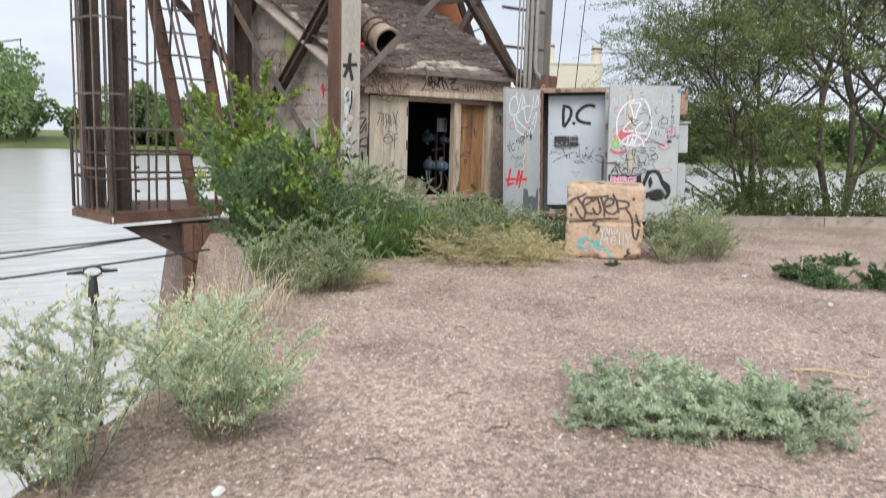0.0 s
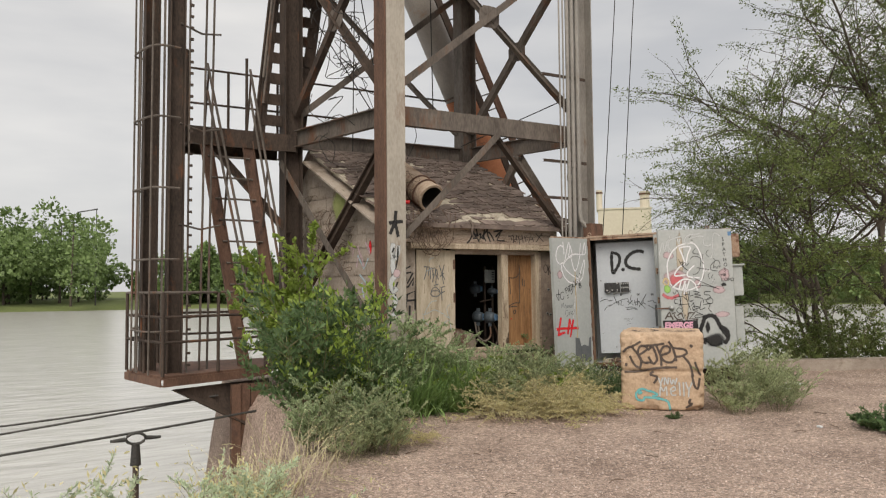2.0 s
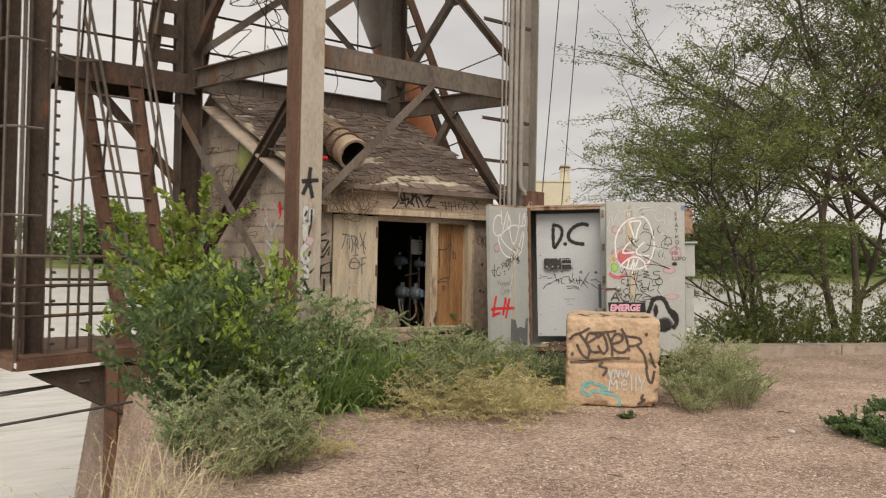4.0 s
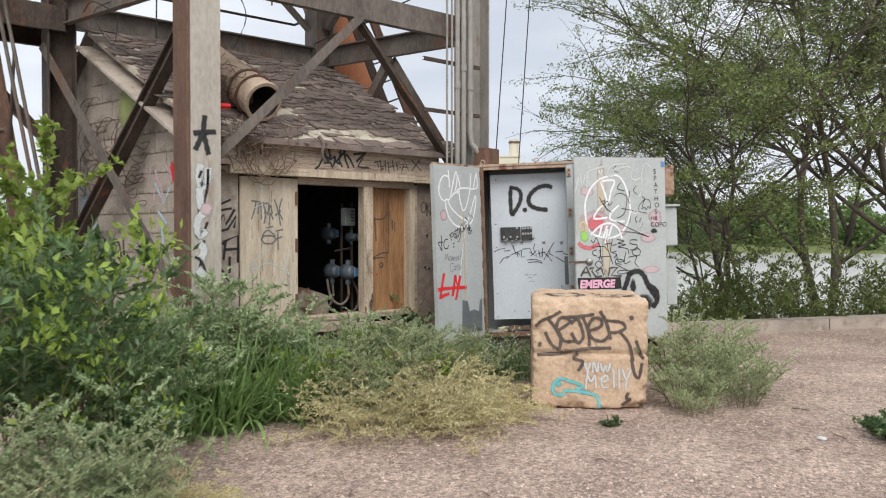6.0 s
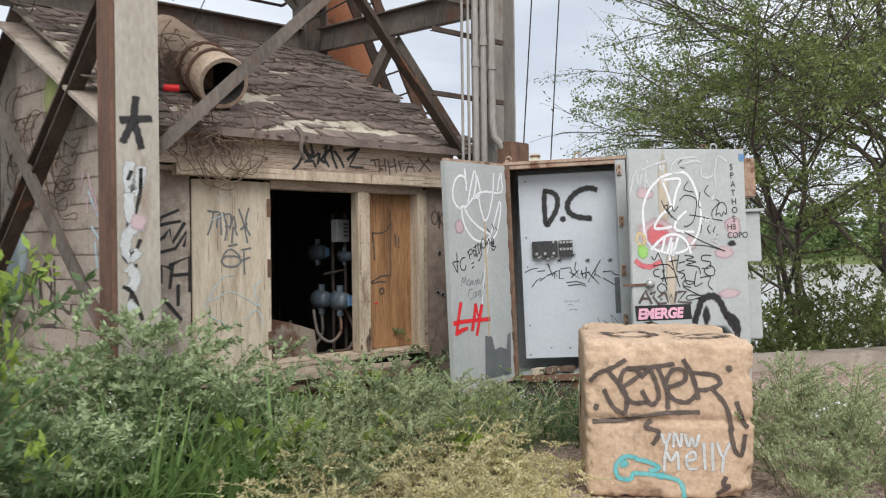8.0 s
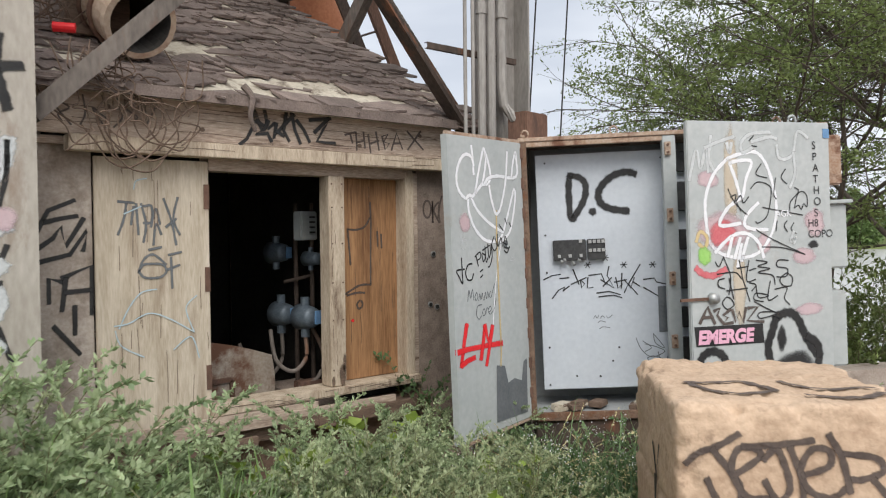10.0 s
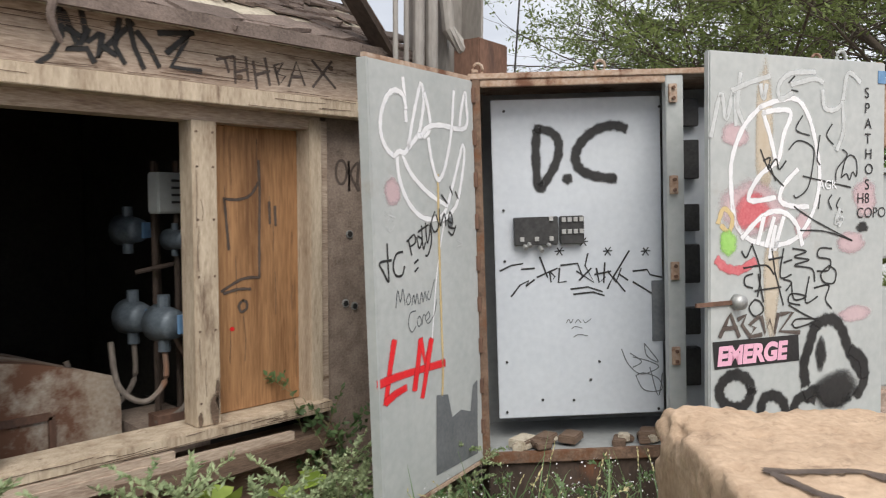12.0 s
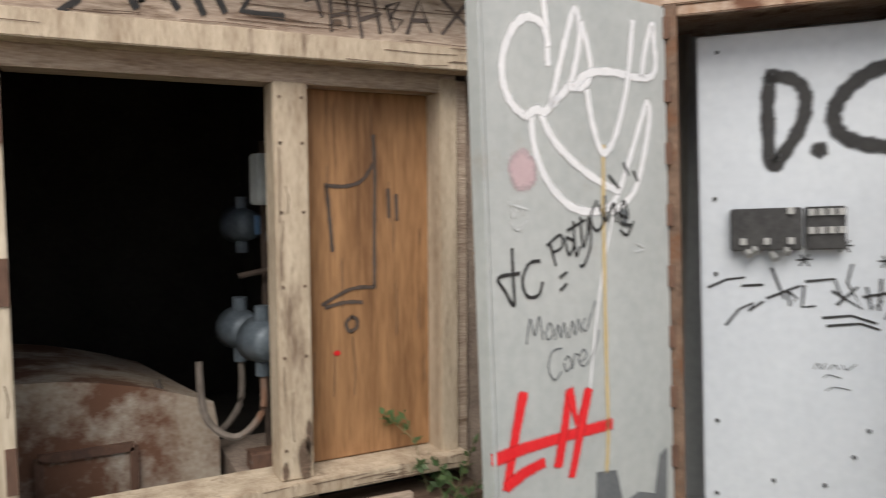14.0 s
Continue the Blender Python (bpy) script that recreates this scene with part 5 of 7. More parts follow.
paint(fascia, M_BROWNPAINT, SH(-0.19), [[(0.839, 2.162), (0.921, 2.186)], [(0.878, 2.172), (0.897, 2.114)], [(0.925, 2.186), (0.929, 2.07)], [(0.929, 2.12), (0.981, 2.134)], [(0.981, 2.191), (0.993, 2.088)], [(1.018, 2.178), (1.037, 2.058)], [(1.079, 2.2), (1.104, 2.08)], [(1.03, 2.118), (1.104, 2.145)], [(1.129, 2.171), (1.154, 2.087), (1.188, 2.131), (1.142, 2.137), (1.176, 2.192), (1.125, 2.17)], [(1.205, 2.087), (1.249, 2.205), (1.297, 2.101)], [(1.223, 2.134), (1.284, 2.138)], [(1.337, 2.224), (1.477, 2.107)], [(1.455, 2.234), (1.341, 2.097)]], 0.011, "row of thin faded letters", False)
paint(sheet, M_GREYP, SH(-0.125), [[(-0.539, 1.715), (-0.455, 1.709)], [(-0.496, 1.703), (-0.51, 1.622), (-0.542, 1.538)], [(-0.458, 1.69), (-0.473, 1.592)], [(-0.445, 1.704), (-0.435, 1.538)], [(-0.419, 1.705), (-0.395, 1.595), (-0.41, 1.497)], [(-0.406, 1.691), (-0.364, 1.692), (-0.366, 1.609), (-0.408, 1.601)], [(-0.369, 1.579), (-0.341, 1.679), (-0.32, 1.593)], [(-0.357, 1.482), (-0.342, 1.596), (-0.313, 1.537)], [(-0.384, 1.455), (-0.314, 1.47)], [(-0.299, 1.735), (-0.26, 1.624), (-0.232, 1.48)], [(-0.288, 1.579), (-0.23, 1.625)], [(-0.22, 1.743), (-0.246, 1.624), (-0.211, 1.537)], [(-0.438, 1.344), (-0.412, 1.376), (-0.364, 1.38), (-0.31, 1.373), (-0.289, 1.338), (-0.317, 1.308), (-0.365, 1.302), (-0.413, 1.31), (-0.438, 1.344)]], 0.0115, "dark grey tag on plywood", True)
paint(sheet, M_GREYP, SH(-0.125), [[(-0.438, 1.333), (-0.411, 1.403), (-0.358, 1.43), (-0.289, 1.372)], [(-0.277, 1.425), (-0.204, 1.44)], [(-0.292, 1.341), (-0.214, 1.369)], [(-0.263, 1.413), (-0.258, 1.241)]], 0.0115, "dark grey tag on plywood", True)
paint(sheet, M_BLUEP, SH(-0.125), [[(-0.545, 1.041), (-0.493, 1.148), (-0.427, 1.226), (-0.345, 1.24)], [(-0.57, 1.057), (-0.494, 1.066), (-0.389, 1.112), (-0.282, 1.076), (-0.14, 0.988)], [(-0.565, 1.032), (-0.534, 0.948), (-0.417, 0.877)], [(-0.257, 0.9), (-0.157, 0.964), (-0.113, 0.84)], [(-0.122, 1.193), (-0.184, 1.125), (-0.14, 0.988)], [(-0.457, 1.782), (-0.443, 1.826), (-0.388, 1.842)], [(-0.51, 1.649), (-0.419, 1.691)]], 0.0065, "faint turquoise scrawl", True, 0.0045)
paint(pier, M_BLACK, SH(-0.1), [[(-0.928, 1.543), (-0.868, 1.664), (-0.743, 1.719)], [(-0.888, 1.604), (-0.808, 1.625), (-0.731, 1.638)], [(-0.937, 1.459), (-0.85, 1.523), (-0.809, 1.584), (-0.79, 1.482), (-0.703, 1.626)], [(-0.938, 1.399), (-0.77, 1.441), (-0.687, 1.564), (-0.709, 1.457)], [(-0.808, 1.3), (-0.872, 1.321), (-0.873, 1.196)], [(-0.812, 1.32), (-0.669, 1.379), (-0.672, 1.127)], [(-0.792, 1.32), (-0.814, 1.154)], [(-0.801, 1.247), (-0.666, 1.255)], [(-0.753, 1.176), (-0.755, 1.029)], [(-0.855, 1.079), (-0.732, 0.925)]], 0.021, "black tag on the corner pier", False)
paint(fascia, M_BROWNPAINT, SH(-0.19), scribble(6, -0.85, 2.10, 0.5, 0.14, 6), 0.008, "faded thin tag", True)
side_pier = by_name["side_pier"][0]
paint(side_pier, M_BROWNPAINT, SH(-0.1), [ellipse(1.58, 1.70, 0.035, 0.06)] + scribble(9, 1.6, 1.62, 0.13, 0.18, 3), 0.012, "dark scrawl on the pier")
for x, z in ((1.63, 1.38), (1.76, 1.36), (1.66, 1.0), (1.6, 1.02)):
    hole = part("bolt_sleeve", tube([(x, -0.108, z), (x, -0.085, z)], 0.022, 10), M_METAL, side_pier)
    part("bolt_hole", tube([(x, -0.111, z), (x, -0.107, z)], 0.015, 10), M_BLACK, hole)
infill = by_name["infill_panel"][0]
paint(infill, M_BROWNPAINT, SH(-0.03), [[(1.137, 1.744), (1.142, 1.62), (1.137, 1.412), (1.134, 1.184)], [(1.136, 1.641), (1.09, 1.579), (1.024, 1.558), (0.95, 1.562)], [(0.954, 1.558), (0.963, 1.457), (0.973, 1.324)], [(1.134, 1.184), (1.04, 1.182), (0.931, 1.131)], [(1.084, 1.131), (1.017, 1.135), (0.942, 1.12)], [(1.043, 1.081), (1.021, 1.058), (1.033, 1.027), (1.06, 1.038), (1.063, 1.067), (1.043, 1.081)], [(1.193, 1.547), (1.196, 1.442)], [(1.225, 1.526), (1.228, 1.431)]], 0.012, "thin brown line drawing on the panel", True)
blob(infill, M_REDP, SH(-0.03), 0.985, 0.95, 0.014, 0.010, "red paint dab")
for i, z in enumerate((0.66, 0.95, 1.22, 1.44, 1.7, 1.82)):
    for x in (0.755, 0.83):
        part("nail_mark", tube([(x, -0.163, z + 0.03 * (i % 2)), (x, -0.158, z + 0.03 * (i % 2))], 0.006, 6), M_DARKWOOD, by_name["stud"][0])
# rust patches where hinges sat on the plywood edge
for z in (1.75, 1.28, 0.72):
    part("hinge_scar", box((0.03, 0.006, 0.14), (-0.055, -0.128, z)), M_RUSTRED, sheet)

# leg graffiti
LEGM = pose(-1.125, -0.47, 0)
paint(tower, M_BLACK, LEGM, [[(-0.011, 2.427), (-0.023, 2.289), (-0.003, 2.199), (0.021, 2.101)], [(-0.104, 2.271), (0.081, 2.299)], [(-0.027, 2.282), (-0.067, 2.194), (-0.095, 2.133)]], 0.04, "black star-like mark on the leg", True, 0.0022)
paint(tower, M_WHITEFADE, LEGM, [[(-0.052, 1.993), (-0.066, 1.918), (-0.047, 1.802), (0, 1.866), (0.019, 1.967)], [(-0.061, 1.79), (-0.055, 1.655), (-0.01, 1.596)], [(0.008, 1.589), (-0.064, 1.545), (-0.086, 1.457), (-0.055, 1.383), (-0.012, 1.419)], [(-0.066, 1.314), (-0.025, 1.257), (-0.054, 1.177)], [(-0.076, 1.076), (-0.027, 1.029)]], 0.06, "pale blue-white lettering down the leg", True, 0.003)
paint(tower, M_BLACK, LEGM, [[(-0.07, 1.874), (-0.085, 1.786)], [(-0.083, 1.698), (-0.07, 1.588), (-0.103, 1.439), (-0.073, 1.358), (-0.012, 1.401)], [(0.015, 1.96), (0.01, 1.811), (-0.027, 1.659)], [(0.006, 1.497), (-0.023, 1.419)], [(-0.024, 1.338), (-0.043, 1.184), (-0.091, 1.003), (-0.105, 0.946)], [(-0.103, 1.194), (-0.044, 1.148), (0.015, 0.975)], [(-0.045, 1.945), (-0.067, 1.889)]], 0.02, "black outline lettering down the leg", True, 0.0026)
blob(tower, M_PINKP, LEGM, -0.006, 1.615, 0.05, 0.05, "pink splotch", 2, 0.007)

# gable graffiti
g0, g1 = skew(-0.95, 0.1), skew(-0.95, BACK_V)
GANG = math.degrees(math.atan2(g0.y - g1.y, g0.x - g1.x))
GM = pose(g1.x, g1.y, 0, 0, 0, GANG) @ pose(0, -0.012, 0)
paint(gable, M_PINKP, GM, scribble(14, 1.55, 1.75, 0.45, 0.3, 4), 0.028, "faded pink tag", False)
paint(gable, M_BLUEP, GM, [[(1.7, 1.9), (1.85, 1.7), (1.95, 1.85)], [(1.75, 1.62), (1.9, 1.5)], [(1.8, 1.5), (1.84, 1.3)]], 0.03, "turquoise tag", False)
blob(gable, M_REDP, GM, 2.0, 2.0, 0.03, 0.11, "red paint patch", 4)
blob(gable, M_BLUEP, GM, 0.35, 1.45, 0.22, 0.34, "pale blue sprayed patch", 5)
paint(gable, M_GREYP, GM, scribble(15, 0.2, 1.72, 0.5, 0.22, 5), 0.02, "dark grey tag", False)
paint(gable, M_BROWNPAINT, GM, [ellipse(0.75, 1.1, 0.08, 0.2), ellipse(0.95, 1.15, 0.1, 0.18), [(1.1, 1.35), (1.12, 0.8)], [(0.6, 1.4), (0.7, 1.35), (1.3, 0.95), (1.4, 1.0)], [(0.8, 0.8), (1.1, 0.82)]], 0.028, "large brown-black tag low on the wall")
blob(gable, M_RUSTRED, GM, 0.2, 1.05, 0.08, 0.14, "dull red patch", 7)


# ---- roof shingles, pipe and vines ----
def shingle_mesh(seed, w, d, t):
    rs = random.Random(seed)
    bm = bmesh.new()
    low = [(-w / 2, 0), (w / 2, 0), (w / 2 + rs.uniform(-0.01, 0.01), d), (-w / 2 + rs.uniform(-0.01, 0.01), d)]
    ring = [low[0]] + [(-w / 2 + w * (i + rs.uniform(0.7, 1.3)) / 8, rs.uniform(-0.045, 0.05)) for i in range(7)] + low[1:]
    a = [bm.verts.new((x, y, 0)) for x, y in ring]
    b = [bm.verts.new((x, y, t + (0.014 * rs.random() if y <= 0 else 0))) for x, y in ring]
    bm.faces.new(a[::-1])
    bm.faces.new(b)
    k = len(ring)
    for i in range(k):
        bm.faces.new((a[i], a[(i + 1) % k], b[(i + 1) % k], b[i]))
    return mesh_of("shingle", bm, M_SHINGLE)


def roof_pose(u, k, lift=0.0, turn=0.0):
    """On the front slope: u along the eave, k from 0 at the eave to 1 at the ridge."""
    a, b = skew(u, -0.28, EAVE_Z), skew(u, RIDGE_V, RIDGE_Z)
    y = (b - a).normalized()
    n = Vector((1, 0, 0)).cross(y).normalized()
    x = y.cross(n)
    return Matrix.Translation(a.lerp(b, k) + n * lift) @ Matrix((x, y, n)).transposed().to_4x4() @ pose(0, 0, 0, 0, 0, turn)


kinds = [shingle_mesh(50 + i, 0.28 + 0.09 * (i % 3), 0.17, 0.007 + 0.005 * (i % 2)) for i in range(8)]
rng = random.Random(8)
for row in range(25):
    k = row / 25
    for col in range(11):
        u = -0.90 + col * 0.28 + (0.13 if row % 2 else 0) + rng.uniform(-0.03, 0.03)
        if u > 1.93:
            continue
        # two long strips where the courses have blown off
        low_strip = 1 <= row <= 4 and -0.15 + 0.13 * row < u < 1.40 - 0.10 * abs(row - 2)
        high_strip = row in (6, 7, 8) and -0.22 < u < 0.45
        if (low_strip or high_strip) and rng.random() < 0.86 or rng.random() < 0.03:
            continue
        ob = new("shingle", kinds[rng.randrange(8)])
        ob.parent = roof
        ob.matrix_basis = roof_pose(u, k, 0.004 + 0.004 * rng.random(), rng.uniform(-4, 4)) @ pose(0, rng.uniform(-0.03, 0.03), 0, -rng.uniform(1.0, 9.0), rng.uniform(-4, 4))
part("drip_edge", bar(r_outline(0.025, 0.06), skew(-1.0, -0.25, 2.285) + Vector((0, -0.05, 0)), skew(1.9, -0.25, 2.285) + Vector((0, -0.05, 0))), M_SHINGLE, roof)

pipe = thing("exhaust_pipe", "large corrugated rusty tan exhaust pipe lying on the roof", "pipe")
PA, PB = Vector((-0.39, -0.10, 2.68)), Vector((-0.50, 0.95, 3.25))
bm = bmesh.new()
axis_m, plen = frame_to(PA, PB)
rings = []
for i in range(46):
    z = plen * i / 45
    r = 0.185 + (0.010 if i % 2 else 0.0) + (0.012 if i < 2 else 0)
    rings.append([bm.verts.new(axis_m @ Vector((r * math.cos(j * 0.2618), r * math.sin(j * 0.2618), z))) for j in range(24)])
for a, b in zip(rings, rings[1:]):
    for j in range(24):
        bm.faces.new((a[j], a[(j + 1) % 24], b[(j + 1) % 24], b[j]))
inner = [bm.verts.new(axis_m @ Vector((0.165 * math.cos(j * 0.2618), 0.165 * math.sin(j * 0.2618), 0.0))) for j in range(24)]
deep = [bm.verts.new(axis_m @ Vector((0.16 * math.cos(j * 0.2618), 0.16 * math.sin(j * 0.2618), plen * 0.8))) for j in range(24)]
for j in range(24):
    bm.faces.new((rings[0][(j + 1) % 24], rings[0][j], inner[j], inner[(j + 1) % 24]))
    bm.faces.new((inner[(j + 1) % 24], inner[j], deep[j], deep[(j + 1) % 24]))
bm.faces.new(deep)
inner_faces = [f for f in bm.faces if all(v in set(inner) | set(deep) for v in f.verts)]
for f in inner_faces:
    f.material_index = 1
M_PIPE = mat("tan_rusty_corrugated_pipe", (0.34, 0.24, 0.17), (0.52, 0.42, 0.33), 0.8, 0.1, 4, 40, 0.3, stain=(0.22, 0.11, 0.065), stain_scale=3, stain_cut=0.55)
# second slot: bore coloured near-black to give the shade in the open end
part("barrel", bm, M_PIPE, pipe).data.materials.append(M_DARKIN)
part("saddle", box((0.34, 0.16, 0.3), (-0.5, 0.35, 2.82)), M_DARKWOOD, pipe)
for k, r0 in ((0.16, 0.205), (0.30, 0.202)):
    pts = [axis_m @ Vector((r0 * math.cos(j * 0.2618), r0 * math.sin(j * 0.2618), plen * k)) for j in range(25)]
    part("band", tube(pts, 0.014, 6), M_RUSTRED, pipe)
can = part("red_can", tube([(-0.80, 0.02, 2.62), (-0.70, -0.02, 2.62)], 0.026, 12), M_REDP)
tagged(can, "crushed red can lying on the roof", "can")

vines = thing("dead_vines", "thin dead brown vines hanging over the gable and eave", "vine")
rng = random.Random(12)
for i in range(26):
    s = rng.uniform(0.25, 1.4)
    z = rng.uniform(2.0, 2.9)
    pts = []
    for j in range(10):
        a = j * 0.9 + rng.uniform(-0.3, 0.3)
        s += rng.uniform(-0.02, 0.06)
        pts.append(GM @ Vector((s + 0.16 * math.cos(a), -0.03 - 0.02 * rng.random(), z - 0.045 * j + 0.11 * math.sin(a))))
    part("tendril", tube(curve_points(pts, 4), 0.0045, 4), M_DARKWOOD, vines)
for i in range(16):
    u = rng.uniform(-0.9, -0.15)
    pts = [(u, -0.3 - 0.05 * rng.random(), 2.42 + 0.1 * rng.random())]
    x, z = u, 2.36
    for j in range(6):
        x, z = x + rng.uniform(-0.12, 0.14), z - rng.uniform(-0.02, 0.11)
        pts.append((x, -0.30 - 0.06 * rng.random(), z))
    part("tendril", tube(curve_points(pts, 4), 0.004, 4), M_DARKWOOD, vines)
for i in range(14):
    a = rng.uniform(0, 6.28)
    pts = [(-0.75 + 0.1 * math.cos(a), 0.1 + 0.2 * rng.random(), 2.70)]
    for j in range(5):
        p = pts[-1]
        pts.append((p[0] + rng.uniform(-0.1, 0.12), p[1] + rng.uniform(-0.1, 0.06), p[2] + rng.uniform(-0.04, 0.16)))
    part("tendril", tube(curve_points(pts, 4), 0.004, 4), M_DARKWOOD, vines)
for i in range(11):
    cx, cz, r = rng.uniform(-0.62, -0.36), rng.uniform(2.06, 2.2), rng.uniform(0.09, 0.17)
    a0 = rng.uniform(0, 6.28)
    pts = [(cx + r * rng.uniform(0.75, 1.2) * math.cos(a0 + j * 0.55) + 0.012 * j, -0.265 - 0.03 * rng.random(), cz + 1.15 * r * rng.uniform(0.8, 1.2) * math.sin(a0 + j * 0.55)) for j in range(9)]
    part("tendril", tube(curve_points(pts, 4), 0.0045, 4), M_DARKWOOD, vines)
part("torn_felt", tube(curve_points([(0.10, -0.30, 2.37), (0.14, -0.33, 2.30), (0.13, -0.32, 2.2), (0.17, -0.30, 2.12)], 5), 0.022, 7, 0.5), M_SHINGLE, roof, "torn strip of roofing felt hanging over the eave")
moss = blob(by_name["rake_board"][0], mat("green_moss", (0.16, 0.20, 0.06), (0.28, 0.30, 0.12), 0.95), GM @ pose(0, -0.14, 0), 1.45, 2.62, 0.16, 0.24, "green moss patch", 8)


# ---- splits, knots and rot in the boards ----
def splits(board, seed, x0, x1, z0, z1, y, n, longest, upright=False):
    rs = random.Random(seed)
    strokes = []
    for _ in range(n):
        x, z, k = rs.uniform(x0, x1), rs.uniform(z0, z1), longest * rs.uniform(0.25, 1.0)
        if upright:
            k = min(k, z1 - z)
            strokes.append([(x, z), (x + rs.uniform(-0.006, 0.006), z + k * 0.5), (x + rs.uniform(-0.006, 0.006), z + k)])
        else:
            k = min(k, x1 - x)
            strokes.append([(x, z), (x + k * 0.5, z + rs.uniform(-0.004, 0.004)), (x + k, z + rs.uniform(-0.006, 0.006))])
    paint(board, M_DARKWOOD, SH(y), strokes, 0.0026, "dark splits along the grain", False)


splits(fascia, 201, -0.95, 1.72, 2.06, 2.28, -0.19, 34, 0.5)
splits(by_name["ledge"][0], 202, -0.78, 1.68, 1.972, 2.04, -0.24, 10, 0.5)
splits(by_name["sill"][0], 203, -0.05, 1.44, 0.505, 0.548, -0.19, 22, 0.28)
splits(by_name["stud"][0], 204, 0.74, 0.845, 0.58, 1.85, -0.16, 6, 0.25, True)
splits(sheet, 205, -0.65, -0.05, 0.44, 1.9, -0.125, 22, 0.3, True)
splits(infill, 206, 0.86, 1.35, 0.57, 1.85, -0.03, 16, 0.24, True)
for i, (x, z, a, b) in enumerate(((0.82, 0.62, 0.024, 0.07), (0.835, 0.70, 0.012, 0.06), (0.75, 0.59, 0.012, 0.03))):
    blob(by_name["stud"][0], M_DARKWOOD, SH(-0.16), x, z, a, b, "dark rot at the stud's foot", 60 + i)
for i, (x, z) in enumerate(((-0.6, 2.2), (-0.1, 2.12), (0.4, 2.24), (0.95, 2.1), (1.45, 2.2))):
    blob(fascia, M_DARKWOOD, SH(-0.19), x, z, 0.016, 0.012, "dark knot", 70 + i)

# ---- inside the shed ----
hood = thing("machine_housing", "rusty rounded machine housing with flaking white paint", "machine", at=(0, 0, 0.28))
bm = bmesh.new()
prof = [(-0.75, 0.0), (0.64, 0.0), (0.64, 0.30)] + [(0.62 - 1.37 * i / 10, 0.34 + 0.24 * math.sin(math.pi * (0.12 + 0.75 * i / 10))) for i in range(11)] + [(-0.75, 0.3)]
fr = [bm.verts.new((x, 0.42, z)) for x, z in prof]
bk = [bm.verts.new((x - 0.2, 1.35, z)) for x, z in prof]
bm.faces.new(fr)
bm.faces.new(bk[::-1])
for i in range(len(prof)):
    j = (i + 1) % len(prof)
    bm.faces.new((fr[j], fr[i], bk[i], bk[j]))
M_HOOD = mat("flaking_white_over_rust", (0.27, 0.20, 0.145), (0.50, 0.45, 0.385), 0.85, 0, 3, 50, 0.4, stain=(0.16, 0.08, 0.05), stain_scale=2.6, stain_cut=0.47)
part("shell", bm, M_HOOD, hood)
for a, b in (((0.0, 0.05), (0.0, 0.3)), ((0.0, 0.3), (0.32, 0.3)), ((0.32, 0.3), (0.32, 0.05))):
    part("door_frame", bar(r_outline(0.03, 0.03), (a[0], 0.405, a[1]), (b[0], 0.405, b[1])), M_RUSTRED, hood)
part("hatch", box((0.29, 0.012, 0.25), (0.16, 0.412, 0.165)), M_HOOD, hood, "square white access hatch")
M_SWITCH = mat("blue_grey_switch_paint", (0.07, 0.09, 0.11), (0.15, 0.18, 0.21), 0.5, 0.2, 9, 60, 0.1)
M_SWBLUE = mat("blue_switch_label", (0.10, 0.22, 0.40), (0.18, 0.32, 0.52), 0.5)


def rotary_switch(x, y, z, s, turn):
    sw = thing("rotary_switch", "round blue-grey industrial switch with conduit hubs", "switch", "switches inside the shed", (x, y, z))
    sw.matrix_basis = pose(x, y, z, 0, 0, turn)
    bm = bmesh.new()
    add_tube(bm, [(0, 0.05, 0), (0, -0.02, 0), (0, -0.06, 0), (0, -0.09, 0)], 0.09 * s, 18, 0.72)
    part("case", bm, M_SWITCH, sw, "", True)
    part("cap", box((0.05 * s, 0.03, 0.09 * s), (0.03, -0.09, 0)), M_SWBLUE, sw, "blue cover")
    for dz in (0.1, -0.1):
        part("hub", tube([(0, 0, dz * 0.7 * s), (0, 0, dz * 1.35 * s)], 0.03 * s, 10), M_SWITCH, sw)
    return sw


rotary_switch(0.78, 0.24, 0.97, 1.0, 12)
rotary_switch(0.76, 0.54, 0.97, 1.0, 12)
rotary_switch(0.81, 0.70, 1.40, 0.9, 20)
rotary_switch(0.90, 0.36, 1.36, 0.6, 10)
jb = thing("junction_box", "pale grey louvred junction box on a conduit frame", "electrical box", at=(0.86, 0.36, 1.59))
part("box_body", box((0.16, 0.08, 0.2), (0, 0, 0), 15, 0.008), M_CAB, jb)
for i in range(4):
    part("vent_slot", box((0.05, 0.006, 0.012), (0.03, -0.045, 0.06 - i * 0.035), 15), M_DEVICE, jb)
rack = thing("conduit_rack", "bent conduits and hoses feeding the switches", "conduit")
for x, y in ((0.92, 0.38), (0.86, 0.5), (0.95, 0.66)):
    part("conduit", tube([(x, y, 0.28), (x, y, 1.75)], 0.016, 8), M_RUST, rack)
for pts in ([(0.78, 0.24, 0.84), (0.76, 0.2, 0.7), (0.66, 0.2, 0.62), (0.56, 0.24, 0.7), (0.55, 0.3, 0.9)], [(0.76, 0.54, 0.84), (0.74, 0.5, 0.66), (0.62, 0.46, 0.56), (0.48, 0.46, 0.62), (0.42, 0.5, 0.8)], [(0.84, 0.26, 0.9), (0.92, 0.24, 0.7), (0.86, 0.22, 0.55), (0.72, 0.22, 0.5)]):
    part("hose", tube(curve_points(pts, 6), 0.014, 8), M_STEEL, rack)
part("cross_arm", tube([(0.74, 0.46, 1.2), (0.95, 0.42, 1.24)], 0.012, 8), M_RUST, rack)
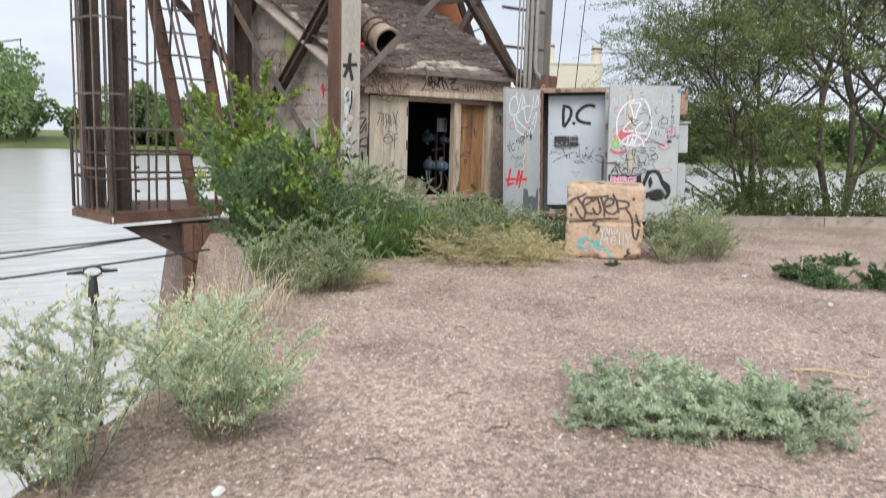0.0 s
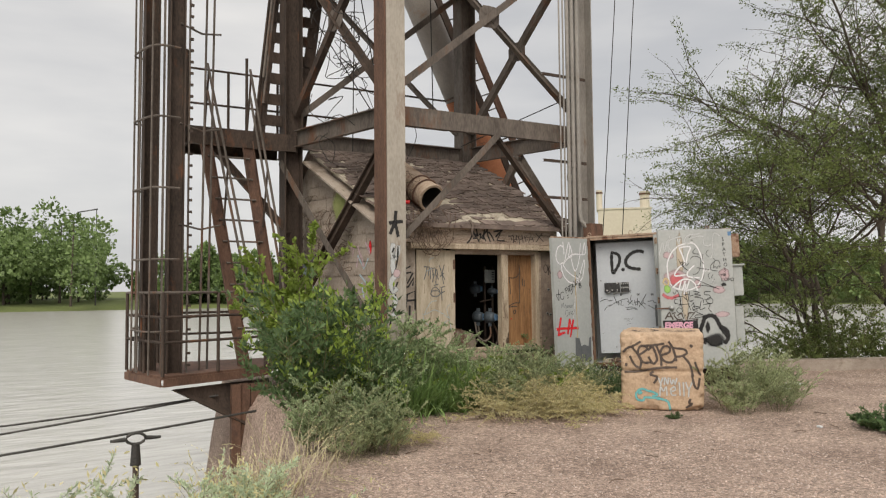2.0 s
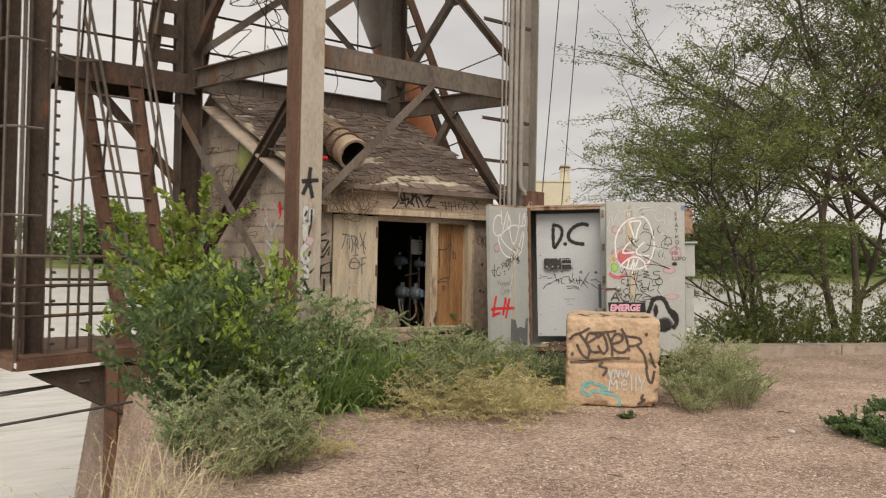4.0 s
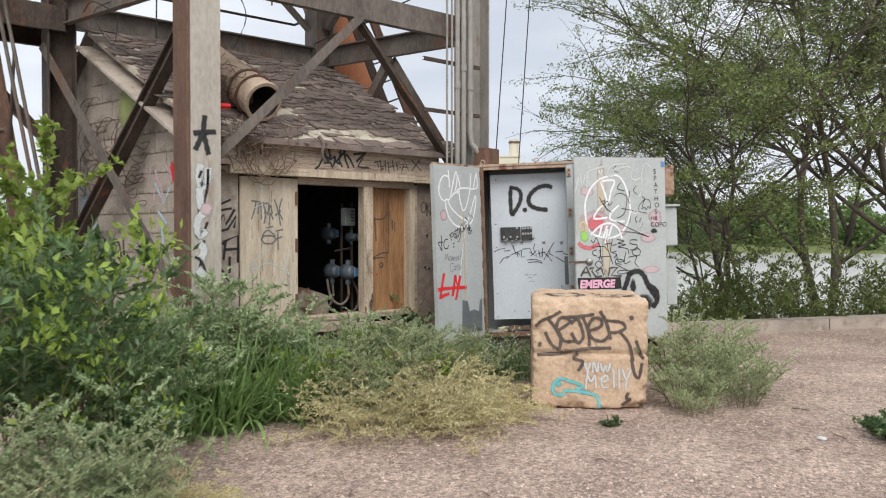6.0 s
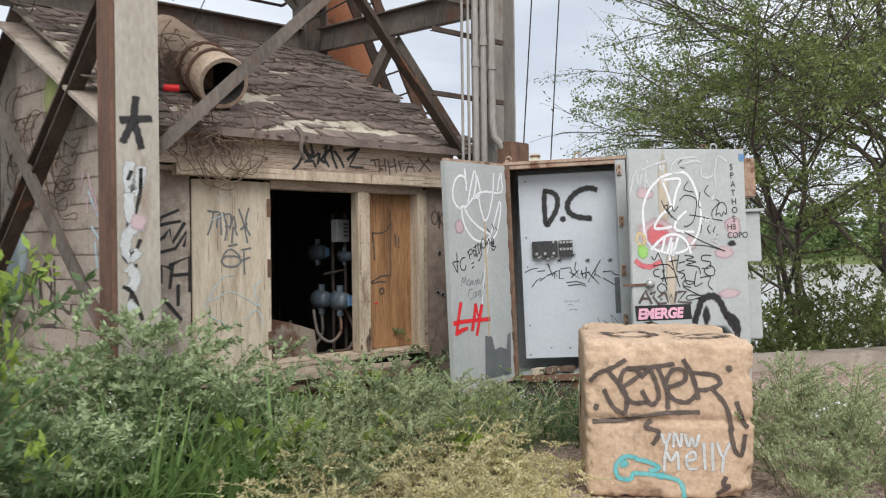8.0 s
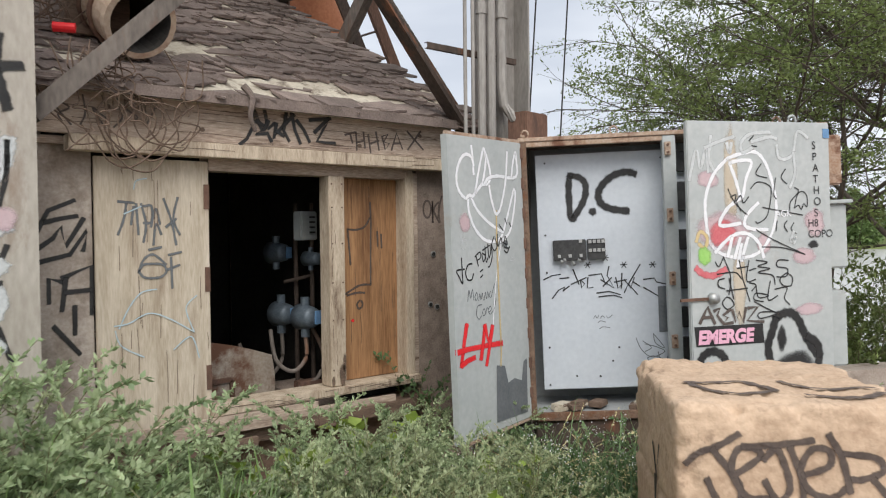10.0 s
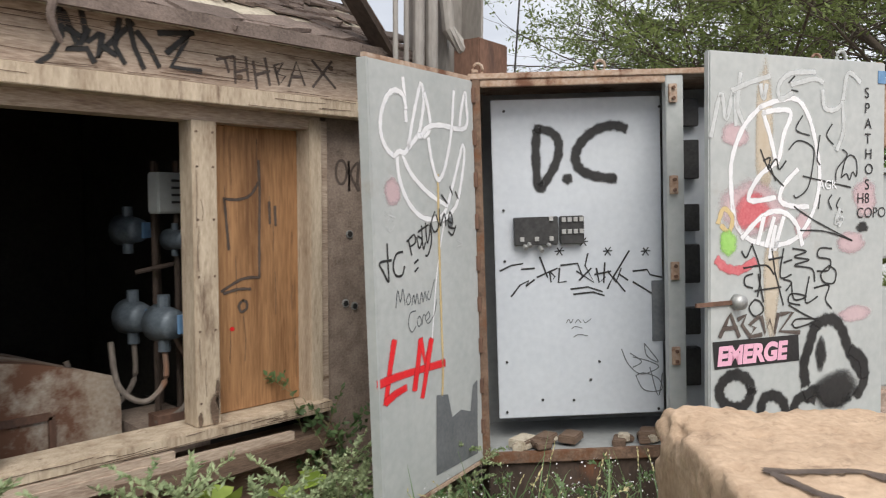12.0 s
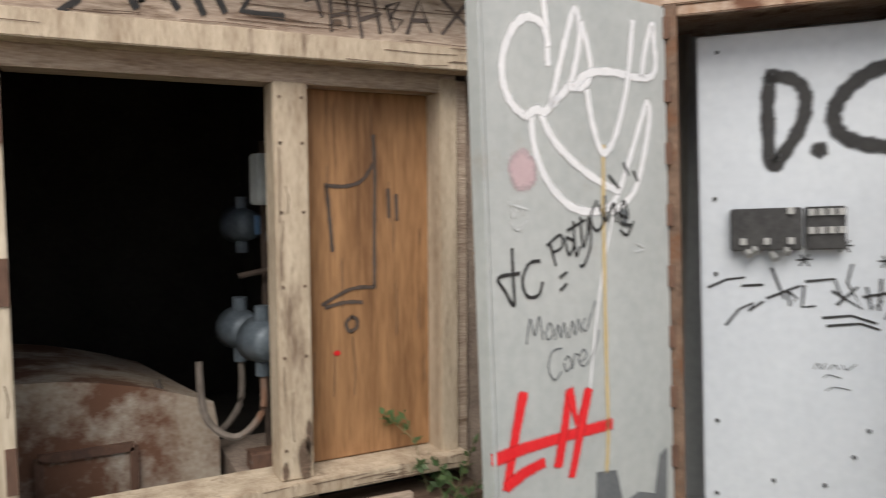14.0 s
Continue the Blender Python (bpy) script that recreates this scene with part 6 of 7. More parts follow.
part("brick_support", box((0.16, 0.1, 0.07), (0.80, 0.25, 0.5)), M_RUSTRED, rack)
part("pedestal", box((0.3, 0.5, 0.19), (0.82, 0.42, 0.375)), M_ROUGHCON, rack)

# rotten boards under the sill
rng = random.Random(17)
for i, (x, l) in enumerate(((-0.64, 1.25), (-0.3, 1.5), (0.35, 1.1), (0.6, 0.88), (-0.62, 0.8))):
    z = 0.465 - 0.035 * i + rng.uniform(-0.01, 0.01)
    part("split_board", bar(r_outline(0.022 + 0.01 * rng.random(), 0.05 + 0.02 * rng.random()), (x, -0.185 - 0.012 * i, z), (x + l, -0.19 - 0.012 * i, z + rng.uniform(-0.02, 0.02))), M_DARKWOOD if i > 1 else M_WOOD, shed)

# ---- cabinet details ----
CP = pose(0, 0.17, 0)
paint(cabinet, M_BLACK, CP, [[(0.335, 1.899), (0.326, 1.789), (0.336, 1.611), (0.375, 1.644), (0.432, 1.743), (0.443, 1.836), (0.406, 1.888), (0.329, 1.908)]], 0.038, "black sprayed letter D", True, 0.004)
paint(cabinet, M_BLACK, CP, [[(0.787, 1.894), (0.724, 1.913), (0.637, 1.893), (0.564, 1.838), (0.528, 1.768), (0.546, 1.702), (0.618, 1.662), (0.728, 1.644)]], 0.042, "black sprayed letter C", True, 0.004)
blob(cabinet, M_BLACK, CP, 0.484, 1.649, 0.026, 0.026, "black sprayed dot", 1, 0.004)
paint(cabinet, M_BLACK, CP, [[(0.128, 1.192), (0.187, 1.219), (0.248, 1.226), (0.236, 1.197), (0.305, 1.2)], [(0.183, 1.059), (0.228, 1.116), (0.275, 1.138), (0.257, 1.109), (0.304, 1.142)], [(0.812, 1.167), (0.886, 1.173), (0.9, 1.146), (0.961, 1.13)], [(0.811, 1.112), (0.855, 1.084), (0.916, 1.044)], [(0.333, 1.257), (0.371, 1.151)], [(0.316, 1.153), (0.422, 1.196)], [(0.381, 1.183), (0.388, 1.125), (0.409, 1.153), (0.381, 1.183)], [(0.433, 1.196), (0.426, 1.123), (0.467, 1.127)], [(0.439, 1.21), (0.527, 1.218), (0.552, 1.145)], [(0.52, 1.178), (0.609, 1.116), (0.565, 1.205), (0.58, 1.266)], [(0.534, 1.131), (0.596, 1.19)], [(0.623, 1.189), (0.636, 1.115), (0.668, 1.143)], [(0.613, 1.157), (0.698, 1.171)], [(0.667, 1.216), (0.659, 1.112)]], 0.0075, "black marker tag with arrows", False)
paint(cabinet, M_BLACK, CP, [[(0.681, 1.172), (0.723, 1.112), (0.751, 1.184)], [(0.709, 1.139), (0.794, 1.273)], [(0.739, 1.155), (0.785, 1.122)], [(0.679, 1.082), (0.709, 1.142), (0.769, 1.064)], [(0.489, 1.086), (0.577, 1.094), (0.652, 1.068)], [(0.503, 1.059), (0.605, 1.067), (0.661, 1.047)]], 0.0075, "black marker tag with arrows", False)
paint(cabinet, M_BLACK, CP, [[(0.412, 1.283), (0.459, 1.285)], [(0.42, 1.263), (0.45, 1.302)], [(0.424, 1.3), (0.449, 1.262)], [(0.535, 1.328), (0.582, 1.329)], [(0.543, 1.308), (0.573, 1.347)], [(0.547, 1.345), (0.573, 1.307)], [(0.659, 1.275), (0.706, 1.276)], [(0.668, 1.254), (0.698, 1.294)], [(0.671, 1.292), (0.697, 1.253)], [(0.855, 1.268), (0.902, 1.269)], [(0.863, 1.247), (0.893, 1.287)], [(0.867, 1.285), (0.893, 1.246)]], 0.005, "small black marker stars", False)
paint(cabinet, M_GREYP, CP, [[(0.462, 0.911), (0.474, 0.931), (0.485, 0.911), (0.497, 0.931)], [(0.508, 0.91), (0.523, 0.927), (0.538, 0.911)], [(0.55, 0.926), (0.561, 0.91), (0.591, 0.93)], [(0.49, 0.881), (0.508, 0.892), (0.543, 0.882)], [(0.498, 0.837), (0.525, 0.85), (0.571, 0.842)]], 0.0035, "tiny handwritten lines", True)
paint(cabinet, M_GREYP, CP, [[(0.746, 0.765), (0.78, 0.684), (0.847, 0.63), (0.937, 0.662), (0.893, 0.694), (0.805, 0.721)], [(0.865, 0.79), (0.937, 0.692), (0.878, 0.724), (0.865, 0.79)], [(0.818, 0.623), (0.861, 0.547), (0.95, 0.543), (0.936, 0.603), (0.862, 0.636), (0.818, 0.623)], [(0.892, 0.664), (0.934, 0.514), (0.957, 0.632)], [(0.79, 0.742), (0.848, 0.696), (0.804, 0.668)]], 0.0045, "thin looping pen scrawl", True)
cab("cutout", 0.907, 0.994, 0.163, 0.1695, 0.80, 1.115, M_GREYP, "dark rectangular cut-out", 0.002)
for x0, x1, rows in ((0.202, 0.424, 3), (0.436, 0.555, 2)):
    dev = cab("breaker", x0, x1, 0.125, 0.169, 1.32, 1.462, M_DEVICE, "black breaker block with terminals", 0.004)
    for r in range(2):
        n = 3 if x1 < 0.45 else 4
        for c in range(n):
            if x1 < 0.45 and r == 0 and c < 2:
                continue
            cx = x0 + (x1 - x0) * (c + 0.5) / n
            part("terminal", box((0.02, 0.012, 0.022), (cx, 0.120, 1.445 - r * 0.06 if x1 > 0.45 else 1.452 - r * 0.10)), M_METAL, dev)
for x, z in ((0.25, 1.325), (0.33, 1.31), (0.37, 1.33), (0.27, 1.335)):
    part("wire_stub", tube([(x, 0.14, z), (x + 0.008, 0.115, z - 0.02)], 0.012, 6), M_METAL, cabinet)
for x, z in ((0.169, 1.998), (0.154, 1.5), (0.153, 1.24), (0.145, 0.459), (0.935, 0.445), (0.331, 0.516), (0.493, 0.509), (0.629, 0.705), (0.583, 0.612), (0.96, 2.0), (0.15, 0.72)):
    part("screw", tube([(x, 0.171, z), (x, 0.164, z)], 0.007, 8), M_DEVICE, cabinet)
for z in (0.76, 1.18, 1.60, 2.04):
    lt = cab("latch_bracket", POST + 0.01, POST + 0.05, -0.032, -0.013, z - 0.045, z + 0.045, M_CABRUST, "rusty latch bracket", 0.003)
    for dz in (-0.025, 0.025):
        part("bolt", tube([(POST + 0.03, -0.033, z + dz), (POST + 0.03, -0.044, z + dz)], 0.009, 8), M_RUSTRED, lt)
for i in range(6):
    z = 0.55 + i * 0.27
    cab("relay", POST + 0.14, POST + 0.24, 0.20, 0.258, z, z + (0.14 if i % 2 else 0.2), M_DEVICE, "black relay", 0.004)
for i in range(9):
    z = 0.42 + i * 0.2
    part("hinge_knuckle", tube([(0.0, -0.035, z), (0.0, -0.035, z + 0.07)], 0.012, 8), M_RUSTRED, cabinet)
rng = random.Random(23)
for i in range(16):
    rub = part("rubble", box((rng.uniform(0.05, 0.14), rng.uniform(0.04, 0.1), rng.uniform(0.02, 0.05)), (rng.uniform(0.15, 0.9), rng.uniform(0.03, 0.14), CAB_Z0 + rng.uniform(0.045, 0.07)), rng.uniform(0, 90), 0.006), M_DARKWOOD if i % 3 else M_BARE, cabinet)
cab("eye_bolt", 0.0, 0.03, -0.02, 0.02, CAB_Z1 + 0.031, CAB_Z1 + 0.05, M_CABRUST)
for x in (0.03, 0.62, CAB_W - 0.3):
    part("lifting_eye", tube([(x + 0.025 * math.cos(a * 0.628), 0.0, CAB_Z1 + 0.05 + 0.03 * math.sin(a * 0.628)) for a in range(11)], 0.007, 6), M_CABRUST, cabinet)
# small boxes on the far side
for z0, z1, m_, dx in ((1.75, 2.08, M_CABRUST, 0.12), (1.2, 1.62, M_CAB, 0.14), (0.55, 1.05, M_CAB, 0.12)):
    cab("side_box", CAB_W + 0.003, CAB_W + dx, 0.02, 0.26, z0, z1, m_, "small box fixed to the cabinet side", 0.01)
cab("side_box_hood", CAB_W + 0.005, CAB_W + 0.17, -0.01, 0.28, 1.625, 1.65, M_CAB)

# pull box above, by the conduits
pull = part("pull_box", box((0.27, 0.16, 0.2), (2.14, -0.56, 2.27), 8, 0.008), M_RUSTRED)
tagged(pull, "grey-brown rusty pull box on top of the cabinet", "electrical box")

DM = pose(0.825, 0.0, 0, 0, 0, 180)
dz0, dh = CAB_Z0 + 0.02, CAB_Z1 - CAB_Z0 - 0.025

M_STRAWP = mat("yellow_drip_paint", (0.56, 0.42, 0.20), (0.66, 0.52, 0.28), 0.6)
paint(left_door, M_WHITEP, DM, [[(0.251, 2.071), (0.259, 2.01), (0.264, 1.894)], [(0.268, 1.948), (0.247, 2.001), (0.189, 2.014), (0.133, 1.981), (0.091, 1.904), (0.09, 1.826), (0.127, 1.772), (0.172, 1.749)], [(0.172, 1.749), (0.208, 1.768), (0.248, 1.765), (0.275, 1.801), (0.314, 1.909), (0.364, 2.032), (0.387, 2.058), (0.4, 1.993), (0.372, 1.89), (0.344, 1.84), (0.274, 1.785)], [(0.407, 2.025), (0.437, 1.943), (0.442, 1.882), (0.404, 1.843), (0.344, 1.84)], [(0.374, 1.842), (0.428, 1.881), (0.533, 1.895), (0.653, 1.888), (0.729, 1.893), (0.762, 1.929), (0.756, 2.007), (0.749, 2.059), (0.714, 1.991), (0.688, 1.898)], [(0.425, 1.832), (0.442, 1.748), (0.482, 1.66), (0.524, 1.67), (0.572, 1.751), (0.618, 1.881), (0.648, 2.057)]], 0.021, "white spray-painted looping figure", True, 0.0022)
paint(left_door, M_WHITEP, DM, [[(0.192, 1.752), (0.198, 1.671), (0.244, 1.578), (0.331, 1.505), (0.426, 1.482), (0.533, 1.503), (0.612, 1.624), (0.68, 1.755), (0.714, 1.813), (0.726, 1.769), (0.693, 1.65), (0.647, 1.547), (0.58, 1.497), (0.522, 1.478)], [(0.231, 1.753), (0.28, 1.684), (0.381, 1.613), (0.49, 1.562), (0.568, 1.538)]], 0.021, "white spray-painted looping figure", True, 0.0022)
paint(left_door, M_WHITEP, DM, [[(0.53, 1.46), (0.49, 1.349), (0.455, 1.226), (0.429, 1.104), (0.402, 0.958), (0.39, 0.905)]], 0.009, "thin white drip", True)
paint(left_door, M_STRAWP, DM, [[(0.492, 1.675), (0.484, 1.4), (0.481, 1.046), (0.481, 0.816), (0.468, 0.691)]], 0.014, "faded yellow run", True, 0.003)
paint(left_door, M_REDP, DM, [[(0.124, 0.997), (0.091, 0.897), (0.052, 0.756)], [(0.052, 0.76), (0.122, 0.78), (0.195, 0.789)], [(0.005, 0.842), (0.127, 0.847), (0.29, 0.843), (0.496, 0.834)], [(0.255, 0.766), (0.287, 0.868), (0.31, 0.969)], [(0.31, 0.969), (0.339, 0.87), (0.393, 0.955)], [(0.393, 0.955), (0.355, 0.842), (0.312, 0.723)]], 0.03, "red spray-painted letters LM", False, 0.0026)
paint(left_door, M_BLACK, DM, [[(0.1, 1.395), (0.102, 1.308), (0.101, 1.242), (0.07, 1.284), (0.047, 1.322), (0.126, 1.327)], [(0.206, 1.355), (0.162, 1.349), (0.136, 1.305), (0.153, 1.262), (0.196, 1.26), (0.214, 1.294)]], 0.009, "black marker initials JC", True)
paint(left_door, M_BLACK, DM, [[(0.249, 1.402), (0.27, 1.336)], [(0.237, 1.395), (0.292, 1.421), (0.298, 1.387), (0.26, 1.373)], [(0.312, 1.41), (0.326, 1.361), (0.35, 1.395), (0.317, 1.414)], [(0.349, 1.456), (0.356, 1.359), (0.375, 1.382)], [(0.322, 1.431), (0.402, 1.459)], [(0.38, 1.467), (0.388, 1.381), (0.408, 1.416), (0.415, 1.458)], [(0.416, 1.465), (0.424, 1.391), (0.394, 1.331), (0.372, 1.326)], [(0.285, 1.301), (0.315, 1.313)], [(0.286, 1.265), (0.313, 1.28)], [(0.455, 1.513), (0.425, 1.465), (0.449, 1.424), (0.483, 1.45), (0.463, 1.501)], [(0.492, 1.525), (0.496, 1.449), (0.533, 1.503), (0.543, 1.447)], [(0.554, 1.472), (0.602, 1.457), (0.581, 1.509), (0.562, 1.446), (0.62, 1.431)], [(0.514, 1.587), (0.559, 1.548)]], 0.008, "black marker scrawl", True)
paint(left_door, M_BLACK, DM, [[(0.588, 1.624), (0.61, 1.586)], [(0.635, 1.599), (0.658, 1.567)], [(0.566, 1.42), (0.598, 1.403), (0.63, 1.443)]], 0.008, "black marker scrawl", True)
blob(left_door, M_GREYP, DM, 0.587, 1.46, 0.018, 0.024, "dark dab of paint", 3, 0.003)
paint(left_door, M_GREYP, DM, [[(0.144, 1.131), (0.16, 1.199), (0.177, 1.15), (0.196, 1.201), (0.208, 1.134)], [(0.222, 1.156), (0.239, 1.177), (0.25, 1.147), (0.228, 1.131), (0.218, 1.156)], [(0.257, 1.127), (0.272, 1.168), (0.282, 1.129), (0.297, 1.17), (0.307, 1.125)], [(0.316, 1.124), (0.332, 1.171), (0.342, 1.128), (0.358, 1.173), (0.368, 1.132)], [(0.388, 1.171), (0.374, 1.148), (0.391, 1.134), (0.411, 1.169), (0.436, 1.216)], [(0.284, 1.099), (0.242, 1.093), (0.227, 1.048), (0.25, 1.013), (0.28, 1.032)], [(0.295, 1.062), (0.312, 1.071), (0.324, 1.045), (0.301, 1.029), (0.29, 1.055)], [(0.327, 1.032), (0.338, 1.072), (0.36, 1.064)]], 0.0045, "thin grey cursive words Momma Core", True)
paint(left_door, M_GREYP, DM, [[(0.363, 1.044), (0.39, 1.06), (0.378, 1.081), (0.355, 1.053), (0.38, 1.031), (0.427, 1.067), (0.449, 1.126)]], 0.0045, "thin grey cursive words Momma Core", True)
paint(left_door, M_WHITEFADE, DM, [[(0.093, 1.524), (0.109, 1.479), (0.131, 1.53), (0.147, 1.484)], [(0.097, 1.468), (0.126, 1.444), (0.158, 1.47)], [(0.107, 1.513), (0.164, 1.499)], [(0.636, 1.378), (0.685, 1.356), (0.635, 1.349)]], 0.006, "small faded white scrawl", True)
blob(left_door, M_PINKP, DM, 0.155, 1.603, 0.05, 0.05, "faint pink haze", 6, 0.002)
patch(left_door, M_GREYP, DM, [(0.4, 0.346), (0.422, 0.702), (0.515, 0.685), (0.547, 0.572), (0.623, 0.587), (0.709, 0.557), (0.738, 0.676), (0.782, 0.693), (0.766, 0.336)], "dark grey painted-over patch")
part("door_rim", box((LD_W, 0.02, 0.02), (LD_W / 2, -0.02, CAB_Z1 + 0.006)), M_CABRUST, left_door)
part("door_rim", box((0.012, 0.045, dh), (LD_W + 0.007, -0.018, dz0 + dh / 2)), M_CAB, left_door)
part("door_rim", box((LD_W, 0.045, 0.014), (LD_W / 2, -0.018, dz0 - 0.008)), M_CABRUST, left_door)

RM = pose(-RD_W, -0.035, 0)
M_RUSTSTAIN = mat("rusty_run_stain", (0.52, 0.43, 0.32), (0.58, 0.52, 0.43), 0.6, 0, 6, 40, 0)
blob(right_door, M_RUSTSTAIN, RM, 0.31, 1.817, 0.05, 0.28, "rusty run stain", 20, 0.0015)
blob(right_door, M_RUSTSTAIN, RM, 0.357, 1.109, 0.045, 0.22, "rusty run stain", 21, 0.0015)
blob(right_door, M_PINKP, RM, 0.239, 1.468, 0.17, 0.12, "pink sprayed haze", 11, 0.002)
blob(right_door, M_REDFADE, RM, 0.239, 1.456, 0.1, 0.075, "red sprayed patch", 12, 0.0026)
paint(right_door, M_REDFADE, RM, [[(0.039, 1.252), (0.093, 1.212), (0.174, 1.201), (0.256, 1.237)]], 0.035, "red sprayed arc", True, 0.0026)
paint(right_door, M_STRAWP, RM, [[(0.046, 1.411), (0.077, 1.472), (0.125, 1.434), (0.109, 1.373), (0.062, 1.399)]], 0.02, "olive sprayed ring", True, 0.0028)
blob(right_door, M_GREENP, RM, 0.103, 1.323, 0.045, 0.055, "lime green sprayed patch", 13, 0.003)
blob(right_door, M_PINKP, RM, 0.949, 1.506, 0.07, 0.09, "faded pink smear", 40, 0.002)
blob(right_door, M_PINKP, RM, 0.857, 1.293, 0.09, 0.05, "faded pink smear", 41, 0.002)
blob(right_door, M_PINKP, RM, 0.889, 0.952, 0.1, 0.035, "faded pink smear", 42, 0.002)
blob(right_door, M_PINKP, RM, 0.141, 1.79, 0.07, 0.05, "faded pink smear", 43, 0.002)
blob(right_door, M_PINKP, RM, 0.546, 1.383, 0.05, 0.06, "faded pink smear", 44, 0.002)
paint(right_door, M_BLACK, RM, [[(0.454, 2.029), (0.491, 2.061)], [(0.471, 1.997), (0.512, 1.993)], [(0.541, 1.885), (0.5, 1.821), (0.584, 1.796)], [(0.727, 1.851), (0.692, 1.798), (0.736, 1.757)], [(0.456, 1.731), (0.507, 1.77), (0.578, 1.758), (0.613, 1.714), (0.579, 1.564), (0.509, 1.514), (0.488, 1.524)], [(0.287, 1.73), (0.337, 1.642), (0.426, 1.566)], [(0.337, 1.667), (0.378, 1.592)], [(0.544, 1.611), (0.632, 1.595), (0.854, 1.556)], [(0.489, 1.473), (0.616, 1.407), (0.865, 1.303)], [(0.528, 1.363), (0.689, 1.353), (0.865, 1.303)], [(0.795, 1.734), (0.825, 1.707), (0.759, 1.641), (0.753, 1.583)], [(0.648, 1.797), (0.631, 1.694), (0.65, 1.662)], [(0.651, 1.524), (0.641, 1.459)], [(0.728, 1.523), (0.706, 1.494), (0.728, 1.454)]], 0.0065, "thin black marker doodles", True)
paint(right_door, M_BLACK, RM, [[(0.783, 1.509), (0.761, 1.47), (0.799, 1.439)], [(0.789, 1.602), (0.814, 1.681), (0.851, 1.708), (0.889, 1.681), (0.891, 1.609), (0.864, 1.628), (0.845, 1.593), (0.823, 1.62), (0.789, 1.602)]], 0.0065, "thin black marker doodles", True)
paint(right_door, M_BLACK, RM, [[(0.18, 1.283), (0.206, 1.254), (0.236, 1.303)], [(0.239, 1.313), (0.289, 1.189), (0.273, 1.076)], [(0.19, 1.207), (0.323, 1.213), (0.374, 1.172), (0.356, 1.288)], [(0.339, 1.237), (0.425, 1.246)], [(0.428, 1.285), (0.408, 1.157), (0.477, 1.163)], [(0.428, 1.22), (0.48, 1.231)], [(0.483, 1.282), (0.568, 1.265), (0.494, 1.243), (0.586, 1.225), (0.494, 1.204), (0.604, 1.182), (0.623, 1.123)], [(0.731, 1.271), (0.654, 1.275), (0.643, 1.236), (0.72, 1.219), (0.71, 1.171), (0.637, 1.17)], [(0.713, 1.192), (0.662, 1.155), (0.685, 1.114), (0.747, 1.11), (0.758, 1.163), (0.713, 1.192)], [(0.243, 1.179), (0.2, 1.169), (0.2, 1.131), (0.243, 1.116)], [(0.276, 1.177), (0.307, 1.048)], [(0.256, 1.102), (0.412, 1.11)]], 0.0075, "tangled black marker tags", True)
paint(right_door, M_BLACK, RM, [[(0.374, 1.185), (0.429, 1.026)], [(0.429, 1.143), (0.477, 1.127), (0.443, 1.09)], [(0.477, 1.127), (0.495, 1.048), (0.57, 1.056), (0.478, 1.075), (0.461, 1.037), (0.531, 1.019)], [(0.587, 1.147), (0.566, 1.029), (0.642, 1.051)], [(0.62, 1.092), (0.714, 1.099), (0.693, 1.034), (0.734, 0.988)], [(0.256, 1.064), (0.223, 1.029), (0.257, 0.988), (0.307, 1.01), (0.29, 1.049), (0.256, 1.064)], [(0.461, 1.024), (0.549, 0.978), (0.665, 0.926)], [(0.479, 0.931), (0.514, 0.955), (0.643, 0.942), (0.514, 0.915), (0.486, 0.931)], [(0.304, 1.68), (0.344, 1.693), (0.331, 1.642), (0.378, 1.688), (0.398, 1.642), (0.439, 1.68)]], 0.0075, "tangled black marker tags", True)
paint(right_door, M_WHITEP, RM, [[(0.286, 1.916), (0.189, 1.827), (0.125, 1.692), (0.119, 1.569), (0.141, 1.421), (0.206, 1.344), (0.305, 1.31), (0.424, 1.305), (0.528, 1.345), (0.616, 1.46), (0.65, 1.616), (0.613, 1.797), (0.559, 1.911), (0.489, 1.96), (0.369, 1.943), (0.286, 1.916)], [(0.303, 1.892), (0.343, 1.793), (0.388, 1.675), (0.424, 1.794), (0.468, 1.896), (0.386, 1.906), (0.303, 1.892)], [(0.388, 1.675), (0.288, 1.618), (0.222, 1.531), (0.245, 1.503), (0.375, 1.516)], [(0.512, 1.642), (0.423, 1.566), (0.406, 1.503), (0.475, 1.476), (0.58, 1.471)], [(0.18, 1.34), (0.272, 1.417), (0.355, 1.453), (0.44, 1.443), (0.51, 1.385), (0.543, 1.295)], [(0.272, 1.311), (0.308, 1.429)], [(0.322, 1.299), (0.369, 1.427)]], 0.021, "white spray-painted mask face", True, 0.0026)
paint(right_door, M_WHITEP, RM, [[(0.373, 1.282), (0.427, 1.426)], [(0.346, 1.245), (0.376, 1.389)]], 0.021, "white spray-painted mask face", True, 0.0026)
paint(right_door, M_WHITEFADE, RM, [[(0.009, 1.783), (0.062, 1.969), (0.093, 1.857), (0.134, 1.984), (0.147, 1.834)], [(0.172, 2.059), (0.157, 1.912), (0.205, 1.825)], [(0.125, 1.984), (0.237, 2.025), (0.342, 2.054)], [(0.617, 2.084), (0.47, 2.072), (0.396, 2.019), (0.403, 1.957), (0.478, 1.985)], [(0.471, 2.022), (0.61, 2.053), (0.667, 2.04)], [(0.664, 2.004), (0.676, 1.927), (0.737, 1.916), (0.792, 1.957), (0.827, 2.089), (0.91, 2.051)], [(0.792, 1.957), (0.801, 1.826), (0.758, 1.731)], [(0.286, 2.015), (0.303, 1.953), (0.322, 2.016)], [(0.78, 1.456), (0.755, 1.39), (0.799, 1.415), (0.777, 1.376)]], 0.02, "white sprayed letters along the door top", True, 0.0022)
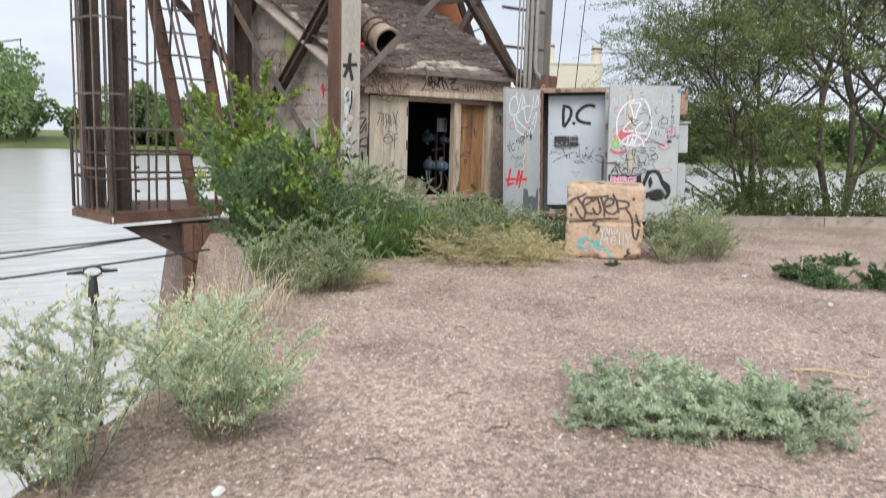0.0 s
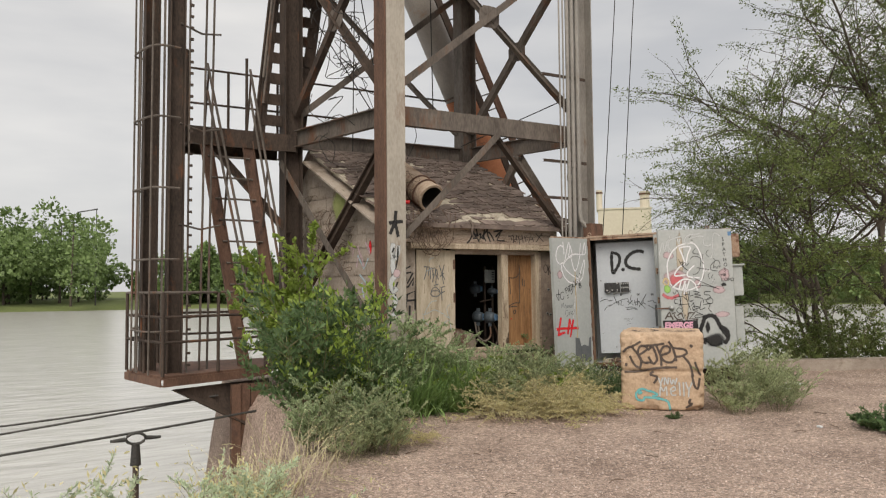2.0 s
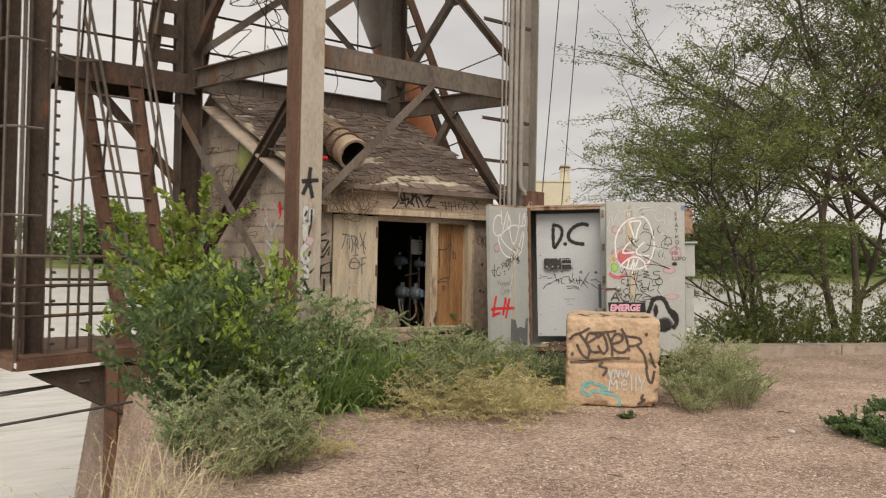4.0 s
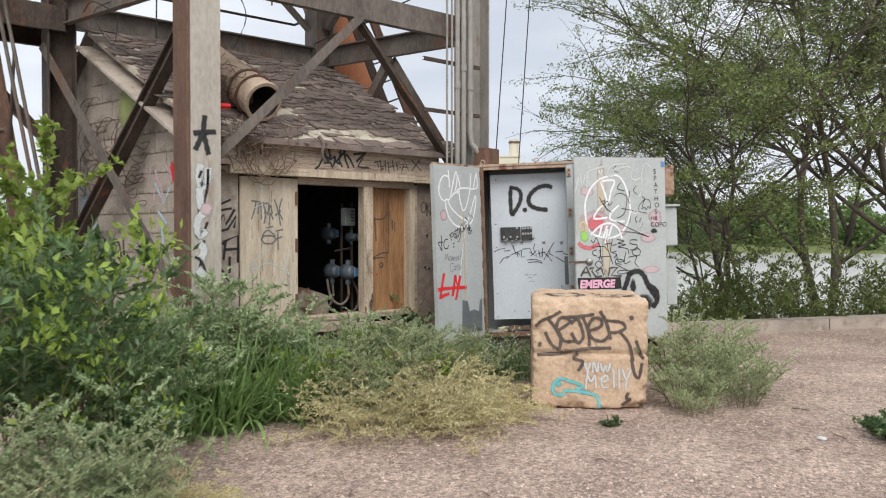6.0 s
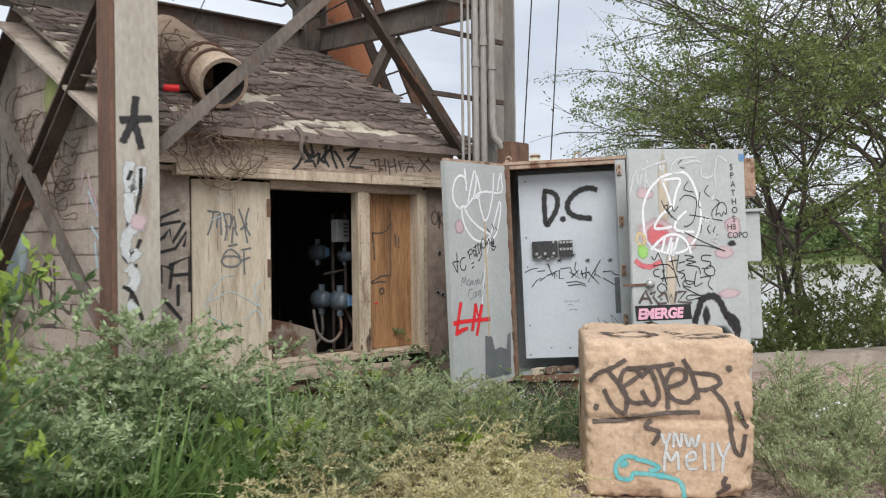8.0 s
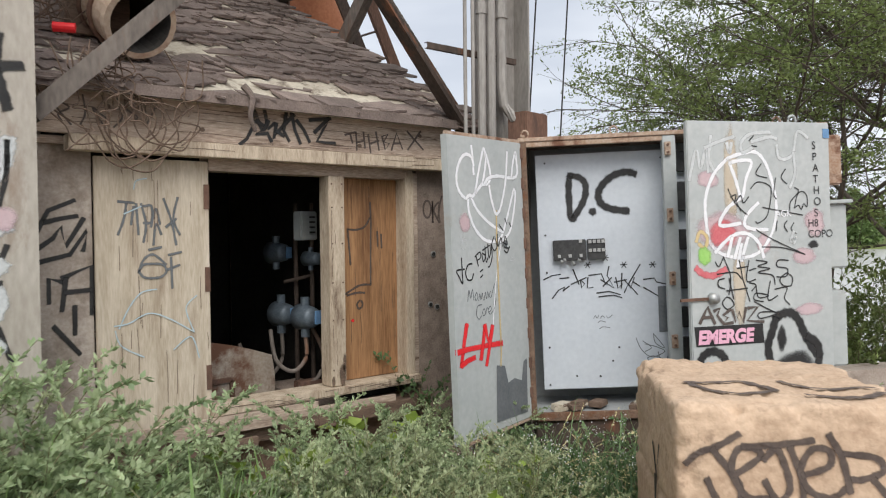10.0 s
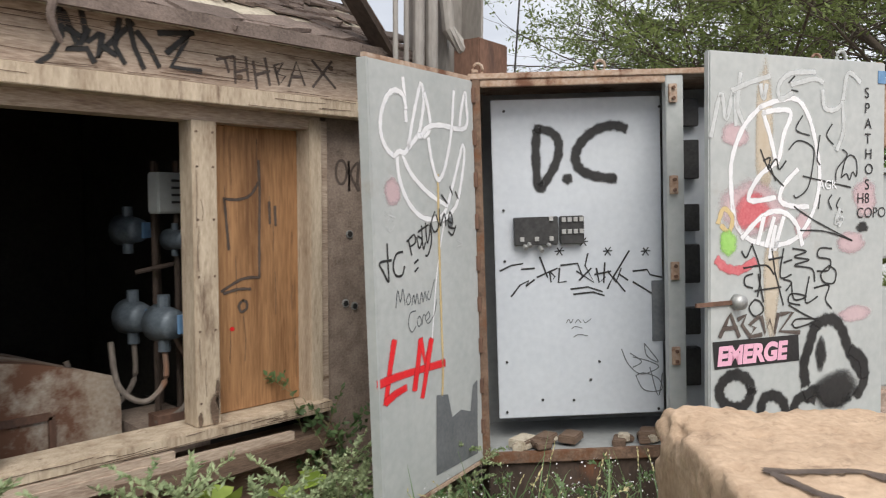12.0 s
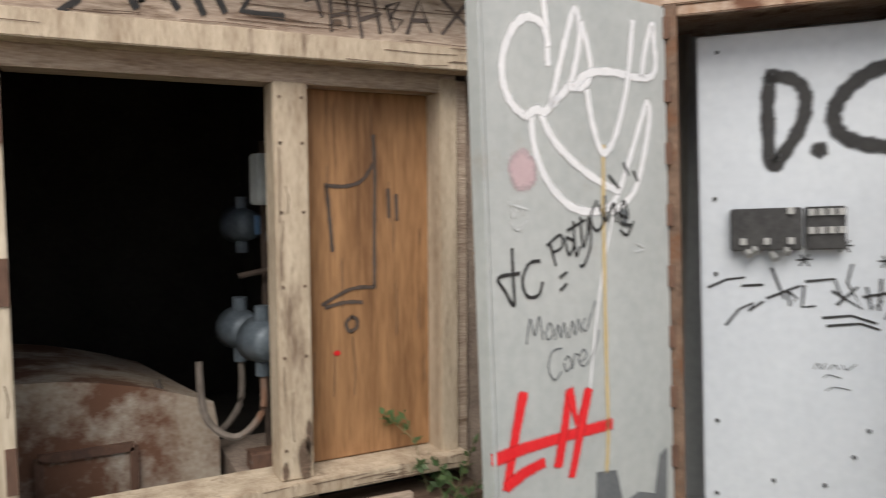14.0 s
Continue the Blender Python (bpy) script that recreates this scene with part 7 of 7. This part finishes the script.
paint(right_door, M_BROWNPAINT, RM, [[(0.055, 0.912), (0.093, 0.976), (0.113, 1.012), (0.165, 0.904)], [(0.074, 0.947), (0.151, 0.946)], [(0.158, 0.981), (0.204, 0.997), (0.181, 0.956), (0.23, 0.898)], [(0.28, 0.986), (0.224, 0.952), (0.26, 0.937), (0.224, 0.899), (0.297, 0.903)], [(0.293, 0.985), (0.317, 0.906), (0.344, 0.968), (0.372, 0.901), (0.395, 0.99)], [(0.409, 0.986), (0.485, 0.991), (0.403, 0.909), (0.528, 0.893)]], 0.017, "dark angular tag", False, 0.004)
patch(right_door, M_BLACK, RM, [(0.014, 0.893), (0.521, 0.883), (0.529, 0.761), (0.026, 0.77)], "black painted frame of the lettering")
paint(right_door, M_BLACK, RM, [[(0.241, 0.652), (0.214, 0.706), (0.142, 0.737), (0.077, 0.714), (0.052, 0.666), (0.084, 0.612), (0.142, 0.587), (0.208, 0.596), (0.241, 0.652)], [(0.292, 0.534), (0.308, 0.602), (0.37, 0.615), (0.429, 0.577), (0.447, 0.514)], [(0.482, 0.501), (0.51, 0.567), (0.552, 0.588), (0.625, 0.571)], [(0.57, 0.591), (0.643, 0.609), (0.736, 0.539), (0.849, 0.558)]], 0.046, "bold black sprayed letters", True)
paint(right_door, M_BLACK, RM, [[(0.621, 0.906), (0.676, 0.934), (0.749, 0.933), (0.806, 0.877), (0.845, 0.792), (0.904, 0.703), (0.956, 0.623), (0.906, 0.551)], [(0.621, 0.906), (0.593, 0.829), (0.558, 0.739), (0.57, 0.645)], [(0.865, 0.776), (0.942, 0.727), (0.963, 0.641)]], 0.05, "soft black sprayed head outline", True, 0.003)
blob(right_door, M_BLACK, RM, 0.765, 0.595, 0.13, 0.09, "soft black sprayed patch", 18, 0.0034)
blob(right_door, M_BLACK, RM, 0.666, 0.782, 0.035, 0.075, "soft black sprayed patch", 19, 0.0034)
blob(right_door, M_BLACK, RM, 0.932, 1.366, 0.04, 0.025, "small black sprayed blotch", 22, 0.003)
lettering(right_door, M_BLACK, RM @ pose(0.937, 0, 1.978), "S", 0.072, "black marker letter down the edge")
lettering(right_door, M_BLACK, RM @ pose(0.938, 0, 1.906), "P", 0.072, "black marker letter down the edge")
lettering(right_door, M_BLACK, RM @ pose(0.94, 0, 1.834), "A", 0.072, "black marker letter down the edge")
lettering(right_door, M_BLACK, RM @ pose(0.941, 0, 1.762), "T", 0.072, "black marker letter down the edge")
lettering(right_door, M_BLACK, RM @ pose(0.942, 0, 1.690), "H", 0.072, "black marker letter down the edge")
lettering(right_door, M_BLACK, RM @ pose(0.943, 0, 1.618), "O", 0.072, "black marker letter down the edge")
lettering(right_door, M_BLACK, RM @ pose(0.944, 0, 1.545), "S", 0.072, "black marker letter down the edge")
lettering(right_door, M_BLACK, RM @ pose(0.892, 0, 1.48), "H8\nCOPO", 0.07, "small black marker words")
lettering(right_door, M_WHITEP, RM @ pose(0.64, 0, 1.55), "AGK", 0.06, "small white letters")
lettering(right_door, M_HOTPINK, RM @ pose(0.038, 0, 0.788, 0, 1.0), "EMERGE", 0.112, "pink block lettering on its black ground", 0.1, 0.005, 0.006)
knob = part("knob", tube([(-RD_W + 0.15, -0.036, 1.06), (-RD_W + 0.15, -0.055, 1.06), (-RD_W + 0.15, -0.075, 1.06)], 0.036, 16, 0.85), M_METAL, right_door, "round zinc latch knob", True)
part("latch_rod", box((0.22, 0.012, 0.018), (-RD_W + 0.03, -0.042, 1.06)), M_RUSTRED, right_door)
part("sticker", box((0.05, 0.003, 0.06), (-0.03, -0.038, 2.08)), M_SWBLUE, right_door, "small blue sticker")
part("door_eye", tube([(-0.28 + 0.03 * math.cos(a * 0.628), -0.018, CAB_Z1 + 0.03 + 0.035 * math.sin(a * 0.628)) for a in range(11)], 0.008, 6), M_CAB, right_door)

# ---- block graffiti ----
BM_ = pose(-0.46, -0.5, -0.445)

paint(block, M_BROWNPAINT, BM_, [[(0.033, 0.661), (0.081, 0.706), (0.16, 0.739), (0.226, 0.781)], [(0.128, 0.723), (0.19, 0.644), (0.229, 0.581), (0.219, 0.485), (0.157, 0.516), (0.108, 0.611)], [(0.205, 0.625), (0.299, 0.693), (0.284, 0.725), (0.222, 0.724), (0.199, 0.644), (0.251, 0.549), (0.334, 0.544)], [(0.314, 0.684), (0.358, 0.725), (0.391, 0.662), (0.408, 0.577), (0.365, 0.532), (0.316, 0.608)], [(0.237, 0.734), (0.361, 0.741), (0.49, 0.761)], [(0.407, 0.732), (0.452, 0.616), (0.456, 0.512)], [(0.452, 0.628), (0.544, 0.664), (0.547, 0.721), (0.484, 0.727), (0.446, 0.647), (0.482, 0.569), (0.557, 0.548), (0.606, 0.587)], [(0.542, 0.784), (0.59, 0.696), (0.621, 0.568)]], 0.022, "dark brown sprayed lettering Jester", True, 0.012)
paint(block, M_BROWNPAINT, BM_, [[(0.59, 0.712), (0.71, 0.698), (0.734, 0.651), (0.664, 0.619), (0.619, 0.618)], [(0.7, 0.619), (0.768, 0.527), (0.797, 0.396)], [(0.046, 0.431), (0.234, 0.447), (0.419, 0.483), (0.623, 0.493)], [(0.364, 0.441), (0.332, 0.408), (0.406, 0.378), (0.371, 0.311)], [(0.822, 0.553), (0.857, 0.45), (0.88, 0.417)], [(0.788, 0.402), (0.81, 0.294), (0.846, 0.263), (0.868, 0.373)], [(0.763, 0.136), (0.748, 0.095), (0.778, 0.084), (0.717, 0.041)]], 0.022, "dark brown sprayed lettering Jester", True, 0.012)
blob(block, M_BROWNPAINT, BM_, 0.786, 0.736, 0.018, 0.018, "dark dot", 1, 0.012)
blob(block, M_BROWNPAINT, BM_, 0.063, 0.514, 0.015, 0.018, "dark dot", 2, 0.012)
paint(block, M_WHITEFADE, BM_, [[(0.421, 0.369), (0.442, 0.313), (0.467, 0.373)], [(0.445, 0.313), (0.441, 0.265)], [(0.484, 0.298), (0.491, 0.374), (0.521, 0.302), (0.528, 0.375)], [(0.546, 0.369), (0.564, 0.303), (0.582, 0.351), (0.6, 0.304), (0.622, 0.37)], [(0.431, 0.164), (0.441, 0.268), (0.471, 0.222), (0.502, 0.27), (0.51, 0.173)], [(0.553, 0.221), (0.599, 0.235), (0.594, 0.272), (0.554, 0.246), (0.562, 0.184), (0.608, 0.179)], [(0.646, 0.324), (0.653, 0.177)], [(0.691, 0.325), (0.695, 0.172)], [(0.718, 0.326), (0.747, 0.251), (0.784, 0.327)], [(0.75, 0.251), (0.743, 0.164)]], 0.015, "white sprayed words YNW Melly", True, 0.011)
paint(block, M_CYANP, BM_, [[(0.281, 0.233), (0.216, 0.237), (0.168, 0.182), (0.183, 0.119), (0.245, 0.111), (0.264, 0.143), (0.308, 0.145), (0.385, 0.14), (0.461, 0.127), (0.522, 0.097), (0.542, 0.007)], [(0.278, 0.226), (0.355, 0.209), (0.403, 0.179), (0.354, 0.162)]], 0.022, "cyan sprayed scrawl", True, 0.01)
blob(block, M_CYANP, BM_, 0.212, 0.199, 0.025, 0.025, "cyan dab", 5, 0.01)
blob(block, M_CYANP, BM_, 0.421, 0.135, 0.03, 0.018, "cyan dab", 6, 0.01)
TOPM = pose(-0.46, -0.5, 0.462, -90, 0, 0)
paint(block, M_BROWNPAINT, TOPM, [[(0.12, 0.40), (0.34, 0.36), (0.42, 0.20), (0.22, 0.22), (0.12, 0.40)], [(0.50, 0.40), (0.62, 0.25), (0.84, 0.30)], [(0.52, 0.14), (0.70, 0.10), (0.82, 0.18)]], 0.03, "dark sprayed loops on the top", True, 0.0026)
SIDEM = pose(-0.478, 0.5, -0.445, 0, 0, -90)
paint(block, M_BLACK, SIDEM, [[(0.55, 0.62), (0.62, 0.5), (0.68, 0.64)], [(0.62, 0.5), (0.6, 0.34)], [(0.66, 0.2), (0.72, 0.28), (0.76, 0.18)]], 0.02, "black sprayed mark", False, 0.012)



def hug(target, gap=0.0022):
    """Lay painted strokes onto the uneven faces of a block."""
    at = np.array([v.co for v in target.data.vertices])
    for i, ob in enumerate(target.children):
        m, back = np.array(ob.matrix_basis), np.array(ob.matrix_basis.inverted())
        away = -m[:3, 1]
        near = at[at @ away > 0.38]
        depth = near @ away
        flat = near - np.outer(depth, away)
        for v in ob.data.vertices:
            p = m[:3, :3] @ np.array(v.co) + m[:3, 3]
            q = p - away * (p @ away)
            k = np.argpartition(((flat - q) ** 2).sum(1), 4)[:4]
            p = q + away * (depth[k].max() + gap + 0.0003 * (i % 12))
            v.co = back[:3, :3] @ p + back[:3, 3]


hug(block)

# ---- litter ----
rng = random.Random(29)
for x, y, w in ((3.9, -2.5, 0.5), (3.5, -2.65, 0.3)):
    deb = part("broken_board", box((w, 0.16, 0.03), (x, y, 0.03), rng.uniform(-30, 0), 0.006), M_FARWHITE)
    tagged(deb, "broken white board lying on the gravel", "debris")
for x, y in ((1.49, -4.62), (-4.95, -6.75), (-4.8, -6.7), (0.9, -5.9)):
    c = part("crumpled_paper", box((0.06, 0.04, 0.022), (x, y, ground_z(x, y) + 0.012), rng.uniform(0, 90), 0.008), M_FARWHITE)
    tagged(c, "crumpled white litter on the ground", "litter")
for i in range(46):
    x, y, a = rng.uniform(-4.5, 2.5), rng.uniform(-8.5, -3.4), rng.uniform(0, 6.28)
    l = rng.uniform(0.04, 0.16)
    tw = part("twig", tube([(x, y, 0.012), (x + l * 0.5 * math.cos(a), y + l * 0.5 * math.sin(a), 0.02), (x + l * math.cos(a + 0.3), y + l * math.sin(a + 0.3), 0.012)], 0.004, 4), M_DARKWOOD)
    tagged(tw, "small dry twig on the gravel", "twig", "twigs on the gravel")
rope = part("yellow_rope", tube(curve_points([(-1.3, -6.9, 0.015), (-1.15, -7.0, 0.02), (-1.05, -7.2, 0.015), (-0.9, -7.15, 0.02)], 5), 0.006, 6), M_STRAWP)
tagged(rope, "short frayed yellow rope on the gravel", "rope")


# ---- concrete blocks of the gable wall ----
def block_mesh():
    return mesh_of("block", box((0.392, 0.02, 0.192), (0, 0, 0), 0, 0.006), M_STUCCO)


one_block = block_mesh()
GLEN = (g0 - g1).length
for row in range(17):
    z = 0.1 + row * 0.2
    for col in range(-1, 7):
        s = col * 0.4 + (0.2 if row % 2 else 0.0) + 0.1
        v = BACK_V + (0.1 - BACK_V) * s / GLEN
        top = EAVE_Z + (v + 0.28) / (RIDGE_V + 0.28) * (RIDGE_Z - EAVE_Z) if v < RIDGE_V else RIDGE_Z - (v - RIDGE_V)
        if s < 0.19 or s > GLEN - 0.19 or z + 0.1 > top - 0.22:
            continue
        ob = new("block", one_block)
        ob.parent = gable
        ob.matrix_basis = pose(g1.x, g1.y, 0, 0, 0, GANG) @ pose(s, -0.001, z)
